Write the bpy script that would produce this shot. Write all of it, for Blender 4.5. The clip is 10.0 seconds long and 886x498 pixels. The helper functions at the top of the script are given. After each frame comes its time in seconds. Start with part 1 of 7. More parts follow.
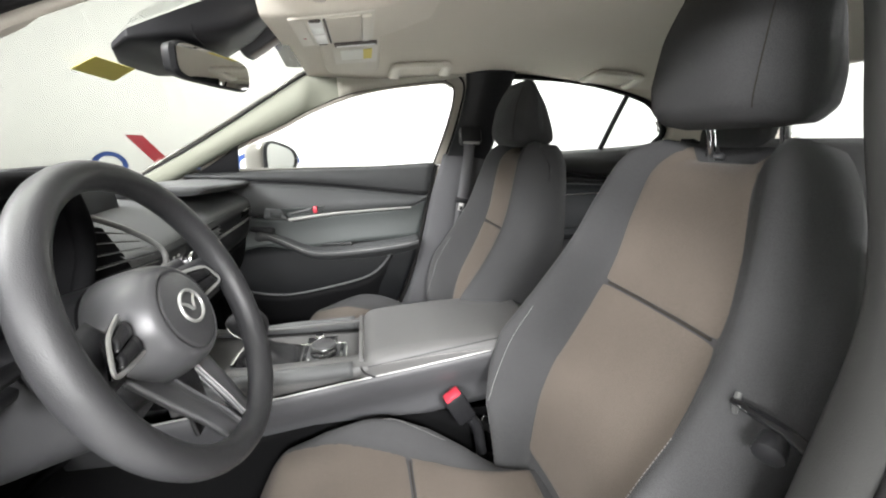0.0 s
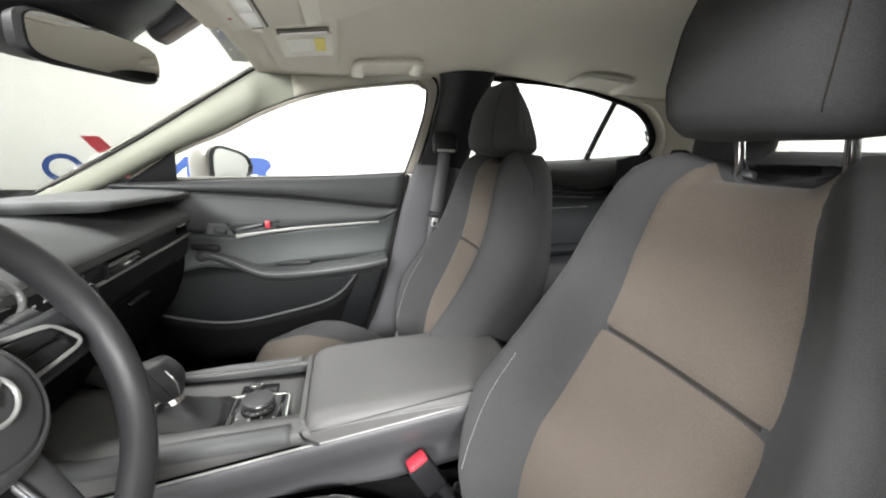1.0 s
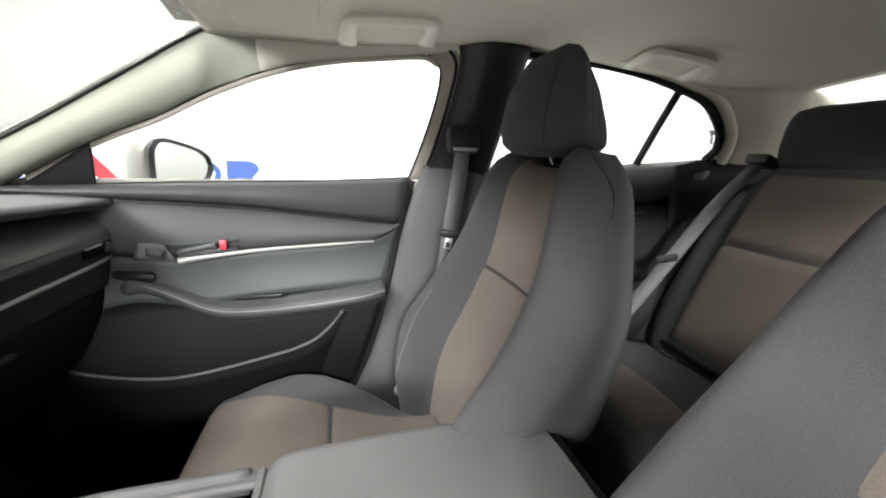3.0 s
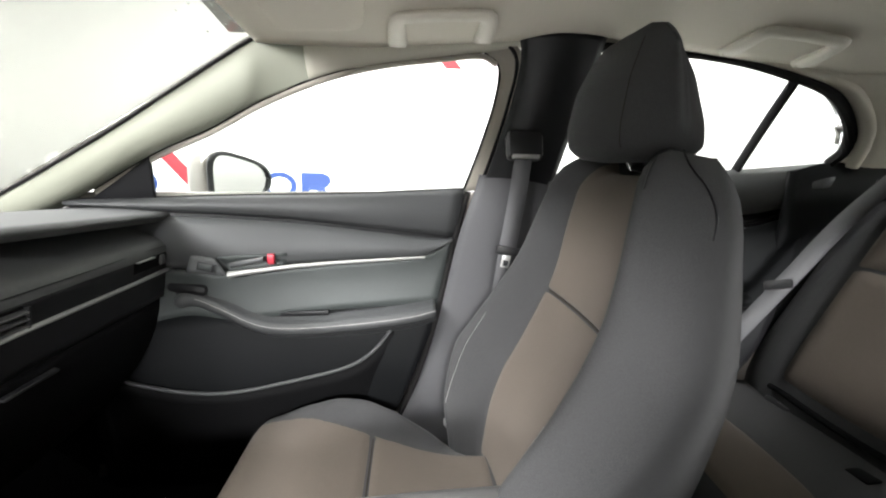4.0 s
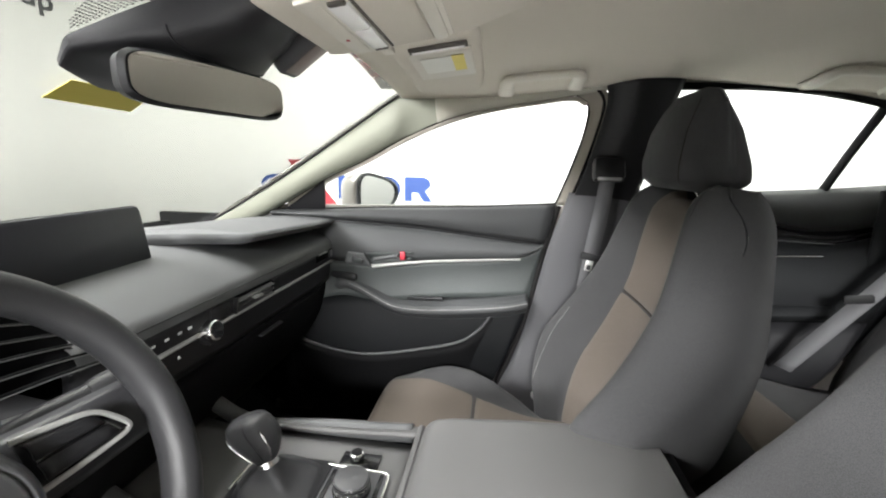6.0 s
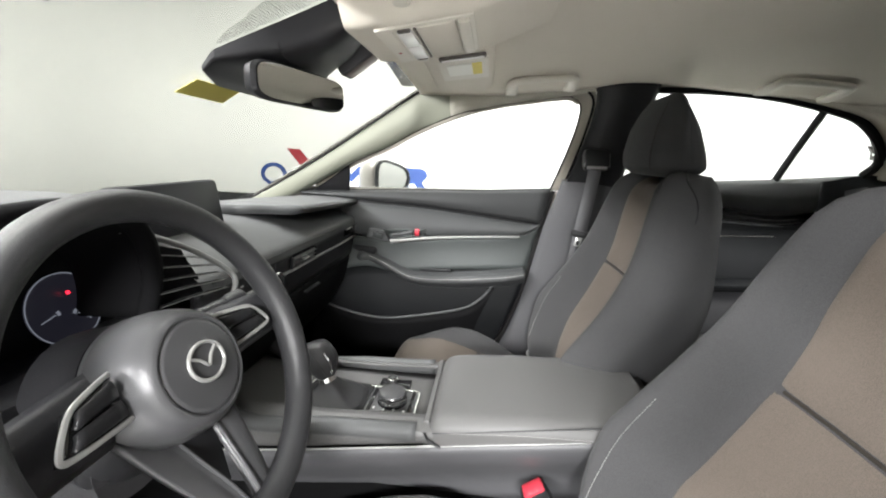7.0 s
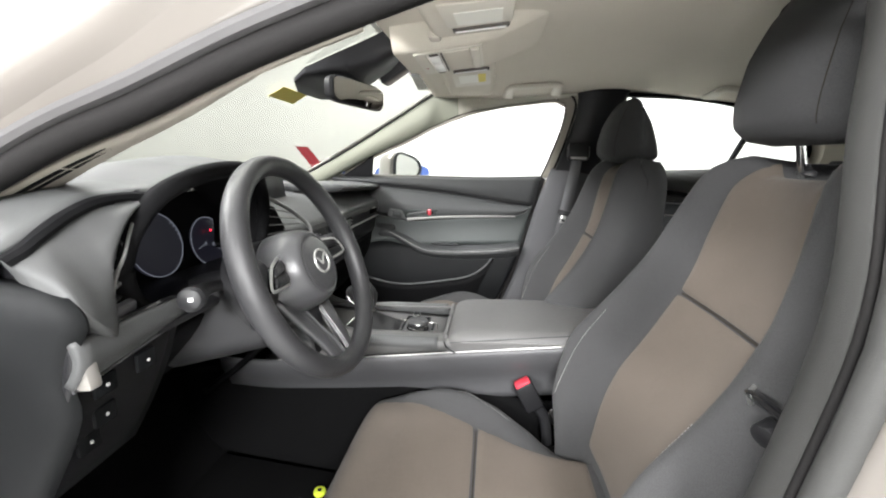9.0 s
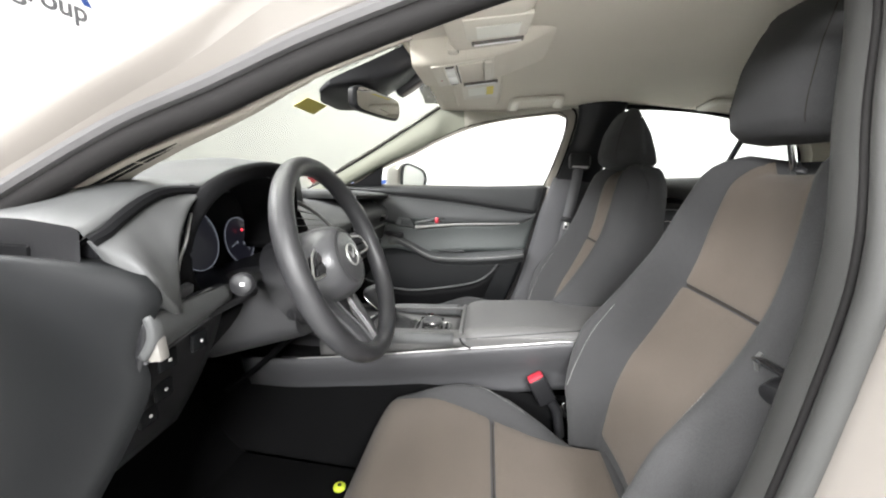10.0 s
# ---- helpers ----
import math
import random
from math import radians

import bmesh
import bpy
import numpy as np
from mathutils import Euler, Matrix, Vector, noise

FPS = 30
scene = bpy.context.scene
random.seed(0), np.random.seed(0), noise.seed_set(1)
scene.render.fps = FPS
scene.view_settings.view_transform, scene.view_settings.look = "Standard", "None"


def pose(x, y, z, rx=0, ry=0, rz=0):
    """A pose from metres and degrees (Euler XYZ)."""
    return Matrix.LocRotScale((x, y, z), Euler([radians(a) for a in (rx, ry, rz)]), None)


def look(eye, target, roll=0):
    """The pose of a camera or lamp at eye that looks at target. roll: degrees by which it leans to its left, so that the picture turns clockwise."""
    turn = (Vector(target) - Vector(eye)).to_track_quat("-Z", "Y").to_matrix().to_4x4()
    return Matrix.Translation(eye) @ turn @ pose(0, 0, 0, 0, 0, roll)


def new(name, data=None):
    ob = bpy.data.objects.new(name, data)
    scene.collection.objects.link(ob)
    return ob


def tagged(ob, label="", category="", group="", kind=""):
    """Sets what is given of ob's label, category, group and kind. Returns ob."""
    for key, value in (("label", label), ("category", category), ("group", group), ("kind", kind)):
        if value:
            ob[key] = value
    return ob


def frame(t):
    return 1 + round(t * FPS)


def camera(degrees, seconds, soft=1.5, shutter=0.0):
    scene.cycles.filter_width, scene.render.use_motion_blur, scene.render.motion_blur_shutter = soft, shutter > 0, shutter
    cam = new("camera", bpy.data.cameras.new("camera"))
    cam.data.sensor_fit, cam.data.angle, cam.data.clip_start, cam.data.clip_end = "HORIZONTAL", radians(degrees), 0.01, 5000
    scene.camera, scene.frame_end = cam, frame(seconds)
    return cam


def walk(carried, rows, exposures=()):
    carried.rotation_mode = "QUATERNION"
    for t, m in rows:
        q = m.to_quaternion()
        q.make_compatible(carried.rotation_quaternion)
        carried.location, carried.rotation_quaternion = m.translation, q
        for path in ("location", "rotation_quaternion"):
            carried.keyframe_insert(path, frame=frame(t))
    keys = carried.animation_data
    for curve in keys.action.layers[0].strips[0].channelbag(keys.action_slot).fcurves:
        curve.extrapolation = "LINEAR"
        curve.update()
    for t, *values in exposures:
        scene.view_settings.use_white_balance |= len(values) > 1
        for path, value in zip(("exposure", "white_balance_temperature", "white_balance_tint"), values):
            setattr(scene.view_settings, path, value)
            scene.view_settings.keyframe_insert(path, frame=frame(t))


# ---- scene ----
cam = camera(94.4, 10.0, 2.1)
PATH = [
    (0, (-0.895, 0.055, 1.097), (1.007, -0.312, 0.603), 0.9),
    (0.5, (-0.813, 0.026, 1.101), (1.086, -0.378, 0.623), 1.2),
    (1, (-0.736, -0.006, 1.104), (1.154, -0.467, 0.639), 1.7),
    (1.5, (-0.650, -0.011, 1.101), (1.227, -0.525, 0.644), 2.4),
    (2, (-0.565, -0.005, 1.092), (1.304, -0.561, 0.645), 2.8),
    (3.5, (-0.331, -0.058, 1.079), (1.592, -0.422, 0.667), 2.2),
    (4, (-0.302, -0.078, 1.079), (1.651, -0.246, 0.683), 1.6),
    (4.5, (-0.313, -0.077, 1.109), (1.648, -0.048, 0.717), 0.9),
    (5, (-0.373, -0.063, 1.129), (1.580, 0.133, 0.748), 0.6),
    (5.5, (-0.447, -0.062, 1.137), (1.495, 0.211, 0.741), 0.8),
    (7, (-0.741, -0.016, 1.118), (1.199, 0.204, 0.682), 2.3),
    (7.5, (-0.817, -0.008, 1.104), (1.121, 0.199, 0.652), 2.7),
    (8, (-0.901, -0.024, 1.102), (1.033, 0.185, 0.638), 2.8),
    (8.5, (-0.973, -0.035, 1.097), (0.960, 0.180, 0.636), 2.7),
    (9, (-1.034, -0.013, 1.084), (0.906, 0.199, 0.650), 2.6),
    (9.5, (-1.077, 0.010, 1.072), (0.873, 0.216, 0.674), 2.5),
    (10, (-1.097, 0.028, 1.053), (0.860, 0.223, 0.698), 2.3),
]
walk(cam, [(t, look(eye, target, roll)) for t, eye, target, roll in PATH], [(0, 0.93), (2, 0.93), (3.5, 1.10), (4.5, 1.10), (6, 1.0), (7.5, 0.92), (10, 0.86)])

# ---- world, lights, exposure ----
world = bpy.data.worlds.new("world")
scene.world = world
world.use_nodes = True
world.node_tree.nodes["Background"].inputs[0].default_value = (1, 1, 1, 1)
world.node_tree.nodes["Background"].inputs[1].default_value = 0.2


def softbox(name, eye, target, sx, sy, power, colour=(1, 1, 1)):
    lamp = bpy.data.lights.new(name, "AREA")
    lamp.shape, lamp.size, lamp.size_y, lamp.energy, lamp.color = "RECTANGLE", sx, sy, power, colour
    ob = new(name, lamp)
    ob.matrix_world = look(eye, target)
    return ob


softbox("ceiling_lamp", (0.0, -0.9, 3.8), (0.0, -0.9, 0), 5.0, 6.6, 165, (1, 0.985, 0.95))
softbox("front_softbox", (-0.5, 3.4, 3.15), (0.1, -0.3, 0.8), 1.5, 0.5, 195)
softbox("overhead_softbox", (0.5, 1.7, 3.75), (0.3, 0.15, 0.6), 2.2, 1.0, 170)
# lamps high beside the car, before and behind the open door
softbox("side_softbox", (-3.3, 1.6, 2.04), (0.1, -0.25, 0.75), 1.1, 0.32, 170)
softbox("rear_side_softbox", (-3.6, -0.45, 2.25), (0.4, -1.25, 0.8), 1.1, 0.32, 235)
softbox("back_softbox", (0.0, -5.8, 1.25), (0.0, -1.0, 1.3), 2.4, 1.4, 60)


# ---- materials ----
def principled(name, colour, rough=0.5, metal=0.0, grain=0.0, scale=300.0, bump=0.0, stain=0.0, stain_scale=6.0, spec=0.5):
    m = bpy.data.materials.new(name)
    m.use_nodes = True
    nt = m.node_tree
    b = nt.nodes["Principled BSDF"]
    b.inputs["Base Color"].default_value = (*colour, 1)
    b.inputs["Roughness"].default_value = rough
    b.inputs["Metallic"].default_value = metal
    b.inputs["Specular IOR Level"].default_value = spec
    if grain or bump or stain:
        co = nt.nodes.new("ShaderNodeTexCoord")
        fine = nt.nodes.new("ShaderNodeTexNoise")
        fine.inputs["Scale"].default_value, fine.inputs["Detail"].default_value = scale, 3
        big = nt.nodes.new("ShaderNodeTexNoise")
        big.inputs["Scale"].default_value, big.inputs["Detail"].default_value = stain_scale, 4
        nt.links.new(co.outputs["Object"], fine.inputs["Vector"])
        nt.links.new(co.outputs["Object"], big.inputs["Vector"])
        add = nt.nodes.new("ShaderNodeMath")
        add.operation = "MULTIPLY_ADD"
        nt.links.new(fine.outputs["Fac"], add.inputs[0])
        add.inputs[1].default_value, add.inputs[2].default_value = grain * 2, 1 - grain
        add2 = nt.nodes.new("ShaderNodeMath")
        add2.operation = "MULTIPLY_ADD"
        nt.links.new(big.outputs["Fac"], add2.inputs[0])
        add2.inputs[1].default_value, add2.inputs[2].default_value = stain * 2, 1 - stain
        mul = nt.nodes.new("ShaderNodeMath")
        mul.operation = "MULTIPLY"
        nt.links.new(add.outputs[0], mul.inputs[0])
        nt.links.new(add2.outputs[0], mul.inputs[1])
        vm = nt.nodes.new("ShaderNodeVectorMath")
        vm.operation = "SCALE"
        vm.inputs[0].default_value = colour
        nt.links.new(mul.outputs[0], vm.inputs["Scale"])
        nt.links.new(vm.outputs[0], b.inputs["Base Color"])
        if bump:
            bp = nt.nodes.new("ShaderNodeBump")
            bp.inputs["Strength"].default_value, bp.inputs["Distance"].default_value = bump, 0.001
            nt.links.new(fine.outputs["Fac"], bp.inputs["Height"])
            nt.links.new(bp.outputs[0], b.inputs["Normal"])
    return m


def woven(name, c1, c2, scale, rough=0.95, bump=0.5):
    """Cloth: small close-set knots over soft unevenness."""
    m = bpy.data.materials.new(name)
    m.use_nodes = True
    nt = m.node_tree
    b = nt.nodes["Principled BSDF"]
    b.inputs["Roughness"].default_value = rough
    b.inputs["Specular IOR Level"].default_value = 0.12
    b.inputs["Sheen Weight"].default_value = 0.06
    b.inputs["Sheen Roughness"].default_value = 0.4
    co = nt.nodes.new("ShaderNodeTexCoord")
    mx = nt.nodes.new("ShaderNodeTexVoronoi")
    mx.feature = "F1"
    mx.inputs["Scale"].default_value = scale
    mx.inputs["Randomness"].default_value = 0.9
    nt.links.new(co.outputs["Object"], mx.inputs["Vector"])
    nz = nt.nodes.new("ShaderNodeTexNoise")
    nz.inputs["Scale"].default_value, nz.inputs["Detail"].default_value = 9, 4
    nt.links.new(co.outputs["Object"], nz.inputs["Vector"])
    sm = nt.nodes.new("ShaderNodeMath")
    sm.operation = "MULTIPLY_ADD"
    nt.links.new(nz.outputs["Fac"], sm.inputs[0])
    sm.inputs[1].default_value = 0.5
    nt.links.new(mx.outputs["Distance"], sm.inputs[2])
    cr_ = nt.nodes.new("ShaderNodeValToRGB")
    cr_.color_ramp.elements[0].position, cr_.color_ramp.elements[1].position = 0.1, 0.9
    cr_.color_ramp.elements[0].color, cr_.color_ramp.elements[1].color = (*c1, 1), (*c2, 1)
    nt.links.new(sm.outputs[0], cr_.inputs["Fac"])
    nt.links.new(cr_.outputs[0], b.inputs["Base Color"])
    bp = nt.nodes.new("ShaderNodeBump")
    bp.inputs["Strength"].default_value, bp.inputs["Distance"].default_value = bump, 0.0008
    nt.links.new(mx.outputs["Distance"], bp.inputs["Height"])
    nt.links.new(bp.outputs[0], b.inputs["Normal"])
    return m


def glassy(name, tint, gloss=1.0):
    m = bpy.data.materials.new(name)
    m.use_nodes = True
    nt = m.node_tree
    nt.nodes.remove(nt.nodes["Principled BSDF"])
    tr = nt.nodes.new("ShaderNodeBsdfTransparent")
    tr.inputs[0].default_value = (*tint, 1)
    gl = nt.nodes.new("ShaderNodeBsdfGlossy")
    gl.inputs["Roughness"].default_value = 0.02
    fr = nt.nodes.new("ShaderNodeLayerWeight")
    pw = nt.nodes.new("ShaderNodeMath")
    pw.operation = "POWER"
    nt.links.new(fr.outputs["Facing"], pw.inputs[0])
    pw.inputs[1].default_value = 5.0
    ad = nt.nodes.new("ShaderNodeMath")
    ad.operation = "MULTIPLY_ADD"
    nt.links.new(pw.outputs[0], ad.inputs[0])
    ad.inputs[1].default_value, ad.inputs[2].default_value = 0.5 * gloss, 0.025 * gloss
    mix = nt.nodes.new("ShaderNodeMixShader")
    nt.links.new(ad.outputs[0], mix.inputs[0])
    nt.links.new(tr.outputs[0], mix.inputs[1])
    nt.links.new(gl.outputs[0], mix.inputs[2])
    nt.links.new(mix.outputs[0], nt.nodes["Material Output"].inputs[0])
    return m


def glowing(name, colour, strength):
    m = principled(name, (0.01, 0.01, 0.01), 0.4)
    m.node_tree.nodes["Principled BSDF"].inputs["Emission Color"].default_value = (*colour, 1)
    m.node_tree.nodes["Principled BSDF"].inputs["Emission Strength"].default_value = strength
    return m


CLOTH = woven("grey_seat_cloth", (0.0195, 0.0195, 0.0200), (0.0445, 0.0445, 0.0455), 900)
MESHCLOTH = woven("brown_mesh_cloth", (0.057, 0.048, 0.040), (0.094, 0.079, 0.0665), 700, bump=0.7)
SOFTPAD = principled("grey_soft_pad", (0.060, 0.0615, 0.062), 0.5, grain=0.12, scale=900, bump=0.35, stain=0.06, spec=0.25)
LIDPAD = principled("grey_padded_lid", (0.072, 0.071, 0.070), 0.5, grain=0.12, scale=900, bump=0.35, stain=0.06, spec=0.3)
MATTE = principled("matte_black_lining", (0.006, 0.006, 0.0065), 0.9, grain=0.15, scale=700, bump=0.2, stain=0.08, spec=0.06)
# darkened below plain grey plastic to give the dashboard's end cap its shade
DARKPAD = principled("dark_soft_pad", (0.0085, 0.009, 0.0095), 0.55, grain=0.12, scale=900, bump=0.35, stain=0.06, spec=0.09)
BLACK = principled("black_plastic", (0.011, 0.011, 0.012), 0.4, grain=0.2, scale=700, bump=0.25, stain=0.1, spec=0.22)
GREYPLASTIC = principled("grey_plastic", (0.016, 0.016, 0.0175), 0.36, grain=0.12, scale=800, bump=0.25, stain=0.06, spec=0.25)
PIANO = principled("gloss_black", (0.008, 0.008, 0.009), 0.08)
SCREEN = principled("dark_display_glass", (0.007, 0.007, 0.009), 0.42, spec=0.3)
HUBPAD = principled("airbag_cover_plastic", (0.046, 0.046, 0.048), 0.33, grain=0.1, scale=900, bump=0.25, stain=0.05, spec=0.4)
SIDEPAD = principled("console_side_plastic", (0.050, 0.050, 0.0525), 0.42, grain=0.12, scale=800, bump=0.25, stain=0.08, spec=0.3)
INSERT = principled("grey_green_insert", (0.036, 0.041, 0.040), 0.5, grain=0.12, scale=900, bump=0.35, stain=0.06, spec=0.25)
DOORTOP = principled("dark_door_pad", (0.043, 0.0445, 0.0455), 0.42, grain=0.12, scale=900, bump=0.35, stain=0.06, spec=0.25)
# black plastic with the shade low on the door put into its colour
LOWDOOR = principled("shaded_door_plastic", (0.006, 0.0064, 0.007), 0.5, grain=0.15, scale=800, bump=0.3, stain=0.08, spec=0.07)
# darker still, for the deep shade at glovebox and door pocket
SHADEBLACK = principled("shaded_black_plastic", (0.0035, 0.0035, 0.0038), 0.6, grain=0.2, scale=800, bump=0.3, stain=0.08, spec=0.05)
DOORPAD = principled("grey_door_pad", (0.052, 0.054, 0.055), 0.5, grain=0.12, scale=900, bump=0.35, stain=0.06, spec=0.25)
SEAM = principled("dark_seam", (0.024, 0.020, 0.017), 0.9, spec=0.1)
ROLLPAD = principled("dark_roll_pad", (0.052, 0.053, 0.0535), 0.5, grain=0.1, scale=900, bump=0.25, stain=0.06, spec=0.25)
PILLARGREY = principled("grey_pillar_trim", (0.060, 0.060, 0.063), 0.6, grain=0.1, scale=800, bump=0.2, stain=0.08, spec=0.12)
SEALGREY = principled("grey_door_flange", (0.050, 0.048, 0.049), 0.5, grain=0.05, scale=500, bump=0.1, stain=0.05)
# near pillar grey, darkened in colour because little light should reach it
NEARPILLAR = principled("shaded_near_grey", (0.031, 0.031, 0.030), 0.6, grain=0.1, scale=800, bump=0.2, stain=0.1, spec=0.2)
LEATHER = principled("wheel_leather", (0.020, 0.020, 0.0212), 0.42, grain=0.18, scale=900, bump=0.4, stain=0.14, spec=0.33)
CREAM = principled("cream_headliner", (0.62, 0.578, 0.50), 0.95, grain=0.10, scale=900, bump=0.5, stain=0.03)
# headliner cream, darkened to hold down the light that falls on the rails
RAILCREAM = principled("darkened_rail_cream", (0.40, 0.385, 0.325), 0.9, grain=0.10, scale=900, bump=0.4, stain=0.03)
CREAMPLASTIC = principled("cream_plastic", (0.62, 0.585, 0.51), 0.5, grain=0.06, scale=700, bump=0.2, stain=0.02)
# far pillar's cream, darkened to offset the strong light falling on it
PILLARCREAM = principled("toned_down_pillar_cream", (0.21, 0.216, 0.174), 0.6, grain=0.05, scale=700, bump=0.2, stain=0.02, spec=0.3)
# lighter copy of the pillar cream for the shaded near side; also door frames
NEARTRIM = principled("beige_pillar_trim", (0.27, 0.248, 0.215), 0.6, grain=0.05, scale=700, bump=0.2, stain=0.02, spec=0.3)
CHROME = principled("satin_chrome", (0.75, 0.75, 0.74), 0.18, 1.0)
SATINLIGHT = principled("light_satin_metal", (0.16, 0.16, 0.157), 0.36, 0.5)
CLIPMETAL = principled("beige_satin_clip", (0.17, 0.162, 0.15), 0.5, 0.1)
SILVER = principled("silver_plastic", (0.32, 0.32, 0.31), 0.32, 0.5)
STEEL = principled("polished_steel", (0.8, 0.8, 0.8), 0.12, 1.0)
PAINT = principled("pearl_beige_paint", (0.135, 0.124, 0.113), 0.3, 0.2, stain=0.02)
PAINT.node_tree.nodes["Principled BSDF"].inputs["Coat Weight"].default_value = 0.6
RUBBER = principled("black_rubber", (0.0085, 0.008, 0.008), 0.7, grain=0.2, scale=500, bump=0.2, spec=0.10)
CARPET = principled("black_carpet", (0.0035, 0.0035, 0.0037), 1.0, grain=0.5, scale=600, bump=1.0, stain=0.2, spec=0.05)
WEB = principled("grey_belt_webbing", (0.050, 0.050, 0.053), 0.7, grain=0.15, scale=1200, bump=0.4)
RED = principled("red_plastic", (0.36, 0.025, 0.04), 0.35)
YELLOWGREEN = principled("yellow_green_plastic", (0.55, 0.65, 0.05), 0.4)
LABEL = principled("label_paper", (0.75, 0.74, 0.68), 0.6)
LABELYELLOW = principled("label_yellow", (0.72, 0.60, 0.12), 0.6)
STITCH = principled("pale_thread", (0.20, 0.195, 0.19), 0.8)
WHITEPRINT = principled("white_print", (0.5, 0.5, 0.5), 0.5)
MIRROR = principled("mirror_glass", (0.86, 0.86, 0.84), 0.02, 1.0)
GLASS = glassy("side_glass", (0.93, 0.95, 0.93))
SCREENGLASS = glassy("windscreen_glass", (0.58, 0.588, 0.562), 0.35)
LENS = principled("lamp_lens", (0.82, 0.81, 0.79), 0.25)
GAP = principled("dark_gap", (0.10, 0.09, 0.08), 0.8)
WALL = principled("white_wall_paint", (0.84, 0.84, 0.83), 0.8, stain=0.01, stain_scale=1)
FLOORM = principled("pale_floor", (0.60, 0.60, 0.59), 0.5, stain=0.05, stain_scale=2)
BLUE = principled("blue_print", (0.006, 0.040, 0.20), 0.5)
REDPRINT = principled("red_print", (0.30, 0.012, 0.025), 0.5)
GREYPRINT = principled("grey_print", (0.08, 0.08, 0.085), 0.5)
STICKER = principled("olive_yellow_sticker", (0.55, 0.47, 0.08), 0.6)
REDLAMP = glowing("red_warning_lamp", (1, 0.02, 0.05), 1.5)
DIALMARK = glowing("dial_marks", (0.7, 0.75, 0.9), 0.11)
DIALFACE = glowing("dial_face", (0.36, 0.36, 0.60), 0.011)


# ---- mesh helpers ----
def sm(a, b, x):
    t = min(1.0, max(0.0, (x - a) / (b - a)))
    return t * t * (3 - 2 * t)


def lerp(table, x):
    """Value at x on a smooth curve through (x, value) pairs in rising order."""
    if x <= table[0][0]:
        return table[0][1]
    for (a, u), (b, v) in zip(table, table[1:]):
        if x <= b:
            t = (x - a) / (b - a)
            return u + (v - u) * t
    return table[-1][1]


def cr(points, n):
    """n points, evenly stepped, on a Catmull-Rom curve through points."""
    p = [Vector(q) for q in points]
    p = [2 * p[0] - p[1]] + p + [2 * p[-1] - p[-2]]
    out = []
    for k in range(n):
        u = k * (len(p) - 3) / (n - 1)
        i = min(int(u), len(p) - 4)
        t = u - i
        a, b, c, d = p[i:i + 4]
        out.append(0.5 * ((2 * b) + (c - a) * t + (2 * a - 5 * b + 4 * c - d) * t * t + (3 * b - a - 3 * c + d) * t ** 3))
    return out


def grid(fn, nu, nv, closed=False, caps=False, bm=None):
    """A mesh of fn(u, v) with u, v in 0..1; closed: round in v; caps: the ends of u filled."""
    bm = bm or bmesh.new()
    rows = []
    for i in range(nu):
        rows.append([bm.verts.new(fn(i / (nu - 1), j / (nv if closed else nv - 1))) for j in range(nv)])
    for i in range(nu - 1):
        for j in range(nv if closed else nv - 1):
            k = (j + 1) % nv
            bm.faces.new((rows[i][j], rows[i][k], rows[i + 1][k], rows[i + 1][j]))
    if caps:
        bm.faces.new(rows[0][::-1])
        bm.faces.new(rows[-1])
    return bm


def link(name, bm, material, parent=None, label="", smooth=True, solid=0.0, bevel=0.0, sub=0, offset=0.0, flat=40):
    bmesh.ops.recalc_face_normals(bm, faces=bm.faces)
    me = bpy.data.meshes.new(name)
    bm.to_mesh(me)
    bm.free()
    for f in me.polygons:
        f.use_smooth = smooth
    me.materials.append(material)
    ob = new(name, me)
    if smooth and flat:
        me.set_sharp_from_angle(angle=radians(flat))
    if solid:
        md = ob.modifiers.new("thickness", "SOLIDIFY")
        md.thickness, md.offset = solid, offset
    if bevel:
        md = ob.modifiers.new("edges", "BEVEL")
        md.width, md.segments, md.limit_method, md.angle_limit = bevel, 2, "ANGLE", radians(40)
    if sub:
        md = ob.modifiers.new("smooth", "SUBSURF")
        md.levels = md.render_levels = sub
    if parent is not None:
        ob.parent = parent
    if label:
        tagged(ob, label)
    return ob


def part(name, bm, material, parent, label="", **kw):
    return link(name, bm, material, parent, label, **kw)


def thing(name, label, category, group="", kind="", at=(0, 0, 0)):
    ob = new(name)
    ob.empty_display_size = 0.05
    ob.location = at
    return tagged(ob, label, category, group, kind)


def box(sx, sy, sz, m=Matrix(), bev=0.0, seg=2, bm=None):
    bm = bm or bmesh.new()
    r = bmesh.ops.create_cube(bm, size=1, matrix=m @ Matrix.Diagonal((sx, sy, sz, 1)))
    if bev:
        es = list({e for v in r["verts"] for e in v.link_edges})
        bmesh.ops.bevel(bm, geom=es, offset=bev, segments=seg, affect="EDGES", profile=0.5)
    return bm


def cyl(r1, r2, h, m=Matrix(), n=24, bev=0.0, bm=None):
    bm = bm or bmesh.new()
    r = bmesh.ops.create_cone(bm, cap_ends=True, segments=n, radius1=r1, radius2=r2, depth=h, matrix=m)
    if bev:
        es = [e for e in {e for v in r["verts"] for e in v.link_edges} if len(e.link_faces) == 2 and e.calc_face_angle(0) > 0.8]
        bmesh.ops.bevel(bm, geom=es, offset=bev, segments=2, affect="EDGES", profile=0.5)
    return bm


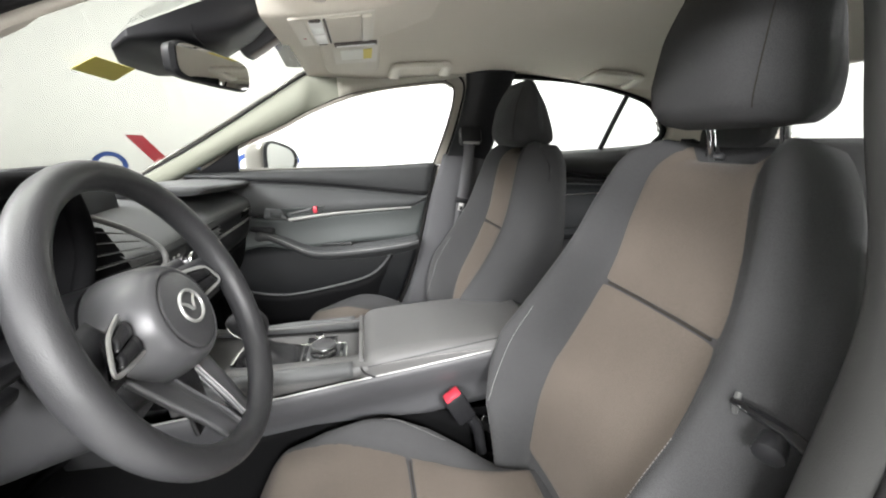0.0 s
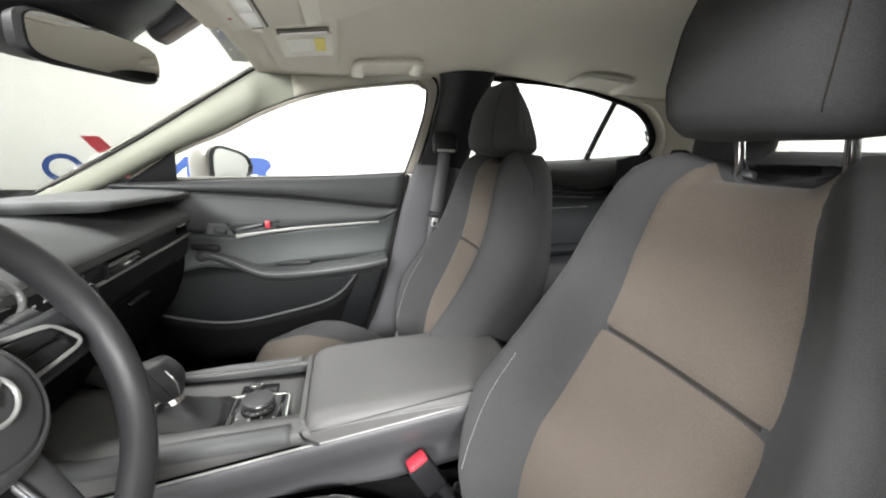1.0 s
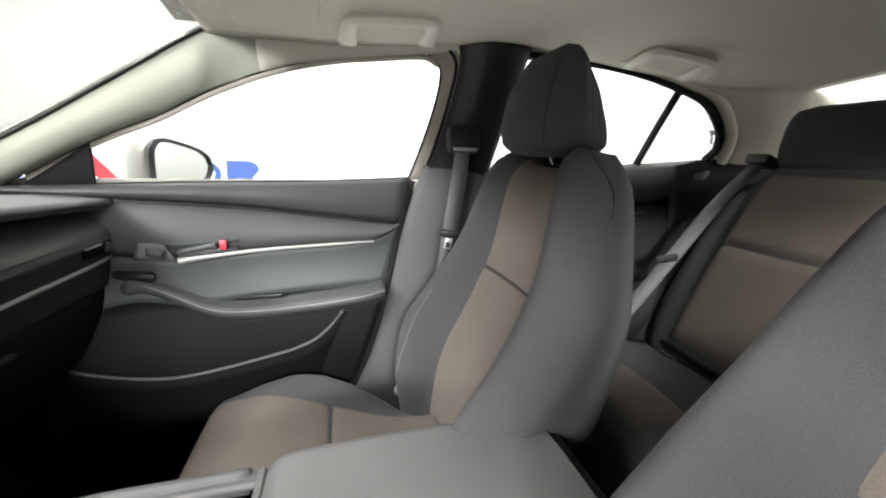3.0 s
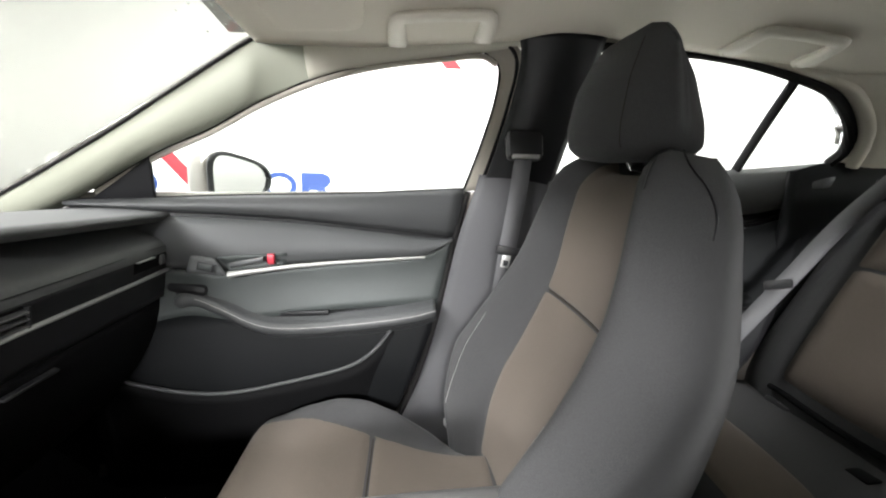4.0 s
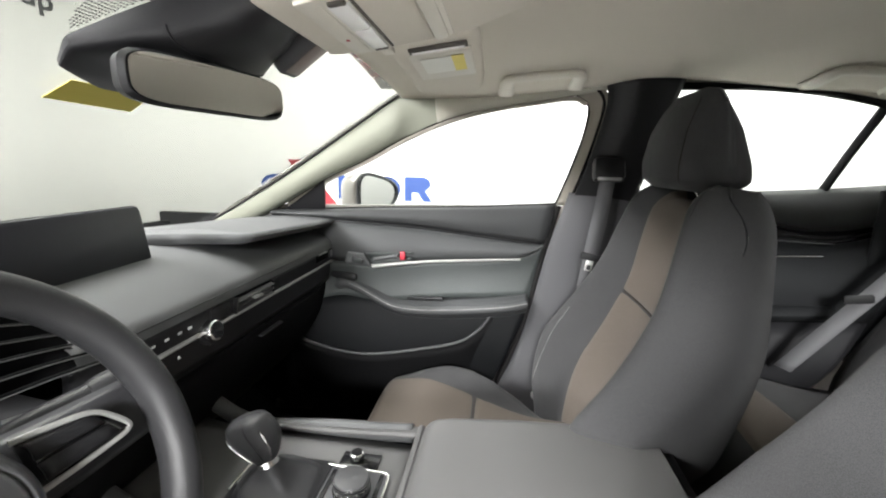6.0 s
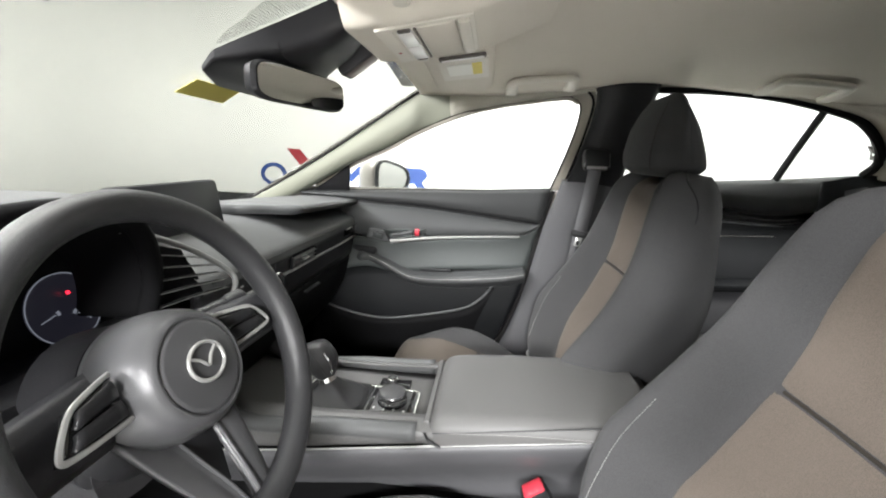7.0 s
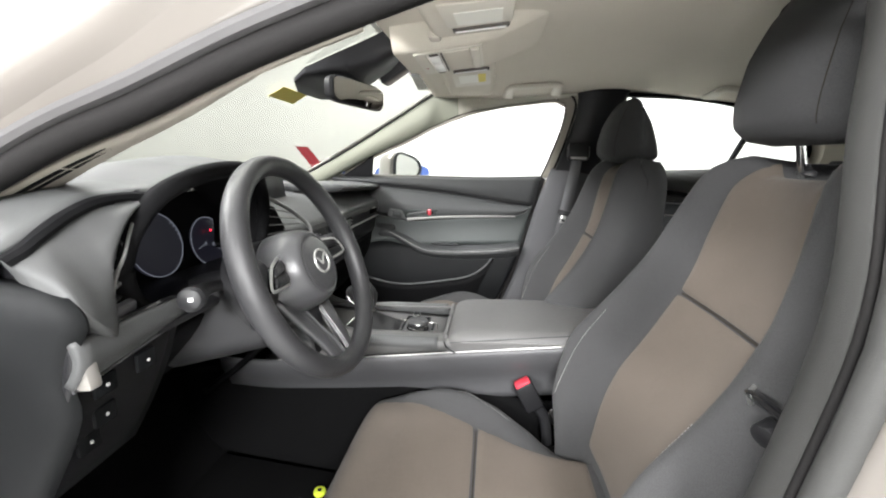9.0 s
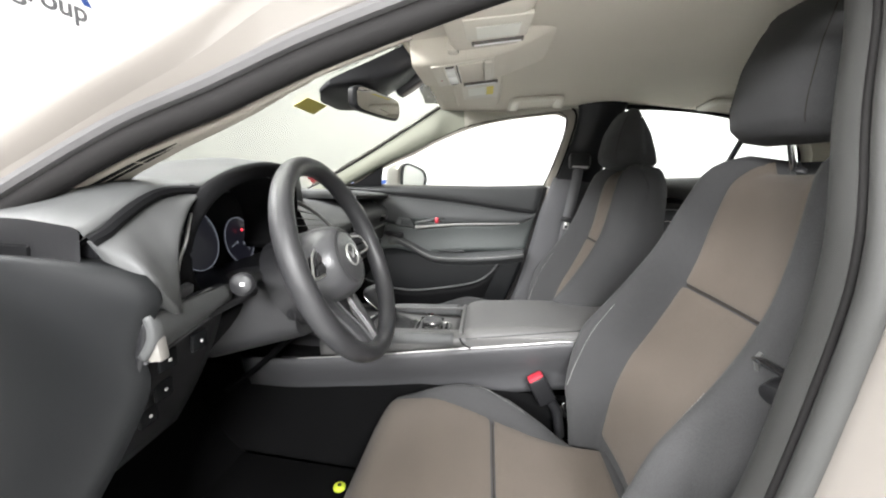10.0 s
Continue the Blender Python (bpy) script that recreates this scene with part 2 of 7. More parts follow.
def tube(points, radius, n=10, steps=None, closed=False, flat=1.0, bm=None, up=(0, 0, 1)):
    """A round or flattened bar along a curve; radius: a number, or a function of 0..1."""
    pts = cr(points, steps) if steps else [Vector(p) for p in points]
    bm = bm or bmesh.new()
    rings = []
    m = len(pts)
    for i, p in enumerate(pts):
        a = pts[(i - 1) % m] if closed or i else p
        b = pts[(i + 1) % m] if closed or i < m - 1 else p
        t = (b - a).normalized()
        s = t.cross(Vector(up))
        s = s.normalized() if s.length > 1e-4 else Vector((1, 0, 0))
        w = s.cross(t).normalized()
        r = radius(i / (m - 1)) if callable(radius) else radius
        rings.append([bm.verts.new(p + s * r * math.cos(6.28318 * k / n) + w * r * flat * math.sin(6.28318 * k / n)) for k in range(n)])
    for i in range(m if closed else m - 1):
        q, r_ = rings[i], rings[(i + 1) % m]
        for k in range(n):
            bm.faces.new((q[k], q[(k + 1) % n], r_[(k + 1) % n], r_[k]))
    if not closed:
        bm.faces.new(rings[0][::-1])
        bm.faces.new(rings[-1])
    return bm


def ruled(c1, c2, n=30, m=8, bulge=(0, 0, 0)):
    """A sheet between two curves, bulging by that vector in its middle."""
    a, b = cr(c1, n), cr(c2, n)
    g = Vector(bulge)
    return grid(lambda u, v: a[round(u * (n - 1))].lerp(b[round(u * (n - 1))], v) + g * (1 - (2 * v - 1) ** 2), n, m)


def stitches(points, steps, parent, length=0.0035, r=0.0006):
    """A row of short threads along a curve."""
    pts = cr(points, steps)
    bm = bmesh.new()
    for a, b in zip(pts[::2], pts[1::2]):
        d = (b - a).normalized() * length / 2
        mid = (a + b) / 2
        tube([mid - d, mid + d], r, 5, bm=bm)
    return part("stitching", bm, STITCH, parent, "pale dashed thread", smooth=False)


# ---- the car's side: width, sill lines and roof ----
SIDE = [(-1.5, 0.66), (-1.13, 0.713), (-0.9, 0.727), (-0.5, 0.743), (-0.2, 0.733), (0.2, 0.70), (0.485, 0.660), (0.7, 0.645)]


def side_x(y, z):
    """Half width of the glass line at y and z."""
    return lerp(SIDE, y) - 0.38 * (z - 1.02)


def sidepts(yz, out=0.0):
    return [(side_x(y, z) + out, y, z) for y, z in yz]


TOP = [(0.60, 1.01), (0.456, 1.090), (0.338, 1.144), (0.23, 1.202), (0.104, 1.254), (-0.017, 1.286), (-0.136, 1.305), (-0.225, 1.316)]
REARTOP = [(-0.485, 1.345), (-0.65, 1.338), (-0.80, 1.325), (-0.945, 1.297), (-1.048, 1.265), (-1.125, 1.205), (-1.15, 1.15), (-1.13, 1.109)]
SCREENEDGE = [(0.575, 0.80, 0.955), (0.575, 0.683, 1.019), (0.581, 0.529, 1.113), (0.585, 0.401, 1.197), (0.590, 0.278, 1.279), (0.594, 0.216, 1.318)]
ROOFC = [(-1.75, 1.25), (-1.5, 1.325), (-1.32, 1.352), (-1.2, 1.368), (-0.8, 1.395), (-0.4, 1.402), (0.0, 1.382), (0.26, 1.345)]
ROOFE = [(-1.75, 1.22), (-1.5, 1.29), (-1.32, 1.315), (-1.2, 1.308), (-1.05, 1.306), (-0.9, 1.325), (-0.485, 1.362), (-0.225, 1.340), (0.0, 1.318), (0.22, 1.318), (0.26, 1.318)]


def roof_z(x, y, lift=0.0):
    e, c = lerp(ROOFE, y), lerp(ROOFC, y)
    q = min(1.0, abs(x) / 0.60)
    return e + (c - e) * (1 - q ** 2.6) + lift


# ---- the white photo bay round the car ----
def room():
    pts = [(4.9, -7.0)] + [(3.8 + 1.1 * math.cos(a * math.pi / 40), 3.8 + 1.1 * math.sin(a * math.pi / 40)) for a in range(21)] + [(-5.0, 4.9), (-5.0, -7.0), (4.9, -7.0)]
    bm = bmesh.new()
    lo = [bm.verts.new((x, y, 0)) for x, y in pts[:-1]]
    hi = [bm.verts.new((x, y, 4.0)) for x, y in pts[:-1]]
    for i in range(len(lo)):
        j = (i + 1) % len(lo)
        bm.faces.new((lo[i], lo[j], hi[j], hi[i]))
    tagged(link("wall_bay", bm, WALL, smooth=True, flat=30, solid=0.15, offset=1), "plain white painted walls of a photo bay", "wall", kind="structure")
    tagged(link("floor", box(9.9, 11.9, 0.1, pose(-0.05, -1.05, -0.05)), FLOORM, smooth=False), "pale grey painted concrete floor", "floor", kind="structure")
    tagged(link("ceiling", box(9.9, 11.9, 0.1, pose(-0.05, -1.05, 4.06)), WALL, smooth=False), "plain white ceiling above the bay", "ceiling", kind="structure")


room()


def wall_logo(name, origin, along, size, word=True):
    """A printed sign: a blue ring, a red cross stroke, three blue shapes and grey bars. origin: its left foot."""
    a, up = Vector(along), Vector((0, 0, 1))
    out = a.cross(up).normalized() * -0.004
    sign = thing(name, "blue, red and grey printed sign on the white wall", "sign", "wall signs")
    o = Vector(origin)

    def flat(pts, m, nm, k=1.0):
        bm = bmesh.new()
        bm.faces.new([bm.verts.new(o + out * k + a * (x * size) + up * (z * size)) for x, z in pts])
        part(nm, bm, m, sign, smooth=False, solid=0.002)

    def ring(cx, nm):
        bm = grid(lambda u, v: o + out + a * ((cx + math.cos(6.2832 * v) * (0.62 - 0.2 * u)) * size) + up * ((0.5 + math.sin(6.2832 * v) * (0.5 - 0.17 * u)) * size), 2, 40, closed=True)
        part(nm, bm, BLUE, sign, smooth=False, solid=0.002)

    ring(0.6, "blue_ring")
    flat([(1.25, 1.62), (1.85, 1.62), (3.55, -0.35), (2.95, -0.35)], REDPRINT, "red_stroke", 1.6)
    flat([(3.0, 1.62), (3.55, 1.62), (1.85, -0.35), (1.3, -0.35)], REDPRINT, "red_stroke", 2.2)
    flat([(3.5, 0), (3.8, 0), (3.8, 0.62), (4.15, 0.3), (4.5, 0.62), (4.5, 0), (4.8, 0), (4.8, 1), (4.5, 1), (4.15, 0.65), (3.8, 1), (3.5, 1)], BLUE, "blue_shape")
    ring(5.6, "blue_ring")
    flat([(6.4, 0), (6.7, 0), (6.7, 0.36), (6.95, 0.36), (7.2, 0), (7.56, 0), (7.27, 0.42), (7.5, 0.68), (7.42, 0.9), (7.2, 1), (6.4, 1)], BLUE, "blue_shape")
    flat([(6.72, 0.56), (7.1, 0.56), (7.16, 0.68), (7.1, 0.8), (6.72, 0.8)], WALL, "gap", 1.5)
    if not word:
        return
    text = bpy.data.curves.new("word", "FONT")
    text.body = "group"
    text.offset = 0.022
    holder = new("word", text)
    bpy.context.view_layer.update()
    mesh = bpy.data.meshes.new_from_object(holder.evaluated_get(bpy.context.evaluated_depsgraph_get()))
    bpy.data.objects.remove(holder)
    bm = bmesh.new()
    bm.from_mesh(mesh)
    wide = max(v.co.x for v in bm.verts)
    for v in bm.verts:
        q = v.co * (2.75 / wide)
        v.co = o + out + a * ((4.55 + q.x) * size) + up * ((-0.62 + 0.85 * q.y) * size)
    part("grey_word", bm, GREYPRINT, sign, smooth=False, solid=0.002)


wall_logo("wall_sign", (4.893, 3.30, 0.63), (0, -1, 0), 0.323)
wall_logo("wall_sign", (4.893, 0.45, 2.33), (0, -1, 0), 0.323, False)
wall_logo("wall_sign", (4.893, -4.75, 0.62), (0, -1, 0), 0.323)
wall_logo("wall_sign", (1.55, 4.893, 2.86), (1, 0, 0), 0.30)
wall_logo("wall_sign", (-3.0, 4.893, 0.71), (1, 0, 0), 0.323)


# ---- the shell ----
def headliner():
    def fn(u, v):
        y = 0.235 - 1.56 * u
        xe = 0.60 if y > -0.9 else 0.60 - 0.06 * sm(-0.9, -1.5, y)
        x = xe * (2 * v - 1)
        ends = 0.035 * (abs(2 * v - 1) ** 2) * sm(-0.05, 0.235, y)
        return Vector((x, y - ends * 0.3, roof_z(x, y)))
    tagged(link("ceiling_headliner", grid(fn, 46, 41), CREAM, solid=0.012, offset=-1), "cream woven cloth headliner", "headliner", kind="structure")

    def outer(u, v):
        y = 0.30 - 1.66 * u
        x = 0.66 * (2 * v - 1)
        return Vector((x, y, roof_z(x * 0.9, y) + 0.045 - 0.02 * abs(2 * v - 1) ** 3))
    tagged(link("roof", grid(outer, 30, 21), PAINT, solid=0.006), "pearl beige painted car roof", "roof", kind="structure")
    edge_ = [fn(0.0, k / 30) + Vector((0, 0.004, 0.002)) for k in range(31)]
    tagged(link("trim_header_edge", tube(edge_, 0.0042, 6), RUBBER), "thin black edge between headliner and windscreen", "seal", kind="structure")
    # cover between the liner's sides and the rails
    for s in (1, -1):
        a = [(s * 0.60, y, roof_z(0.6, y)) for y in (0.135, 0.0, -0.225, -0.485, -0.8, -0.95, -1.1, -1.25)]
        b = [(s * (side_x(y, z)), y, z) for y, z in [(0.130, 1.243), (0.03, 1.275), (-0.225, 1.318), (-0.485, 1.347), (-0.8, 1.327), (-0.945, 1.299), (-1.06, 1.262), (-1.14, 1.20)]]
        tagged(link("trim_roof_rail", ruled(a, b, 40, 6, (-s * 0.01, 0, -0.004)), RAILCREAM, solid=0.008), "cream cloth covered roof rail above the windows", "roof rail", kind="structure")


headliner()


NEARLINE = [(0.75, 0.93, -0.018), (0.60, 1.012, -0.028), (0.456, 1.092, -0.032), (0.338, 1.146, -0.038), (0.28, 1.178, -0.042), (0.225, 1.206, -0.046)]


def front_pillars():
    for s in (1, -1):
        e = [(s * (x + 0.004), y, z) for x, y, z in SCREENEDGE]
        w = [(s * (side_x(y, z) - 0.012), y, z) for y, z in [(0.75, 0.93), (0.60, 1.012), (0.456, 1.092), (0.338, 1.146), (0.28, 1.178), (0.225, 1.206)]]
        if s < 0:
            w = [(-side_x(y, z) + 0.005, y, z + d) for y, z, d in NEARLINE]
        if s > 0:
            e = e + [(0.600, 0.14, 1.326)]
            w = w[:-1] + [(side_x(0.225, 1.206) - 0.006, 0.225, 1.206), (side_x(0.12, 1.246) - 0.001, 0.12, 1.248)]
        else:
            e = e + [(-0.600, 0.14, 1.347)]
            w = w + [(-side_x(0.12, 1.246) + 0.005, 0.12, 1.200)]
        ea, wa = cr(e, 80), cr(w, 80)
        g = Vector((-0.014, -0.016, -0.010) if s > 0 else (0.030, -0.030, -0.020))

        def trim(u, v, ea=ea, wa=wa, g=g):
            i = round(u * 79)
            return ea[i].lerp(wa[i], v) + g * (1 - (2 * v - 1) ** 2) * (1 - 1.0 * sm(0.70, 1.0, u))
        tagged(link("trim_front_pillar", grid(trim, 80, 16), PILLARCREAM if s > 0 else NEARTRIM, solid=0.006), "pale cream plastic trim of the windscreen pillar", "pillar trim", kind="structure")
        if s > 0:
            part_line = [trim(1.0, v / 12) + Vector((-0.0025, -0.002, -0.001)) for v in range(13)]
            tagged(link("trim_pillar_seam", tube(part_line, 0.0011, 5), GAP), "thin seam between pillar trim and headliner", "seam", kind="structure")
        # black edge round the side glass
        edge = [(s * (side_x(y, z) - 0.004), y, z) for y, z in TOP]
        tagged(link("trim_window_seal", tube(edge, 0.006 if s < 0 else 0.0025, 8, 40), RUBBER), "thin black rubber seal round the side glass", "seal", kind="structure")
        if s > 0:
            tagged(link("trim_window_frame", tube([(x + 0.004, y, z - 0.007) for x, y, z in edge + [(side_x(-0.262, 1.300) - 0.004, -0.262, 1.303)]], 0.0065, 8, 44), NEARTRIM), "pale painted frame of the closed door", "door frame", kind="structure")
        # painted pillar and rail outside
        o1 = [(s * (side_x(y, z) + 0.010), y, z + 0.004) for y, z in TOP]
        o2 = [(s * x, y, z) for x, y, z in [(0.590, 0.80, 0.965), (0.592, 0.62, 1.075), (0.595, 0.49, 1.155), (0.600, 0.36, 1.24), (0.604, 0.20, 1.335), (0.62, 0.02, 1.365), (0.63, -0.12, 1.385), (0.63, -0.225, 1.395)]]
        tagged(link("pillar_outside", ruled(o1, o2, 40, 16, (s * 0.052, 0, 0.022)), PAINT, solid=0.006), "pearl beige painted pillar and roof edge", "car body", kind="structure")
        if s > 0:
            rim_ = [(side_x(y, z) + 0.030, y, z + 0.016) for y, z in TOP]
            tagged(link("pillar_rim", tube(rim_, 0.007, 8, 50), PAINT), "painted lip along the door opening", "car body", kind="structure")
        tagged(link("trim_screen_edge", tube([(s * (x - 0.002), y, z + 0.004) for x, y, z in SCREENEDGE], 0.0036, 6, 40), RUBBER), "thin black edge of the windscreen", "seal", kind="structure")
    # left door opening: seals and painted flange
    yz = [(0.68, 0.945), (0.60, 1.0)] + TOP[1:]
    low = [(-0.225, -0.012), (-0.10, -0.026), (0.104, -0.039), (0.225, -0.036), (0.338, -0.027), (0.456, -0.022), (0.60, -0.020)]
    seal = [(-side_x(y, z) - 0.011, y, z + 0.004 + lerp(low, y)) for y, z in yz]
    tagged(link("trim_door_seal", tube(seal, 0.0145, 12, 80), RUBBER), "thick black rubber door seal", "seal", kind="structure")
    for name, pos in (("pillar_flange", 0.35),):
        c1 = [Vector((-side_x(y, z) - 0.018, y, z + 0.014 + 0.6 * lerp(low, y))) for y, z in TOP]
        c2 = [Vector((-side_x(y, z) - 0.010, y, z + 0.004)).lerp(Vector((-x, yy, zz)), pos) + Vector((-0.052, 0, 0.022)) * 0.91 for (y, z), (x, yy, zz) in zip(TOP, [(0.590, 0.80, 0.965), (0.592, 0.62, 1.075), (0.595, 0.49, 1.155), (0.600, 0.36, 1.24), (0.604, 0.20, 1.335), (0.62, 0.02, 1.365), (0.63, -0.12, 1.385), (0.63, -0.225, 1.395)])]
        tagged(link(name, ruled(c1, c2, 50, 6), PAINT, solid=0.004), "pearl beige painted flange along the door opening", "car body", kind="structure")
    lip = [(-side_x(y, z) - 0.020, y, z + 0.026 + lerp(low, y)) for y, z in yz]
    tagged(link("trim_seal_lip", tube(lip, 0.009, 8, 60), SEALGREY), "grey edge of the door seal", "seal", kind="structure")


front_pillars()


def side_vent_slots():
    """Slotted grille low on the left pillar trim."""
    grille = thing("pillar_grille", "slotted cream grille on the windscreen pillar trim", "grille")
    e = cr([(-(x + 0.004), y, z) for x, y, z in SCREENEDGE], 200)
    w = cr([(-side_x(y, z) + 0.005, y, z + d) for y, z, d in NEARLINE], 200)
    g = Vector((0.030, -0.030, -0.020))

    def on(u, v, lift):
        i = round(u * 199)
        return e[i].lerp(w[i], v) + g * (1 - (2 * v - 1) ** 2) + Vector((-0.55, -0.65, -0.5)).normalized() * lift
    part("plate", grid(lambda p, q: on(0.255 + 0.225 * p, 0.90 + 0.13 * (q - 0.5), 0.0015), 24, 4), NEARTRIM, grille, solid=0.002)
    for i in range(5):
        for j in (-1, 1):
            u0 = 0.264 + 0.0425 * i
            part("slot", grid(lambda p, q: on(u0 + 0.039 * p, 0.905 + 0.028 * j + 0.040 * (q - 0.5), 0.0034), 8, 2), MATTE, grille, "dark slot", solid=0.0006)


side_vent_slots()


def centre_pillars():
    for s in (1, -1):
        # painted door frame strip beside the glass (closed door), only on the far side
        if s == 1:
            a = [(s * side_x(y, z), y, z) for y, z in [(-0.216, 1.021), (-0.245, 1.12), (-0.268, 1.22), (-0.27, 1.29), (-0.235, 1.316)]]
            b = [(s * side_x(y, z) - 0.012, y, z) for y, z in [(-0.268, 1.021), (-0.295, 1.12), (-0.315, 1.22), (-0.322, 1.30), (-0.288, 1.34)]]
            tagged(link("trim_door_frame", ruled(a, b, 24, 4), NEARTRIM, solid=0.006), "pale painted door frame beside the glass", "door frame", kind="structure")
            tagged(link("trim_glass_edge", tube(a, 0.004, 6, 24), RUBBER), "black rubber edge beside the side glass", "seal", kind="structure")
            tagged(link("trim_frame_edge", tube([(x - 0.002, y + 0.018, z) for x, y, z in b], 0.004, 6, 24), RUBBER), "black rubber edge beside the pillar", "seal", kind="structure")
        f = [(-0.255, 1.02), (-0.280, 1.12), (-0.302, 1.22), (-0.310, 1.30), (-0.300, 1.345)]
        if s < 0:
            f = [(y - 0.055, z) for y, z in f]
        r = [(-0.43, 1.02), (-0.445, 1.12), (-0.462, 1.22), (-0.475, 1.30), (-0.485, 1.352)]
        fa = [(s * (side_x(y, z) - 0.022), y, z) for y, z in f]
        ra = [(s * (side_x(y, z) - 0.022), y, z) for y, z in r]
        tagged(link("trim_centre_pillar_upper", ruled(fa, ra, 20, 12, (-s * 0.022, 0, 0)), BLACK, solid=0.006), "black plastic upper trim of the centre pillar", "pillar trim", kind="structure")
        f = [(-0.035, 0.40), (-0.062, 0.45), (-0.110, 0.564), (-0.158, 0.721), (-0.200, 0.904), (-0.238, 1.018), (-0.25, 1.06)]
        r = [(-0.40, 0.40), (-0.40, 0.45), (-0.405, 0.564), (-0.41, 0.721), (-0.42, 0.904), (-0.43, 1.018), (-0.435, 1.06)]
        if s < 0:
            f = [(-0.16, 0.40), (-0.20, 0.45), (-0.26, 0.564), (-0.315, 0.721), (-0.340, 0.88), (-0.347, 1.0), (-0.350, 1.06)]
        fa = [(s * (lerp(SIDE, y) - 0.045 - 0.10 * max(0, 0.9 - z) + 0.02 * sm(0.95, 1.06, z)), y, z) for y, z in f]
        ra = [(s * (lerp(SIDE, y) - 0.045 - 0.10 * max(0, 0.9 - z) + 0.02 * sm(0.95, 1.06, z)), y, z) for y, z in r]
        tagged(link("trim_centre_pillar_lower", ruled(fa, ra, 28, 12, (-s * 0.03, 0, 0)), PILLARGREY, solid=0.006), "grey plastic lower trim of the centre pillar", "pillar trim", kind="structure")
    # left opening: seals and painted body edge
    line = [(-0.07, 0.36), (-0.125, 0.43), (-0.190, 0.564), (-0.243, 0.721), (-0.268, 0.88), (-0.278, 1.0), (-0.292, 1.12), (-0.312, 1.22), (-0.310, 1.29), (-0.25, 1.325)]

    def lx(y, z, o):
        return -(lerp(SIDE, y) - 0.38 * max(0, z - 1.02) - 0.03 * max(0, 0.9 - z)) - o
    inner_ = [(lx(y, z, -0.052), y - 0.014, z) for y, z in line]
    outer_ = [(lx(y, z, 0.000), y + 0.002, z) for y, z in line]
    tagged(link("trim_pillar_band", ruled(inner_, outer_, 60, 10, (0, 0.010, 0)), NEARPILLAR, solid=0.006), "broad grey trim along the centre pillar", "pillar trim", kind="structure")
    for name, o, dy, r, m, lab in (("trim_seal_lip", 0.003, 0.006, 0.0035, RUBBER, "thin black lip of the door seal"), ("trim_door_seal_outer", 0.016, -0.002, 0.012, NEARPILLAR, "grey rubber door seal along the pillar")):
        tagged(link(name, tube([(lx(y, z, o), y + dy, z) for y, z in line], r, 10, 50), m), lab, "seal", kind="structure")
    a = [(lx(y, z, 0.022), y - 0.012, z) for y, z in line]
    b = [(lx(y, z, 0.10), y - 0.06, z) for y, z in line]
    tagged(link("pillar_body_edge", ruled(a, b, 40, 8, (0.02, 0.02, 0)), PAINT, solid=0.008), "pearl beige painted body at the door opening", "car body", kind="structure")
    c = [(lx(y, z, 0.11), y - 0.20, z) for y, z in line]
    tagged(link("pillar_body_side", ruled(b, c, 40, 6), PAINT, solid=0.008), "pearl beige painted body behind the opening", "car body", kind="structure")


centre_pillars()


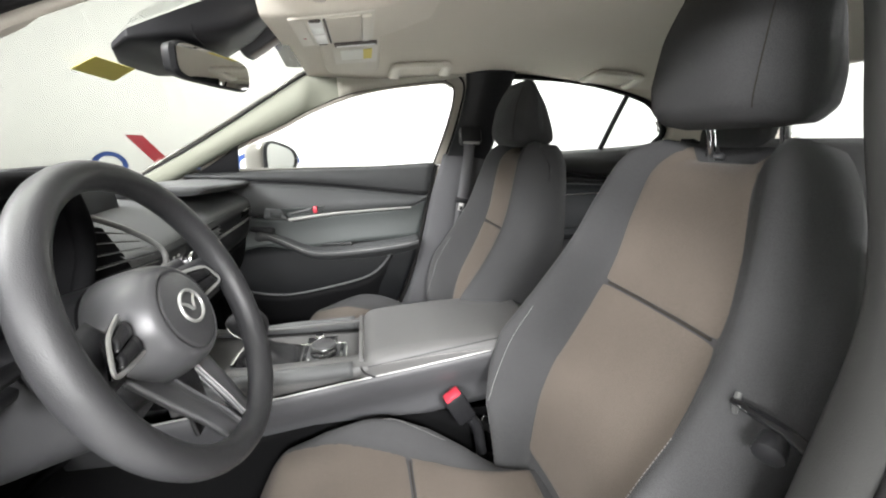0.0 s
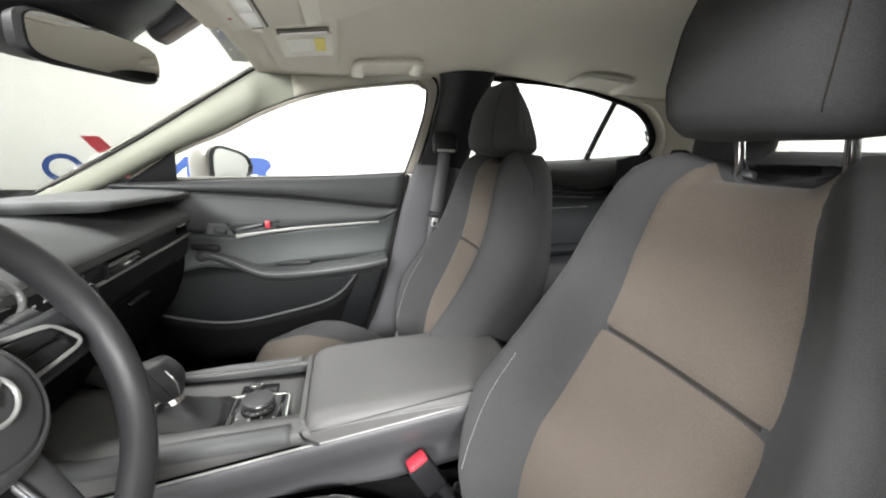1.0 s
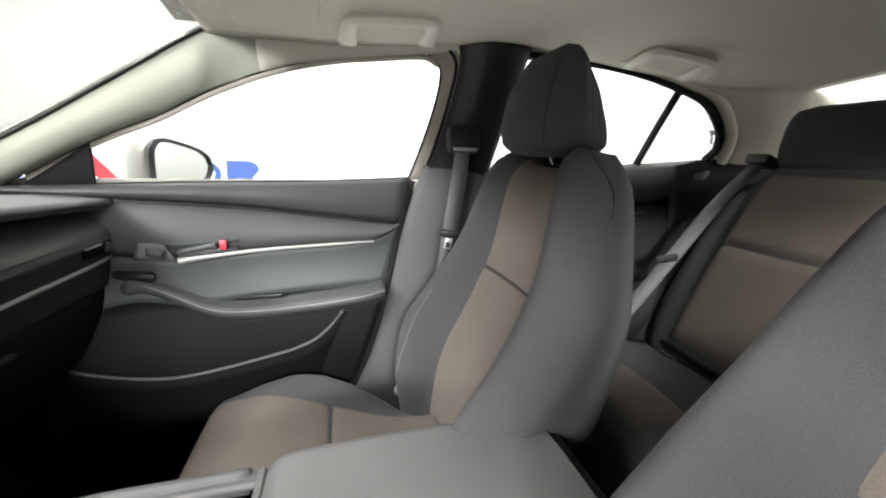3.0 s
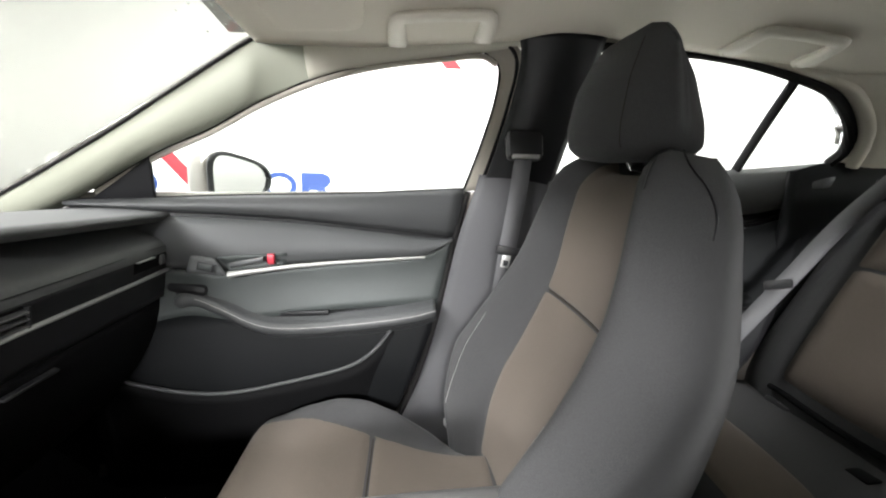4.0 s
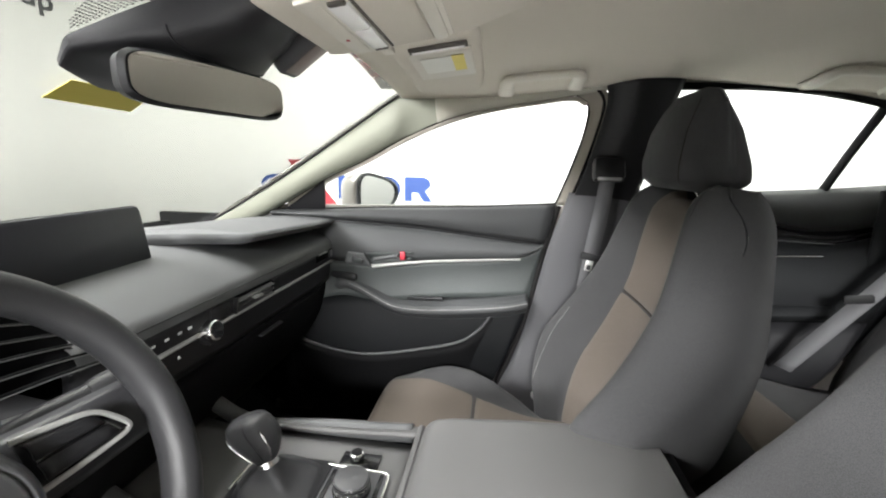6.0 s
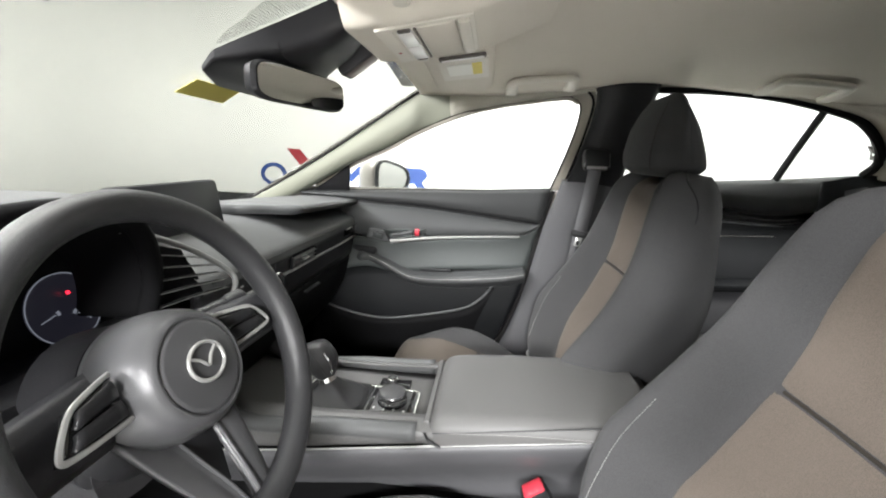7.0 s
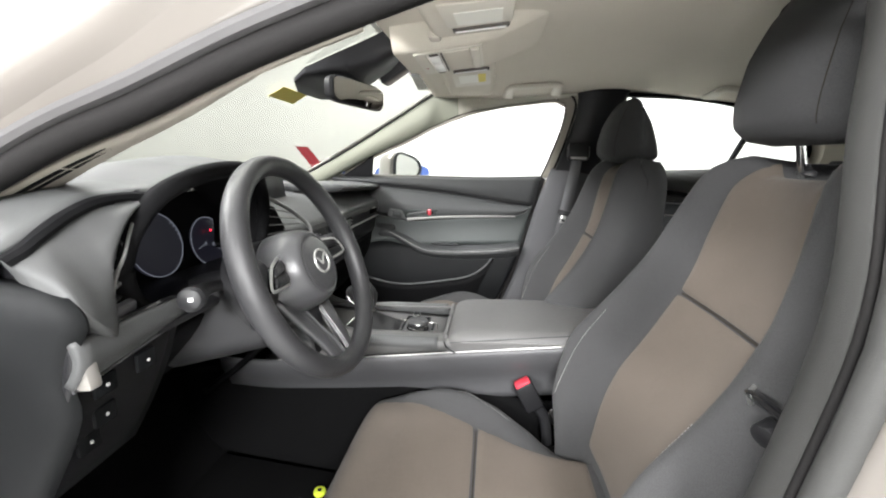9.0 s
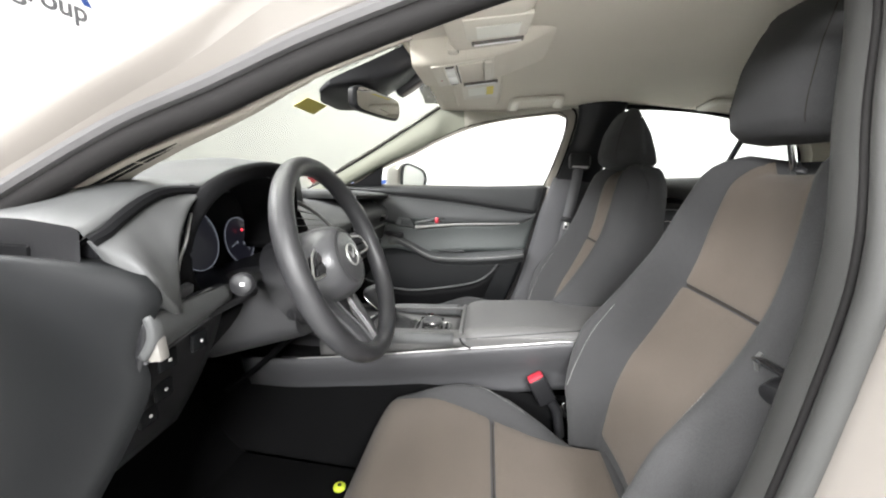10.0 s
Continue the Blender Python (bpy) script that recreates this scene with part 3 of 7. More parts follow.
def glass():
    bot = sidepts([(0.60, 0.975), (0.456, 0.975), (0.338, 0.975), (0.23, 0.98), (0.104, 0.985), (-0.017, 0.99), (-0.136, 1.0), (-0.225, 1.005)], 0.012)
    top = sidepts(TOP, 0.012)
    g = tagged(link("window_front_side", ruled(bot, top, 30, 6), GLASS, solid=0.004), "clear glass of the closed front side window", "window", kind="structure")
    g.visible_shadow = False
    top = sidepts([(-0.43, 1.35)] + REARTOP[:-1], 0.012)
    bot = sidepts([(-0.43, 1.03), (-0.55, 1.04), (-0.7, 1.05), (-0.85, 1.06), (-0.95, 1.07), (-1.05, 1.08), (-1.10, 1.09), (-1.13, 1.1)], 0.012)
    for s in (1, -1):
        g = tagged(link("window_rear_side", ruled([(s * x, y, z) for x, y, z in bot], [(s * x, y, z) for x, y, z in top], 30, 6), GLASS, solid=0.004), "clear glass of the rear side window", "window", kind="structure")
        g.visible_shadow = False

    def ws(u, v):
        e = cr([(0.60, 0.92, 0.90)] + SCREENEDGE + [(0.60, 0.18, 1.335)], 24)[round(u * 23)]
        x = e.x * (2 * v - 1)
        k = 1 - (2 * v - 1) ** 2
        return Vector((x, e.y + 0.10 * k * (1 - u) + 0.02 * k, e.z + (0.030 + 0.010 * math.sin(3.14159 * u)) * k + 0.012))
    g = tagged(link("window_windscreen", grid(ws, 24, 31), SCREENGLASS, solid=0.004), "tinted windscreen glass with a few water drops", "window", kind="structure")
    g.visible_shadow = False
    # dotted black band along the glass's upper edge
    bm = bmesh.new()
    edge = cr([(0.60, 0.92, 0.90)] + SCREENEDGE + [(0.60, 0.18, 1.335)], 400)
    for k in range(5):
        e = edge[round((0.955 - 0.011 * k) * 399)]
        q = 0.0034 - 0.0005 * k
        for i in range(170):
            w = -0.97 + 1.94 * i / 169
            kk = 1 - w * w
            c = Vector((e.x * w, e.y + 0.02 * kk, e.z + 0.030 * kk + 0.008))
            bm.faces.new([bm.verts.new(c + Vector((dx * q, dy * q, dy * q * -0.62))) for dx, dy in ((-1, -0.6), (1, -0.6), (1, 0.6), (-1, 0.6))])
    tagged(link("windscreen_dots", bm, BLACK, smooth=False), "black dotted band printed along the windscreen", "print", kind="stuff")
    # drops on the glass
    bm = bmesh.new()
    rnd = random.Random(4)
    pts = cr([(0.60, 0.92, 0.90)] + SCREENEDGE + [(0.60, 0.18, 1.335)], 200)
    for i in range(60):
        e = pts[round((0.70 + 0.22 * rnd.random()) * 199)]
        v = 0.72 + 0.24 * rnd.random()
        kk = 1 - (2 * v - 1) ** 2
        c = Vector((e.x * (2 * v - 1), e.y + 0.02 * kk, e.z + 0.030 * kk + 0.018))
        r = 0.0012 + 0.002 * rnd.random()
        bmesh.ops.create_icosphere(bm, subdivisions=1, radius=r, matrix=Matrix.Translation(c) @ Matrix.Diagonal((1.5, 0.8, 0.5, 1)))
    tagged(link("water_drops", bm, principled("water_drop", (0.35, 0.36, 0.36), 0.1)), "small water drops on the windscreen glass", "water drops", kind="stuff")

    def rw(u, v):
        x = (0.535 + 0.04 * u) * (2 * v - 1)
        k = 1 - (2 * v - 1) ** 2
        return Vector((x, -1.335 - 0.54 * u - 0.07 * k * u, 1.322 - 0.255 * u + 0.034 * k))
    g = tagged(link("window_rear", grid(rw, 8, 21), GLASS, solid=0.004), "sloping rear window glass", "window", kind="structure")
    g.visible_shadow = False


glass()


def rear_quarter():
    """Cream rear pillar trims, rear parcel shelf, and the black seals round the rear side glass."""
    for s in (1, -1):
        a = [(s * (side_x(y, z) - 0.010), y, z) for y, z in [(-0.945, 1.305), (-1.06, 1.272), (-1.14, 1.21), (-1.165, 1.15), (-1.15, 1.10)]]
        b = [(s * 0.598, -1.06, 1.302), (s * 0.57, -1.20, 1.308), (s * 0.545, -1.325, 1.316), (s * 0.53, -1.45, 1.262), (s * 0.54, -1.62, 1.18), (s * 0.56, -1.80, 1.08)]
        tagged(link("trim_rear_pillar", ruled(a, b, 24, 10, (-s * 0.015, 0, 0)), CREAM, solid=0.008), "cream trim of the rear pillar", "pillar trim", kind="structure")
        seal = [(s * (side_x(y, z) - 0.006), y, z) for y, z in [(-0.475, 1.34)] + REARTOP[1:]]
        tagged(link("trim_rear_seal", tube(seal, 0.013, 8, 40), RUBBER), "black seal round the rear side glass", "seal", kind="structure")
        roll = [(s * (side_x(y, z) - 0.016), y - 0.028 * sm(-0.85, -1.1, y), z + 0.018 - 0.012 * sm(-1.0, -1.14, y)) for y, z in REARTOP[2:-1] + [(-1.15, 1.10)]]
        tagged(link("trim_window_roll", tube(roll, 0.018, 12, 40), CREAM), "cream rolled edge behind the rear side glass", "trim", kind="structure")
        bar = [(s * (side_x(y, z) + 0.004), y, z) for y, z in [(-0.908, 1.075), (-0.93, 1.19), (-0.955, 1.30)]]
        tagged(link("trim_quarter_bar", tube(bar, 0.009, 8, 10, flat=1.3), BLACK), "black bar between the rear side panes", "window bar", kind="structure")
        outer = ruled([(s * (side_x(y, z) + 0.02), y, z + 0.01) for y, z in REARTOP[:-1]], [(s * (side_x(y, z) - 0.01), y - 0.05 * sm(-0.8, -1.1, y), z + 0.09) for y, z in REARTOP[:-1]], 24, 6, (s * 0.015, 0, 0.01))
        tagged(link("rear_roof_edge", outer, PAINT, solid=0.01), "pearl beige painted roof edge", "car body", kind="structure")
        q = ruled([(s * (side_x(y, z) + 0.02), y, z) for y, z in [(-1.12, 1.20), (-1.16, 1.15), (-1.15, 1.09)]], [(s * 0.58, -1.62, 1.22), (s * 0.62, -1.8, 1.12), (s * 0.68, -1.9, 1.03)], 12, 8, (s * 0.03, 0, 0))
        tagged(link("rear_quarter", q, PAINT, solid=0.01), "pearl beige painted rear quarter of the car", "car body", kind="structure")
    for s in (1, -1):
        a = [(s * 0.665, -1.02, 1.09), (s * 0.665, -1.15, 1.115), (s * 0.62, -1.35, 1.10), (s * 0.58, -1.60, 1.08)]
        b = [(s * 0.66, -1.02, 0.60), (s * 0.66, -1.15, 0.60), (s * 0.64, -1.35, 0.60), (s * 0.62, -1.60, 0.60)]
        tagged(link("trim_rear_side", ruled(a, b, 16, 6), DARKPAD, solid=0.01), "dark trim beside the rear bench", "side trim", kind="structure")
    tagged(link("rear_shelf", grid(lambda u, v: Vector((0.62 * (2 * v - 1), -1.22 - 0.62 * u, 1.035 + 0.02 * u)), 8, 12), DARKPAD, solid=0.02), "dark cloth parcel shelf behind the rear seat", "shelf", kind="structure")


rear_quarter()


def body_lower():
    """Floor pan with carpet, sills, and the painted sides below the glass."""
    tagged(link("floor_carpet", grid(lambda u, v: Vector((0.70 * (2 * v - 1), 1.05 - 1.85 * u, 0.245 + 0.30 * sm(0.62, 1.05, 1.05 - 1.85 * u) + 0.02 * math.exp(-((2 * v - 1) / 0.2) ** 2))), 40, 24), CARPET, solid=0.02, offset=-1), "black carpet on the car's floor", "carpet", kind="structure")
    for s in (1, -1):
        tagged(link("sill", box(0.11, 2.2, 0.14, pose(s * 0.735, -0.15, 0.30), 0.03), GREYPLASTIC), "grey plastic door sill trim", "sill", kind="structure")
    # far side: painted skin of both doors, from inside never seen but closing the cabin
    skin = grid(lambda u, v: Vector((lerp(SIDE, 0.7 - 2.3 * u) + 0.03 + 0.07 * math.sin(3.1416 * min(1, v * 1.1)) * 1.0, 0.7 - 2.3 * u, 0.28 + 0.72 * v + 0.04 * u)), 30, 12)
    tagged(link("door_skins", skin, PAINT, solid=0.01), "pearl beige painted outer side of the car", "car body", kind="structure")
    tagged(link("rear_left_skin", grid(lambda u, v: Vector((-lerp(SIDE, -0.42 - 1.2 * u) - 0.03 - 0.07 * math.sin(3.1416 * min(1, v * 1.1)), -0.42 - 1.2 * u, 0.28 + 0.76 * v)), 16, 12), PAINT, solid=0.01), "pearl beige painted rear side of the car", "car body", kind="structure")
    # near-black lining carries the footwell's shade in its colour
    for s in (1, -1):
        tagged(link("kick_panel", box(0.03, 0.56, 0.72, pose(s * 0.695, 0.80, 0.60), 0.005), MATTE), "black kick panel beside the footwell", "panel", kind="structure")
    tagged(link("firewall", box(1.4, 0.04, 0.62, pose(0, 1.06, 0.62)), CARPET), "black lined firewall below the dashboard", "panel", kind="structure")
    tagged(link("rear_bulkhead", box(1.36, 0.03, 0.8, pose(0, -1.36, 0.63, -14)), CARPET), "black lined bulkhead behind the rear seat", "panel", kind="structure")
    tagged(link("bonnet", grid(lambda u, v: Vector((0.72 * (2 * v - 1) * (1 - 0.1 * u), 0.98 + 1.0 * u, 0.925 - 0.18 * u * u - 0.05 * (2 * v - 1) ** 2)), 12, 16), PAINT, solid=0.01), "pearl beige painted bonnet", "car body", kind="structure")


body_lower()


# ---- front seats ----
BACK_W = [(-0.08, 0.17), (0.0, 0.205), (0.06, 0.234), (0.12, 0.256), (0.2, 0.268), (0.28, 0.268), (0.36, 0.262), (0.42, 0.250), (0.5, 0.224), (0.56, 0.198), (0.60, 0.174), (0.64, 0.138), (0.68, 0.11)]
BACK_P = [(-0.08, 0.110), (0.03, 0.128), (0.10, 0.141), (0.2, 0.148), (0.30, 0.142), (0.386, 0.131), (0.50, 0.120), (0.58, 0.100), (0.64, 0.084)]
BACK_B = [(-0.08, 0.05), (0.05, 0.098), (0.2, 0.108), (0.35, 0.080), (0.5, 0.055), (0.62, 0.034), (0.7, 0.02)]


def back_depth(x, s):
    """How far the front of a backrest stands out at the lateral place x and the height s along it."""
    w, p, b = lerp(BACK_W, s), lerp(BACK_P, s), lerp(BACK_B, s)
    q = max(0.0, (abs(x) - p) / max(0.01, w - p))
    lumbar = 0.022 * math.exp(-((s - 0.14) / 0.14) ** 2) - 0.010 + 0.030 * sm(0.40, 0.62, s)
    dish = 0.012 * (x / p) ** 2 if abs(x) < p else 0.012
    return lumbar + dish + b * math.sin(min(1, q * 1.15) * 3.14159 * 0.62) ** 1.35 - 0.085 * q ** 5


def front_seat(name, cx, dy, dz, inner, label, lean, low, head, cz):
    """lean: degrees of the back; low: (y, z) of its hinge; head: x, y of the head restraint's middle, its foot and its height, in the car."""
    seat = thing(name, label, "car seat", "front seats", at=(cx, -0.255 + dy, 0.30 + dz))
    base = Vector((cx, -0.255 + dy, 0.30 + dz))
    tilt = radians(lean)
    up_b = Vector((0, -math.sin(tilt), math.cos(tilt)))
    fwd_b = Vector((0, math.cos(tilt), math.sin(tilt)))
    o = Vector((0, *low))

    def at(x, s, d):
        return o + Vector((x, 0, 0)) + up_b * s + fwd_b * d

    def horn(s, q):
        """The shoulders rise beside the middle panel."""
        return 0.034 * sm(0.46, 0.66, s) * sm(0.42, 0.72, q)

    # padded back with its bolsters, as one closed skin
    ns, nf, nb = 44, 45, 19

    def shut(s):
        """The skin closes over the top."""
        u = (s + 0.08) / 0.725
        return math.sqrt(max(0.0, 1 - ((u - 0.90) / 0.10) ** 2)) if u > 0.90 else 1.0

    def skin(a, s, out=0.0):
        """The front of the back at the share a of its half width."""
        x, close = lerp(BACK_W, s) * a, shut(s)
        mid = -0.050
        return at(x * (0.80 + 0.20 * close), s + horn(s, abs(a)) - 0.010 * (1 - close) + out * (1 - close), mid + (back_depth(x, s) - mid) * close + out)

    def loop(u, v):
        s = -0.08 + 0.725 * u
        k = v * (nf + nb)
        w = lerp(BACK_W, s)
        close = shut(s)
        if k < nf:
            a = -1 + 2 * k / (nf - 1)
            a = math.copysign(abs(a) ** 0.85, a)
            return skin(a, s)
        a = 1 - 2 * (k - nf + 1) / (nb + 1)
        x = w * a * (0.66 + 0.26 * sm(-0.02, 0.24, s))
        d = -0.078 - 0.040 * sm(0.66, 0.40, s) * sm(-0.02, 0.24, s) - 0.030 * (1 - a * a) + 0.012 * sm(0.3, 0.65, s)
        return at(x * (0.80 + 0.20 * close), s + horn(s, abs(a)) - 0.010 * (1 - close), -0.050 + (d + 0.050) * close)

    back = part("backrest", grid(loop, ns, nf + nb, closed=True, caps=True), CLOTH, seat, "dark grey cloth side bolsters and back", flat=0)

    def panel(s0, s1):
        def fn(u, v):
            s = s0 + (s1 - s0) * u
            p = lerp(BACK_P, s) + 0.003
            a = 2 * v - 1
            x = p * a
            b = 2 * u - 1
            puff = (1 - abs(a) ** 10) * (1 - abs(b) ** 14)
            return skin(x / lerp(BACK_W, s), s, 0.0058 * puff ** 0.5 - 0.0022)
        return grid(fn, 41, 33)
    part("lower_back_panel", panel(0.0, 0.386), MESHCLOTH, back, "brown mesh cloth insert", flat=0)
    part("upper_back_panel", panel(0.386, 0.636), MESHCLOTH, back, "brown mesh cloth insert", flat=0)
    part("panel_crease", tube([at(x * 0.01, 0.386, back_depth(x * 0.01, 0.386) - 0.0006) for x in range(-12, 13)], 0.0026, 6), SEAM, back, "dark sewn crease")
    for sx in (1, -1):
        line = [at(sx * (lerp(BACK_P, s) + f * (lerp(BACK_W, s) - lerp(BACK_P, s))), s, back_depth(lerp(BACK_P, s) + f * (lerp(BACK_W, s) - lerp(BACK_P, s)), s) + 0.0010) for s, f in ((0.06, 0.52), (0.12, 0.45), (0.2, 0.42), (0.28, 0.45))]
        stitches(line, 90, back)

    # cushion, wider panel towards its front edge

    def pan(y):
        return lerp([(-0.05, 0.085), (0.08, 0.115), (0.24, 0.16), (0.42, 0.215), (0.50, 0.225), (0.56, 0.225)], y)

    def cush_top(x, y):
        p = pan(y)
        q = max(0.0, (abs(x) - p) / max(0.02, 0.242 - 0.036 * sm(0.22, 0.05, y) - p))
        bol = lerp([(0, -0.06), (0.05, -0.035), (0.118, 0.012), (0.19, 0.042), (0.255, 0.058), (0.32, 0.052), (0.42, 0.018), (0.5, 0.0)], y) * math.sin(min(1.0, q * 1.1) * 1.9)
        fall = -0.02 * sm(0.36, 0.48, y) - 0.10 * max(0, (y - 0.47) / 0.07) ** 2.2
        dip = -0.022 * math.exp(-((y - 0.10) / 0.13) ** 2)
        return cz + bol + fall + dip + 0.012 * sm(0.2, 0.42, y) - 0.09 * q ** 6

    def cloop(u, v):
        y = -0.02 + 0.56 * u
        k = v * 54
        w = 0.242 - 0.01 * sm(0.45, 0.56, y) - 0.036 * sm(0.22, 0.05, y)
        if k < 37:
            a = -1 + 2 * k / 36
            x = w * math.copysign(abs(a) ** 0.85, a)
            return Vector((x, y, cush_top(x, y)))
        a = 1 - 2 * (k - 36) / 18
        return Vector((w * 0.97 * a, y - 0.03 * sm(0.4, 0.56, y), 0.03))

    cushion = part("cushion", grid(cloop, 30, 54, closed=True, caps=True), CLOTH, seat, "dark grey cloth cushion sides", flat=0)

    def cpanel(y0, y1):
        def fn(u, v):
            y = y0 + (y1 - y0) * u
            a, b = 2 * v - 1, 2 * u - 1
            x = (pan(y) + 0.003) * a
            puff = (1 - abs(a) ** 10) * (1 - abs(b) ** 14)
            return Vector((x, y + 0.006 * sm(0.52, 0.55, y), cush_top(x, y) - 0.0022 + 0.0060 * puff ** 0.5))
        return grid(fn, 25, 29)
    part("rear_cushion_panel", cpanel(0.0, 0.238), MESHCLOTH, cushion, "brown mesh cloth insert", flat=0)
    part("front_cushion_panel", cpanel(0.238, 0.547), MESHCLOTH, cushion, "brown mesh cloth insert", flat=0)
    part("cushion_crease", tube([Vector((x * 0.01, 0.238, cush_top(x * 0.01, 0.238) - 0.0006)) for x in range(-15, 16)], 0.0019, 6), SEAM, cushion, "dark sewn crease")
    line = [Vector((inner * (pan(y) + 0.045), y, cush_top(pan(y) + 0.045, y) + 0.001)) for y in (0.16, 0.22, 0.28, 0.34)]
    stitches(line, 60, cushion)

    # side skirts, rails, lever
    for sx in (1, -1):
        part("side_cover", grid(lambda u, v, sx=sx: Vector((sx * (0.240 + 0.012 * math.sin(3.14 * v)), -0.06 + 0.50 * u, -0.02 + 0.11 * v - 0.03 * sm(0.6, 1, u) * v)), 14, 6), BLACK, seat, "black plastic side cover", solid=0.012)
        part("rail", box(0.04, 0.52, 0.03, pose(sx * 0.2, 0.2, -0.035), 0.006), GREYPLASTIC, seat)

    # head restraint on two posts: deep at its foot, thin at its top
    hx, hy, hz, tall = head
    c0 = Vector((hx, hy, hz)) - base

    def hloop(u, v):
        t = 2 * u - 1
        r = (1 - abs(t) ** 5) ** (1 / 5) if t < 0 else (1 - t ** 3.0) ** (1 / 3.0)
        w = lerp([(0, 0.112), (0.12, 0.122), (0.3, 0.126), (0.6, 0.121), (0.85, 0.112), (1, 0.104)], u) * (0.70 + 0.30 * r)
        front = lerp([(0, 0.066), (0.12, 0.080), (0.3, 0.080), (0.6, 0.070), (0.85, 0.052), (1, 0.036)], u)
        rear = lerp([(0, 0.070), (0.12, 0.078), (0.3, 0.066), (0.6, 0.044), (0.85, 0.018), (1, -0.004)], u)
        mid = (front - rear) / 2
        half = (front + rear) / 2 * r + 0.002
        ang = 6.28318 * v
        c, sn = math.cos(ang), math.sin(ang)
        x = w * math.copysign(abs(c) ** 0.60, c)
        y = mid + half * math.copysign(abs(sn) ** 0.64, sn)
        if sn > 0:
            y -= 0.020 * (x / w) ** 2 * r
        return c0 + Vector((x, y, tall * u))
    rest = part("headrest", grid(hloop, 40, 52, closed=True, caps=True), CLOTH, seat, "dark grey cloth head restraint", flat=0)
    for sx in (1, -1):
        foot = at(sx * 0.062, 0.625, -0.050)
        part("post", tube([foot, foot.lerp(c0 + Vector((sx * 0.062, -0.03, 0.02)), 0.5), c0 + Vector((sx * 0.062, -0.025, 0.03))], 0.0065, 12), STEEL, rest, "polished steel post")
        part("post_guide", cyl(0.017, 0.014, 0.012, Matrix.Translation(at(sx * 0.062, 0.650, -0.046)) @ Matrix.Rotation(tilt, 4, "X"), 20, 0.003), BLACK, rest, "black plastic guide collar")
        pts = [hloop(0.10 + 0.80 * k / 20, 0.25 - sx * 0.105) + Vector((0, 0.0006, 0)) for k in range(21)]
        part("seam", tube(pts, 0.0008, 5), SEAM, rest, "sewn seam")
        # piping down the shoulders
        if sx != inner or inner > 0:
            continue
        for shift, rr, q0 in ((0.0, 0.0017, 0.545), (0.34, 0.0013, 0.572)):
            pts = []
            for k, f in enumerate((1.0, 1.0, 0.97, 0.88, 0.74)):
                q = q0 + (0.632 - q0) * k / 4
                p, w = lerp(BACK_P, q), lerp(BACK_W, q)
                pts.append(skin(sx * (p + (f - shift) * (w - p)) / w, q, 0.0006))
            part("side_seam", tube(pts, rr, 6, 40), BLACK, back, "sewn shoulder seam")
    return seat


driver = front_seat("driver_seat", -0.353, 0.0, 0.0, 1, "driver seat with brown mesh inserts and grey bolsters", 19, (-0.012, 0.185), (-0.36, -0.465, 1.125, 0.215), 0.185)
passenger = front_seat("passenger_seat", 0.337, 0.010, -0.020, -1, "passenger seat with brown mesh inserts and grey bolsters", 17, (0.0, 0.195), (0.352, -0.425, 1.092, 0.186), 0.228)


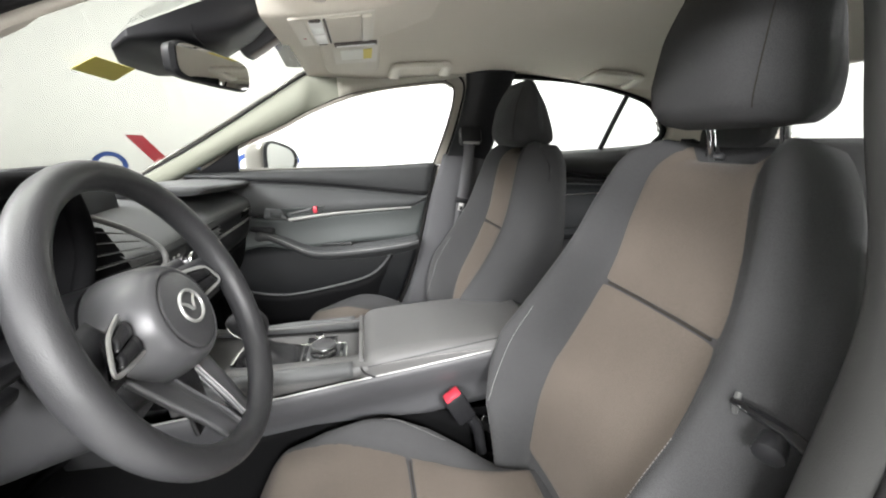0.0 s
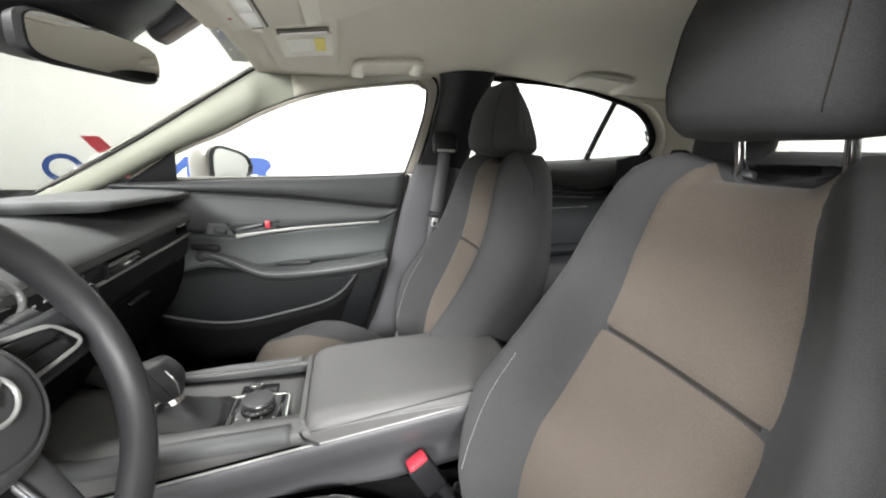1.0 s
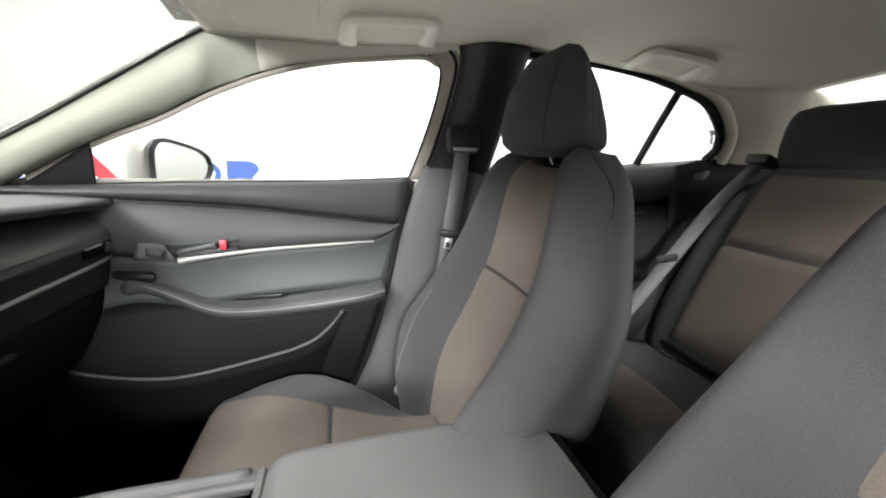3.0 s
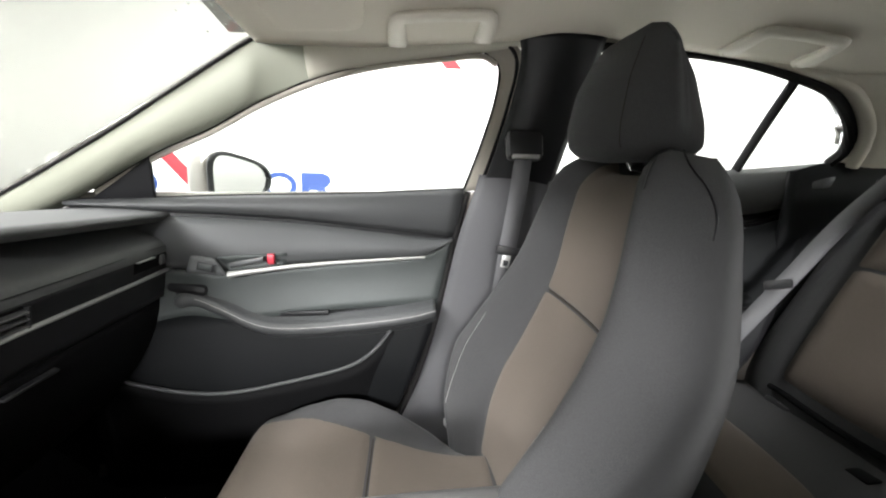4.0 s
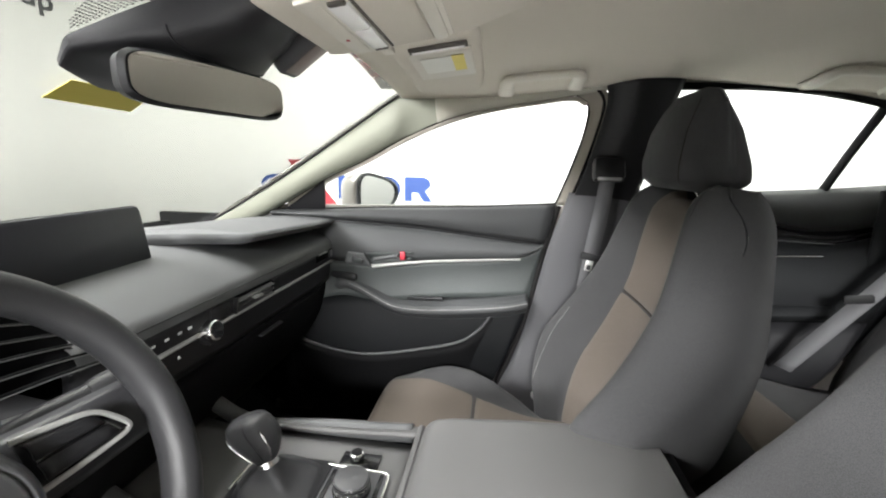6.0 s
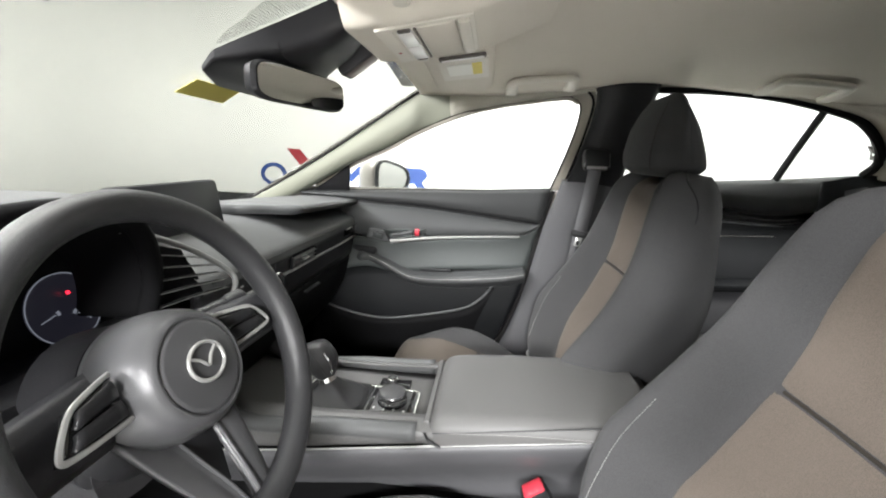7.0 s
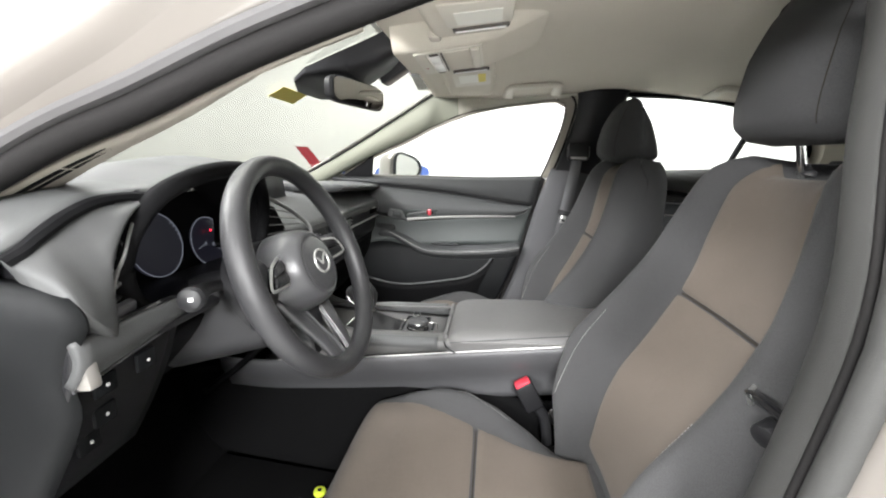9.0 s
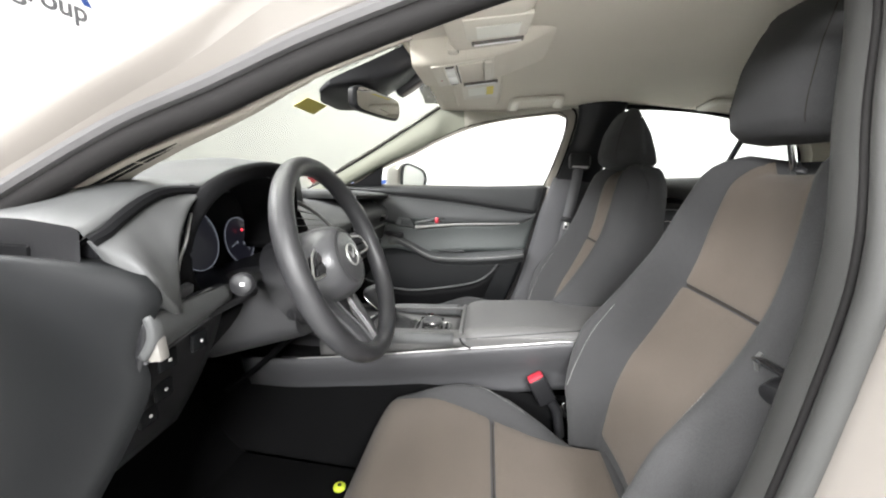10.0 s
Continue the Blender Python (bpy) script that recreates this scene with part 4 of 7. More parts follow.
# ---- rear bench ----
def rear_bench():
    seat = thing("rear_bench", "rear bench with brown mesh inserts and grey cloth sides", "car seat", at=(0, -0.85, 0.30))
    t = radians(25)

    def bk(u, v):
        s = -0.05 + 0.68 * u
        x = 0.64 * (2 * v - 1)
        ax = abs(x)
        bulge = 0.03 * math.exp(-((ax - 0.34) / 0.2) ** 2) - 0.018 * sm(0.55, 0.64, ax)
        return Vector((x, -0.14 - s * math.sin(t) + (0.05 * (1 - (2 * u - 1) ** 4) + bulge), 0.26 + s * math.cos(t) - 0.10 * sm(0.48, 0.64, ax) * u))
    part("backrest", grid(bk, 24, 60), CLOTH, seat, "dark grey cloth back", solid=0.10, offset=-1, flat=0)
    for cx in (-0.36, 0.36):
        for s0, s1 in ((0.05, 0.358), (0.358, 0.572)):
            def pn(u, v, cx=cx, s0=s0, s1=s1):
                q = s0 + (s1 - s0) * u
                a, b = 2 * v - 1, 2 * u - 1
                x = cx + (0.168 - 0.03 * q) * a
                p = bk((q + 0.05) / 0.68, (x / 0.64 + 1) / 2)
                return p + Vector((0, 0.9, 0.42)) * (0.013 * ((1 - abs(a) ** 10) * (1 - abs(b) ** 12)) ** 0.5 - 0.003)
            part("back_panel", grid(pn, 18, 24), MESHCLOTH, seat, "brown mesh cloth insert", flat=0)
        hb = bk(0.93, (cx * 1.06 / 0.64 + 1) / 2)

        def hd(u, v, hb=hb):
            tt = 2 * u - 1
            r = (1 - abs(tt) ** 3) ** (1 / 3)
            ang = 6.28318 * v
            c, sn = math.cos(ang), math.sin(ang)
            return hb + Vector((0.138 * (0.6 + 0.4 * r) * math.copysign(abs(c) ** 0.6, c), -0.035 - 0.03 * u + 0.045 * r * math.copysign(abs(sn) ** 0.7, sn), 0.085 + 0.085 * tt))
        part("headrest", grid(hd, 16, 32, closed=True, caps=True), CLOTH, seat, "dark grey cloth head restraint", flat=0)

    def cu(u, v):
        y = -0.16 + 0.52 * u
        x = 0.64 * (2 * v - 1)
        ax = abs(x)
        z = 0.235 + 0.055 * sm(0.0, 0.8, u) + 0.02 * math.exp(-((ax - 0.34) / 0.2) ** 2) - 0.22 * max(0, (u - 0.88) / 0.12) ** 2
        return Vector((x, y, z))
    part("cushion", grid(cu, 26, 40), CLOTH, seat, "dark grey cloth cushion", solid=0.10, offset=-1, flat=0)
    for cx in (-0.36, 0.36):
        def cpn(u, v, cx=cx):
            a, b = 2 * v - 1, 2 * u - 1
            p = cu(0.575 + 0.295 * u, ((cx + 0.185 * a) / 0.64 + 1) / 2)
            return p + Vector((0, 0, 0.013 * ((1 - abs(a) ** 10) * (1 - abs(b) ** 12)) ** 0.5 - 0.003))
        part("cushion_panel", grid(cpn, 18, 24), MESHCLOTH, seat, "brown mesh cloth insert", flat=0)
        part("back_gap", tube([bk((0.030 + 0.05) / 0.68, ((cx + x * 0.02) / 0.64 + 1) / 2) + Vector((0, 0.004, -0.004)) for x in range(-9, 10)], 0.007, 8), MATTE, seat, "dark gap under the back")
    for x in (0.505, -0.505):
        c = cu((-0.112 + 0.16) / 0.52, (x / 0.64 + 1) / 2)
        part("anchor_cover", box(0.062, 0.044, 0.010, Matrix.Translation(c) @ pose(0, 0, 0.004, 8), 0.004), HUBPAD, seat, "grey plastic anchor cover")
        part("anchor_mark", cyl(0.008, 0.008, 0.004, Matrix.Translation(c) @ pose(-0.002, 0.003, 0.009, 8), 16), WHITEPRINT, seat, "small white round mark")
    for x in (0.262, -0.262):
        c = cu((-0.026 + 0.16) / 0.52, (x / 0.64 + 1) / 2)
        part("buckle_slot", box(0.036, 0.040, 0.006, Matrix.Translation(c) @ pose(0, 0, 0.001, 6, 0, 10), 0.003), MATTE, seat, "dark buckle slot")
    return seat


rear_bench()


# ---- dashboard ----
def dashboard():
    dash = thing("dashboard", "grey padded dashboard with a dark fascia and bright strip", "dashboard", at=(0, 0.5, 0.9))
    off = Vector((0, -0.5, -0.9))

    # upper pad, from the windscreen to its lip; the lip sweeps back towards the far door
    LIP = [(-0.72, 0.47), (-0.69, 0.455), (-0.62, 0.448), (-0.52, 0.444), (-0.46, 0.425), (-0.38, 0.415), (-0.30, 0.43), (-0.24, 0.455), (-0.18, 0.53), (-0.12, 0.62), (-0.05, 0.66), (0.17, 0.665), (0.205, 0.58), (0.24, 0.455), (0.40, 0.450), (0.60, 0.445), (0.70, 0.44)]
    LIPZ = [(-0.72, 0.968), (-0.694, 0.984), (-0.646, 1.012), (-0.615, 1.026), (-0.52, 1.028), (-0.46, 1.056), (-0.385, 1.064), (-0.30, 1.054), (-0.24, 1.026), (-0.17, 1.0), (0.0, 0.985), (0.24, 0.985), (0.5, 0.972), (0.70, 0.962)]

    def upper(u, v):
        x = -0.70 + 1.40 * v
        ly, lz = lerp(LIP, x), lerp(LIPZ, x)
        far = 1.0 - 0.20 * (abs(x) / 0.7) ** 2.5
        if u < 0.7:
            t = u / 0.7
            y = far + (ly + 0.012 - far) * t
            z = 0.945 + (lz - 0.945) * sm(0, 0.9, t) + 0.012 * math.sin(3.14159 * t)
        else:
            t = (u - 0.7) / 0.3
            a = t * 3.14159 * 0.75
            y = ly + 0.012 - 0.012 * math.sin(a) + 0.05 * max(0, t - 0.55)
            z = lz - 0.014 * (1 - math.cos(a))
        return Vector((x, y, z)) + off
    part("upper_pad", grid(upper, 36, 120), SOFTPAD, dash, "dark grey soft upper pad", flat=0)

    # lower pad, a leather-like roll
    def low(u, v):
        x = -0.155 + 0.835 * v
        zr = 0.898
        if u < 0.75:
            t = u / 0.75
            y = 0.70 + (0.452 - 0.70) * t
            z = 0.965 + (zr + 0.010 - 0.965) * t ** 2.2
        else:
            t = (u - 0.75) / 0.25
            a = t * 1.6
            y = 0.452 - 0.012 * math.sin(a)
            z = zr + 0.010 - 0.014 * (1 - math.cos(a)) - 0.012 * t
        return Vector((x, y + 0.006 * sm(0.5, 0.64, x), z)) + off
    pad = part("lower_pad", grid(low, 28, 50), SOFTPAD, dash, "grey soft lower pad with a seam", flat=0)
    line = [Vector((x, 0.4415 + 0.006 * sm(0.5, 0.64, x), 0.895)) + off for x in (-0.13, 0.1, 0.35, 0.67)]
    part("seam", tube(line, 0.0015, 6, 40), BLACK, pad)

    # dark fascia below the roll, with the bright strip, knobs, buttons and vent
    def fas(u, v):
        x = -0.155 + 0.845 * v
        return Vector((x, 0.443 + 0.014 * u + 0.006 * sm(0.5, 0.66, x), 0.886 - 0.106 * u)) + off
    fascia = part("fascia", grid(fas, 8, 30), BLACK, dash, "black hard fascia", solid=0.02, offset=-1)

    def fp(x, dz, out=0.0):
        return Vector((x, 0.443 + 0.014 * dz / 0.106 + 0.006 * sm(0.5, 0.66, x) - out, 0.886 - dz)) + off
    part("bright_strip", tube([fp(x, 0.046, 0.001) for x in (-0.13, 0.1, 0.3, 0.5, 0.685)], 0.0042, 8, 40), SILVER, fascia, "satin chrome strip")
    for x in (-0.100, 0.075):
        m = Matrix.Translation(fp(x, 0.046, 0.009)) @ pose(0, 0, 0, 80)
        k = part("knob", cyl(0.020, 0.0185, 0.018, m, 36, 0.003), CHROME, fascia, "knurled chrome climate knob")
        part("knob_face", cyl(0.015, 0.015, 0.004, m @ pose(0, 0, 0.0085), 28, 0.001), PIANO, k, "gloss black knob face")
        part("knob_ring", cyl(0.026, 0.025, 0.006, m @ pose(0, 0, -0.008), 32, 0.002), BLACK, k)
    for x in (-0.071, -0.044, -0.018, 0.008, 0.030):
        part("button_mark", box(0.007, 0.002, 0.004, Matrix.Translation(fp(x, 0.024, 0.001)) @ pose(0, 0, 0, 20)), WHITEPRINT, fascia, "small white button mark", smooth=False)
    for x, c in ((-0.062, WHITEPRINT), (-0.024, REDPRINT), (0.007, WHITEPRINT)):
        part("button_mark", cyl(0.0045, 0.0015, 0.002, Matrix.Translation(fp(x, 0.066, 0.002)) @ pose(0, 0, 0, 70), 3), c, fascia, "small triangular button mark", smooth=False)
    vm = Matrix.Translation(fp(0.208, 0.024, 0.0)) @ pose(0, 0, 0, 8)
    vent = part("vent", box(0.128, 0.006, 0.031, vm, 0.002), MATTE, fascia, "black slatted air vent")
    for k in (-1, 1):
        part("vent_side", box(0.004, 0.014, 0.032, vm @ pose(k * 0.065, -0.003, 0), 0.0015), GREYPLASTIC, vent)
    for k in range(3):
        part("slat", box(0.126, 0.014, 0.0022, vm @ pose(0, -0.005, 0.010 - 0.010 * k, 18), 0.001), HUBPAD, vent)
    part("slat_tab", box(0.030, 0.012, 0.004, vm @ pose(0.0, -0.010, 0.001, 18), 0.0015), SILVER, vent, "bright vent tab")
    part("filler_panel", box(0.062, 0.004, 0.030, Matrix.Translation(fp(0.108, 0.024, 0.001)) @ pose(0, 0, 0, 8), 0.0015), GREYPLASTIC, fascia, "plain grey filler panel")
    part("side_vent_recess", box(0.105, 0.006, 0.024, Matrix.Translation(fp(0.557, 0.017, 0.0)) @ pose(0, 0, 0, 10), 0.002), MATTE, fascia, "black side air vent")
    part("side_vent_bar", box(0.055, 0.008, 0.0025, Matrix.Translation(fp(0.535, 0.006, 0.004)), 0.001), SILVER, fascia, "thin bright vent edge")
    part("side_vent_tab", box(0.018, 0.010, 0.020, Matrix.Translation(fp(0.592, 0.017, 0.004)), 0.002), HUBPAD, fascia)

    # glovebox and the dark underside
    def glove(u, v):
        x = -0.16 + 0.845 * v
        t = u
        y = 0.459 + 0.02 * math.sin(t * 3.14) * -1 + 0.22 * t ** 1.6 + 0.015 * sm(0.5, 0.66, x)
        z = 0.781 - 0.32 * t
        return Vector((x, y, z)) + off
    gb = part("glovebox", grid(glove, 20, 20), SHADEBLACK, dash, "black plastic glovebox lid", solid=0.015, offset=-1)
    part("glovebox_handle", box(0.088, 0.010, 0.004, Matrix.Translation(off) @ pose(0.271, 0.450, 0.762, 12), 0.0015), GREYPLASTIC, gb, "recessed grey handle")

    # tablet-like display
    m = Matrix.Translation(off) @ pose(-0.022, 0.592, 0.997, 82, 0, 3)
    disp = part("display", box(0.29, 0.108, 0.018, m, 0.010), SCREEN, dash, "black glossy display")
    part("display_back", box(0.20, 0.06, 0.05, m @ pose(0, -0.01, -0.03), 0.015), BLACK, disp)

    # cluster cowl: an arch swept forward from its rim
    rim = [(-0.552, 0.447, 0.858), (-0.578, 0.442, 0.888), (-0.590, 0.437, 0.922), (-0.586, 0.434, 0.955), (-0.566, 0.431, 0.987), (-0.525, 0.428, 1.020), (-0.459, 0.42, 1.043), (-0.385, 0.415, 1.050), (-0.31, 0.424, 1.040), (-0.265, 0.440, 1.012), (-0.240, 0.450, 0.972), (-0.232, 0.458, 0.925), (-0.240, 0.468, 0.875)]
    inner = cr(rim, 40)

    def cowl(u, v):
        p = inner[round(v * 39)]
        c = Vector((-0.372, 0.55, 0.915))
        q = Vector((c.x + (p.x - c.x) * (1 - 0.22 * u), p.y + (0.545 - p.y) * u, c.z + (p.z - c.z) * (1 - 0.22 * u)))
        return q + off
    part("cluster_cowl", grid(cowl, 12, 40), MATTE, dash, "black inside of the instrument cowl", solid=0.006)
    part("cowl_rim", tube([p + off for p in inner], 0.0135, 12), MATTE, dash, "soft grey rim of the instrument cowl")
    part("cluster_face", box(0.40, 0.01, 0.17, Matrix.Translation(off) @ pose(-0.372, 0.556, 0.915, -12), 0.004), MATTE, dash, "black instrument face")
    part("cluster_floor", box(0.40, 0.16, 0.012, Matrix.Translation(off) @ pose(-0.372, 0.49, 0.850, 6), 0.004), BLACK, dash)
    for x, z, r in ((-0.412, 0.917, 0.055), (-0.283, 0.899, 0.048)):
        m = Matrix.Translation(off) @ pose(x, 0.548, z, 78)
        dial = part("dial", cyl(r, r, 0.006, m, 48), DIALFACE, dash, "dark instrument dial")
        part("dial_ring", tube([m @ Vector((r * math.cos(a * 0.1309), r * math.sin(a * 0.1309), 0.004)) for a in range(48)], 0.0009, 6, closed=True, up=(0, 1, 0.2)), DIALMARK, dial, "thin bright dial ring")
        if r < 0.05:
            for th in (196, 318):
                arm = m @ Matrix.Rotation(radians(th), 4, "Z")
                part("dial_needle", box(0.020, 0.0014, 0.001, arm @ pose(0.026, 0, 0.005)), DIALMARK, dial, "pale needle", smooth=False)
                part("dial_mark", box(0.004, 0.006, 0.001, arm @ pose(0.012, 0, 0.005)), DIALMARK, dial, smooth=False)
        else:
            for k in range(5):
                part("dial_mark", box(0.005, 0.0016, 0.001, m @ Matrix.Rotation(radians(2 + 9 * k), 4, "Z") @ pose(r * 0.95, 0, 0.0042)), DIALMARK, dial, smooth=False)
    part("warning_lamp", cyl(0.0024, 0.0024, 0.002, Matrix.Translation(off) @ pose(-0.279, 0.542, 0.921, 78), 12), REDLAMP, dash, "small glowing red warning lamp")

    # driver-side vents: the winged one beside the cluster and the one at the car's edge
    wing = [(-0.271, 0.461, 1.009), (-0.205, 0.462, 0.985), (-0.165, 0.43, 0.955), (-0.135, 0.40, 0.915), (-0.150, 0.395, 0.885), (-0.19, 0.41, 0.870), (-0.235, 0.44, 0.866)]
    v1 = part("wing_vent", tube([Vector(p) + off for p in wing], 0.0045, 8, 40), SATINLIGHT, dash, "satin grey surround of the winged air vent")
    part("vent_core", grid(lambda u, v: (Vector((-0.222, 0.475, 0.985)).lerp(Vector((-0.235, 0.455, 0.872)), u)).lerp(Vector((-0.155, 0.445, 0.958)).lerp(Vector((-0.145, 0.415, 0.888)), u), v) + off + Vector((0, 0.028, 0)), 4, 4), MATTE, v1)
    for k in range(5):
        u = 0.10 + 0.19 * k
        a = Vector((-0.222, 0.462, 0.975)).lerp(Vector((-0.236, 0.45, 0.876)), u) + off
        b = Vector((-0.150, 0.430, 0.953)).lerp(Vector((-0.143, 0.405, 0.888)), u) + off
        part("slat", tube([a, (a + b) / 2 + Vector((0, 0.004, 0)), b], 0.0050, 8, 8, flat=0.22), SHADEBLACK, v1)
        # pale tube drawn as the highlight along the dark slat
        part("slat_edge", tube([a + Vector((0, -0.005, 0)), (a + b) / 2 + Vector((0, -0.001, 0)), b + Vector((0, -0.005, 0))], 0.0007, 6), SATINLIGHT, v1, "thin pale line drawn as the highlight on a slat")
    VENTL = [(0.880, -0.631), (0.900, -0.632), (0.926, -0.628), (0.948, -0.615), (0.966, -0.600), (0.990, -0.580)]
    VENTR = [(0.876, -0.566), (0.90, -0.578), (0.93, -0.586), (0.96, -0.578), (0.990, -0.566)]
    v2 = part("edge_vent", grid(lambda u, v: Vector((lerp(VENTL, 0.876 + 0.112 * u) * (1 - v) + lerp(VENTR, 0.876 + 0.112 * u) * v, 0.450 + 0.01 * v, 0.876 + 0.112 * u)) + off, 14, 6), MATTE, dash, "black outer air vent", solid=0.01, offset=-1)
    for k in range(5):
        z = 0.893 + 0.018 * k
        a, b = Vector((lerp(VENTL, z), 0.430, z)) + off, Vector((lerp(VENTR, z + 0.006), 0.448, z + 0.007)) + off
        part("slat", tube([a, (a + b) / 2, b], 0.0065, 8, 8, flat=0.2, up=(0, 0.35, 0.94)), GREYPLASTIC, v2, "dark air vent slat")
        # highlight on the slat's edge, modelled as a pale line
        part("slat_edge", tube([a + Vector((0.002, -0.0055, -0.001)), b + Vector((0, -0.0055, -0.001))], 0.0007, 6), SATINLIGHT, v2, "thin pale line drawn as the highlight on a slat")
        if k == 1:
            part("slat_tab", tube([a.lerp(b, 0.25) + Vector((0, -0.008, 0)), a.lerp(b, 0.85) + Vector((0, -0.008, 0))], 0.003, 8), SILVER, v2, "bright vent tab")
    part("vent_frame", tube([Vector((lerp(VENTL, z) + 0.001, 0.412 + 0.012 * sm(0.95, 0.99, z), z)) + off for z in (0.884, 0.90, 0.918, 0.936, 0.954, 0.972, 0.988)], 0.0020, 8, 30), SATINLIGHT, v2, "satin vent frame")
    part("vent_key", box(0.030, 0.012, 0.014, Matrix.Translation(off) @ pose(-0.612, 0.420, 0.888, 12, -8), 0.003), HUBPAD, v2, "grey thumb key")
    part("vent_sill", tube([Vector(p) + off for p in ((-0.632, 0.408, 0.880), (-0.600, 0.412, 0.877), (-0.560, 0.418, 0.878))], 0.0022, 8, 12), SATINLIGHT, v2, "satin lower sill")
    # left fascia: roll beside the cluster, end cap, switches
    def leftroll(u, v):
        a = cr([(-0.699, 0.458, 0.966), (-0.688, 0.450, 0.976), (-0.672, 0.446, 0.990), (-0.646, 0.446, 1.004), (-0.612, 0.447, 1.015), (-0.57, 0.447, 1.017), (-0.518, 0.446, 1.014)], 28)[round(v * 27)]
        b = cr([(-0.699, 0.440, 0.945), (-0.690, 0.396, 0.924), (-0.676, 0.386, 0.898), (-0.650, 0.392, 0.872), (-0.637, 0.402, 0.893), (-0.630, 0.408, 0.938), (-0.608, 0.414, 0.978), (-0.570, 0.428, 1.003), (-0.528, 0.440, 1.010)], 28)[round(v * 27)]
        return a.lerp(b, u) + Vector((0, -0.016 * math.sin(3.14 * u) * math.sin(3.14 * v) ** 0.5, 0)) + off
    edge_ = cr([(-0.699, 0.458, 0.966), (-0.688, 0.450, 0.976), (-0.672, 0.446, 0.990), (-0.646, 0.446, 1.004), (-0.612, 0.447, 1.015), (-0.57, 0.447, 1.017), (-0.518, 0.446, 1.014)], 40)
    # black tube stands in for the shadow line between upper pad and roll
    part("roll_shadow_gap", tube([p + off + Vector((0, -0.006, 0.000)) for p in edge_], 0.0075, 8), MATTE, dash, "black tube drawn as the shadow gap along the soft roll")
    part("left_roll", grid(leftroll, 14, 28), ROLLPAD, dash, "grey soft roll at the dashboard's end", solid=0.02, offset=-1, flat=0)

    def endcap(u, v):
        pts = cr([(0, 0.474, 0.944), (0, 0.410, 0.934), (0, 0.384, 0.905), (0, 0.398, 0.872), (0, 0.410, 0.83), (0, 0.408, 0.79), (0, 0.447, 0.71), (0, 0.50, 0.62), (0, 0.56, 0.52), (0, 0.60, 0.40)], 30)
        p = pts[round(v * 29)]
        y = p.y + (0.86 - p.y) * u
        return Vector((-0.700 - 0.022 * math.sin(3.14159 * min(1, u * 1.4)) + 0.012 * (1 - sm(0, 0.08, u)), y, p.z + 0.02 * u)) + off
    # the open door's shade on this panel is put into its dark colour
    part("end_cap", grid(endcap, 22, 30), DARKPAD, dash, "dark grey end panel of the dashboard", solid=0.006, flat=0)
    part("end_latch", box(0.016, 0.022, 0.042, Matrix.Translation(off) @ pose(-0.683, 0.403, 0.846, -8), 0.004), CLIPMETAL, dash, "satin metal corner clip")

    def leftlow(u, v):
        x = -0.695 + 0.17 * v
        return Vector((x, 0.398 + 0.10 * u ** 1.5 + 0.02 * v, 0.885 - 0.24 * u - 0.01 * v)) + off
    part("lower_roll", grid(lambda u, v: leftlow(0.0 + (0.24 - 0.10 * v) * u, v * 1.02) + Vector((0, -0.008 * math.sin(3.14159 * u) - 0.003, 0)), 12, 12), ROLLPAD, dash, "grey panel under the outer vent", solid=0.010, offset=-1, flat=0)
    part("panel_edge", tube([leftlow(0.245 - 0.10 * v, v * 1.02) + Vector((0, -0.004, 0)) for v in (0, 0.25, 0.5, 0.75, 1.0)], 0.0020, 8, 20), HUBPAD, dash, "grey edge of the switch panel")
    ll = part("switch_panel", grid(leftlow, 14, 10), BLACK, dash, "dark grey switch panel under the dashboard", solid=0.01, offset=-1)
    for x, z in ((-0.652, 0.811), (-0.640, 0.762), (-0.595, 0.813), (-0.650, 0.728)):
        u = (0.885 - z) / 0.24
        part("button_mark", box(0.004, 0.002, 0.004, Matrix.Translation(Vector((x, 0.394 + 0.10 * u ** 1.5, z)) + off), 0.0008), WHITEPRINT, ll, "small white button mark", smooth=False)
        part("button", box(0.03, 0.006, 0.026, Matrix.Translation(Vector((x, 0.3985 + 0.10 * u ** 1.5, z)) + off), 0.003), LOWDOOR, ll)

    def knee(u, v):
        x = -0.69 + 0.55 * v
        return Vector((x, 0.42 + 0.03 * v + 0.30 * u ** 1.3, 0.82 - 0.28 * u - 0.05 * math.sin(3.14 * v) * 0)) + off
    part("knee_panel", grid(knee, 14, 14), MATTE, dash, "black panel over the pedals", solid=0.01, offset=-1)
    top = [upper(k / 20 * 0.98, 0.0) + Vector((-0.003, 0, 0.002)) for k in range(21)]
    part("side_skirt", grid(lambda u, v: top[round(u * 20)] + Vector((-0.004 * v, 0, -0.055 * v)), 21, 4), BLACK, dash, "black skirt beside the upper pad")
    part("corner_trim", box(0.050, 0.13, 0.085, Matrix.Translation(off) @ pose(-0.672, 0.520, 0.930, 0, 0, 6), 0.008), PIANO, dash, "gloss black corner trim")
    # body under the pads, closing the gaps
    part("core", box(1.36, 0.28, 0.13, Matrix.Translation(off) @ pose(0, 0.80, 0.87), 0.02), BLACK, dash)
    return dash


dashboard()


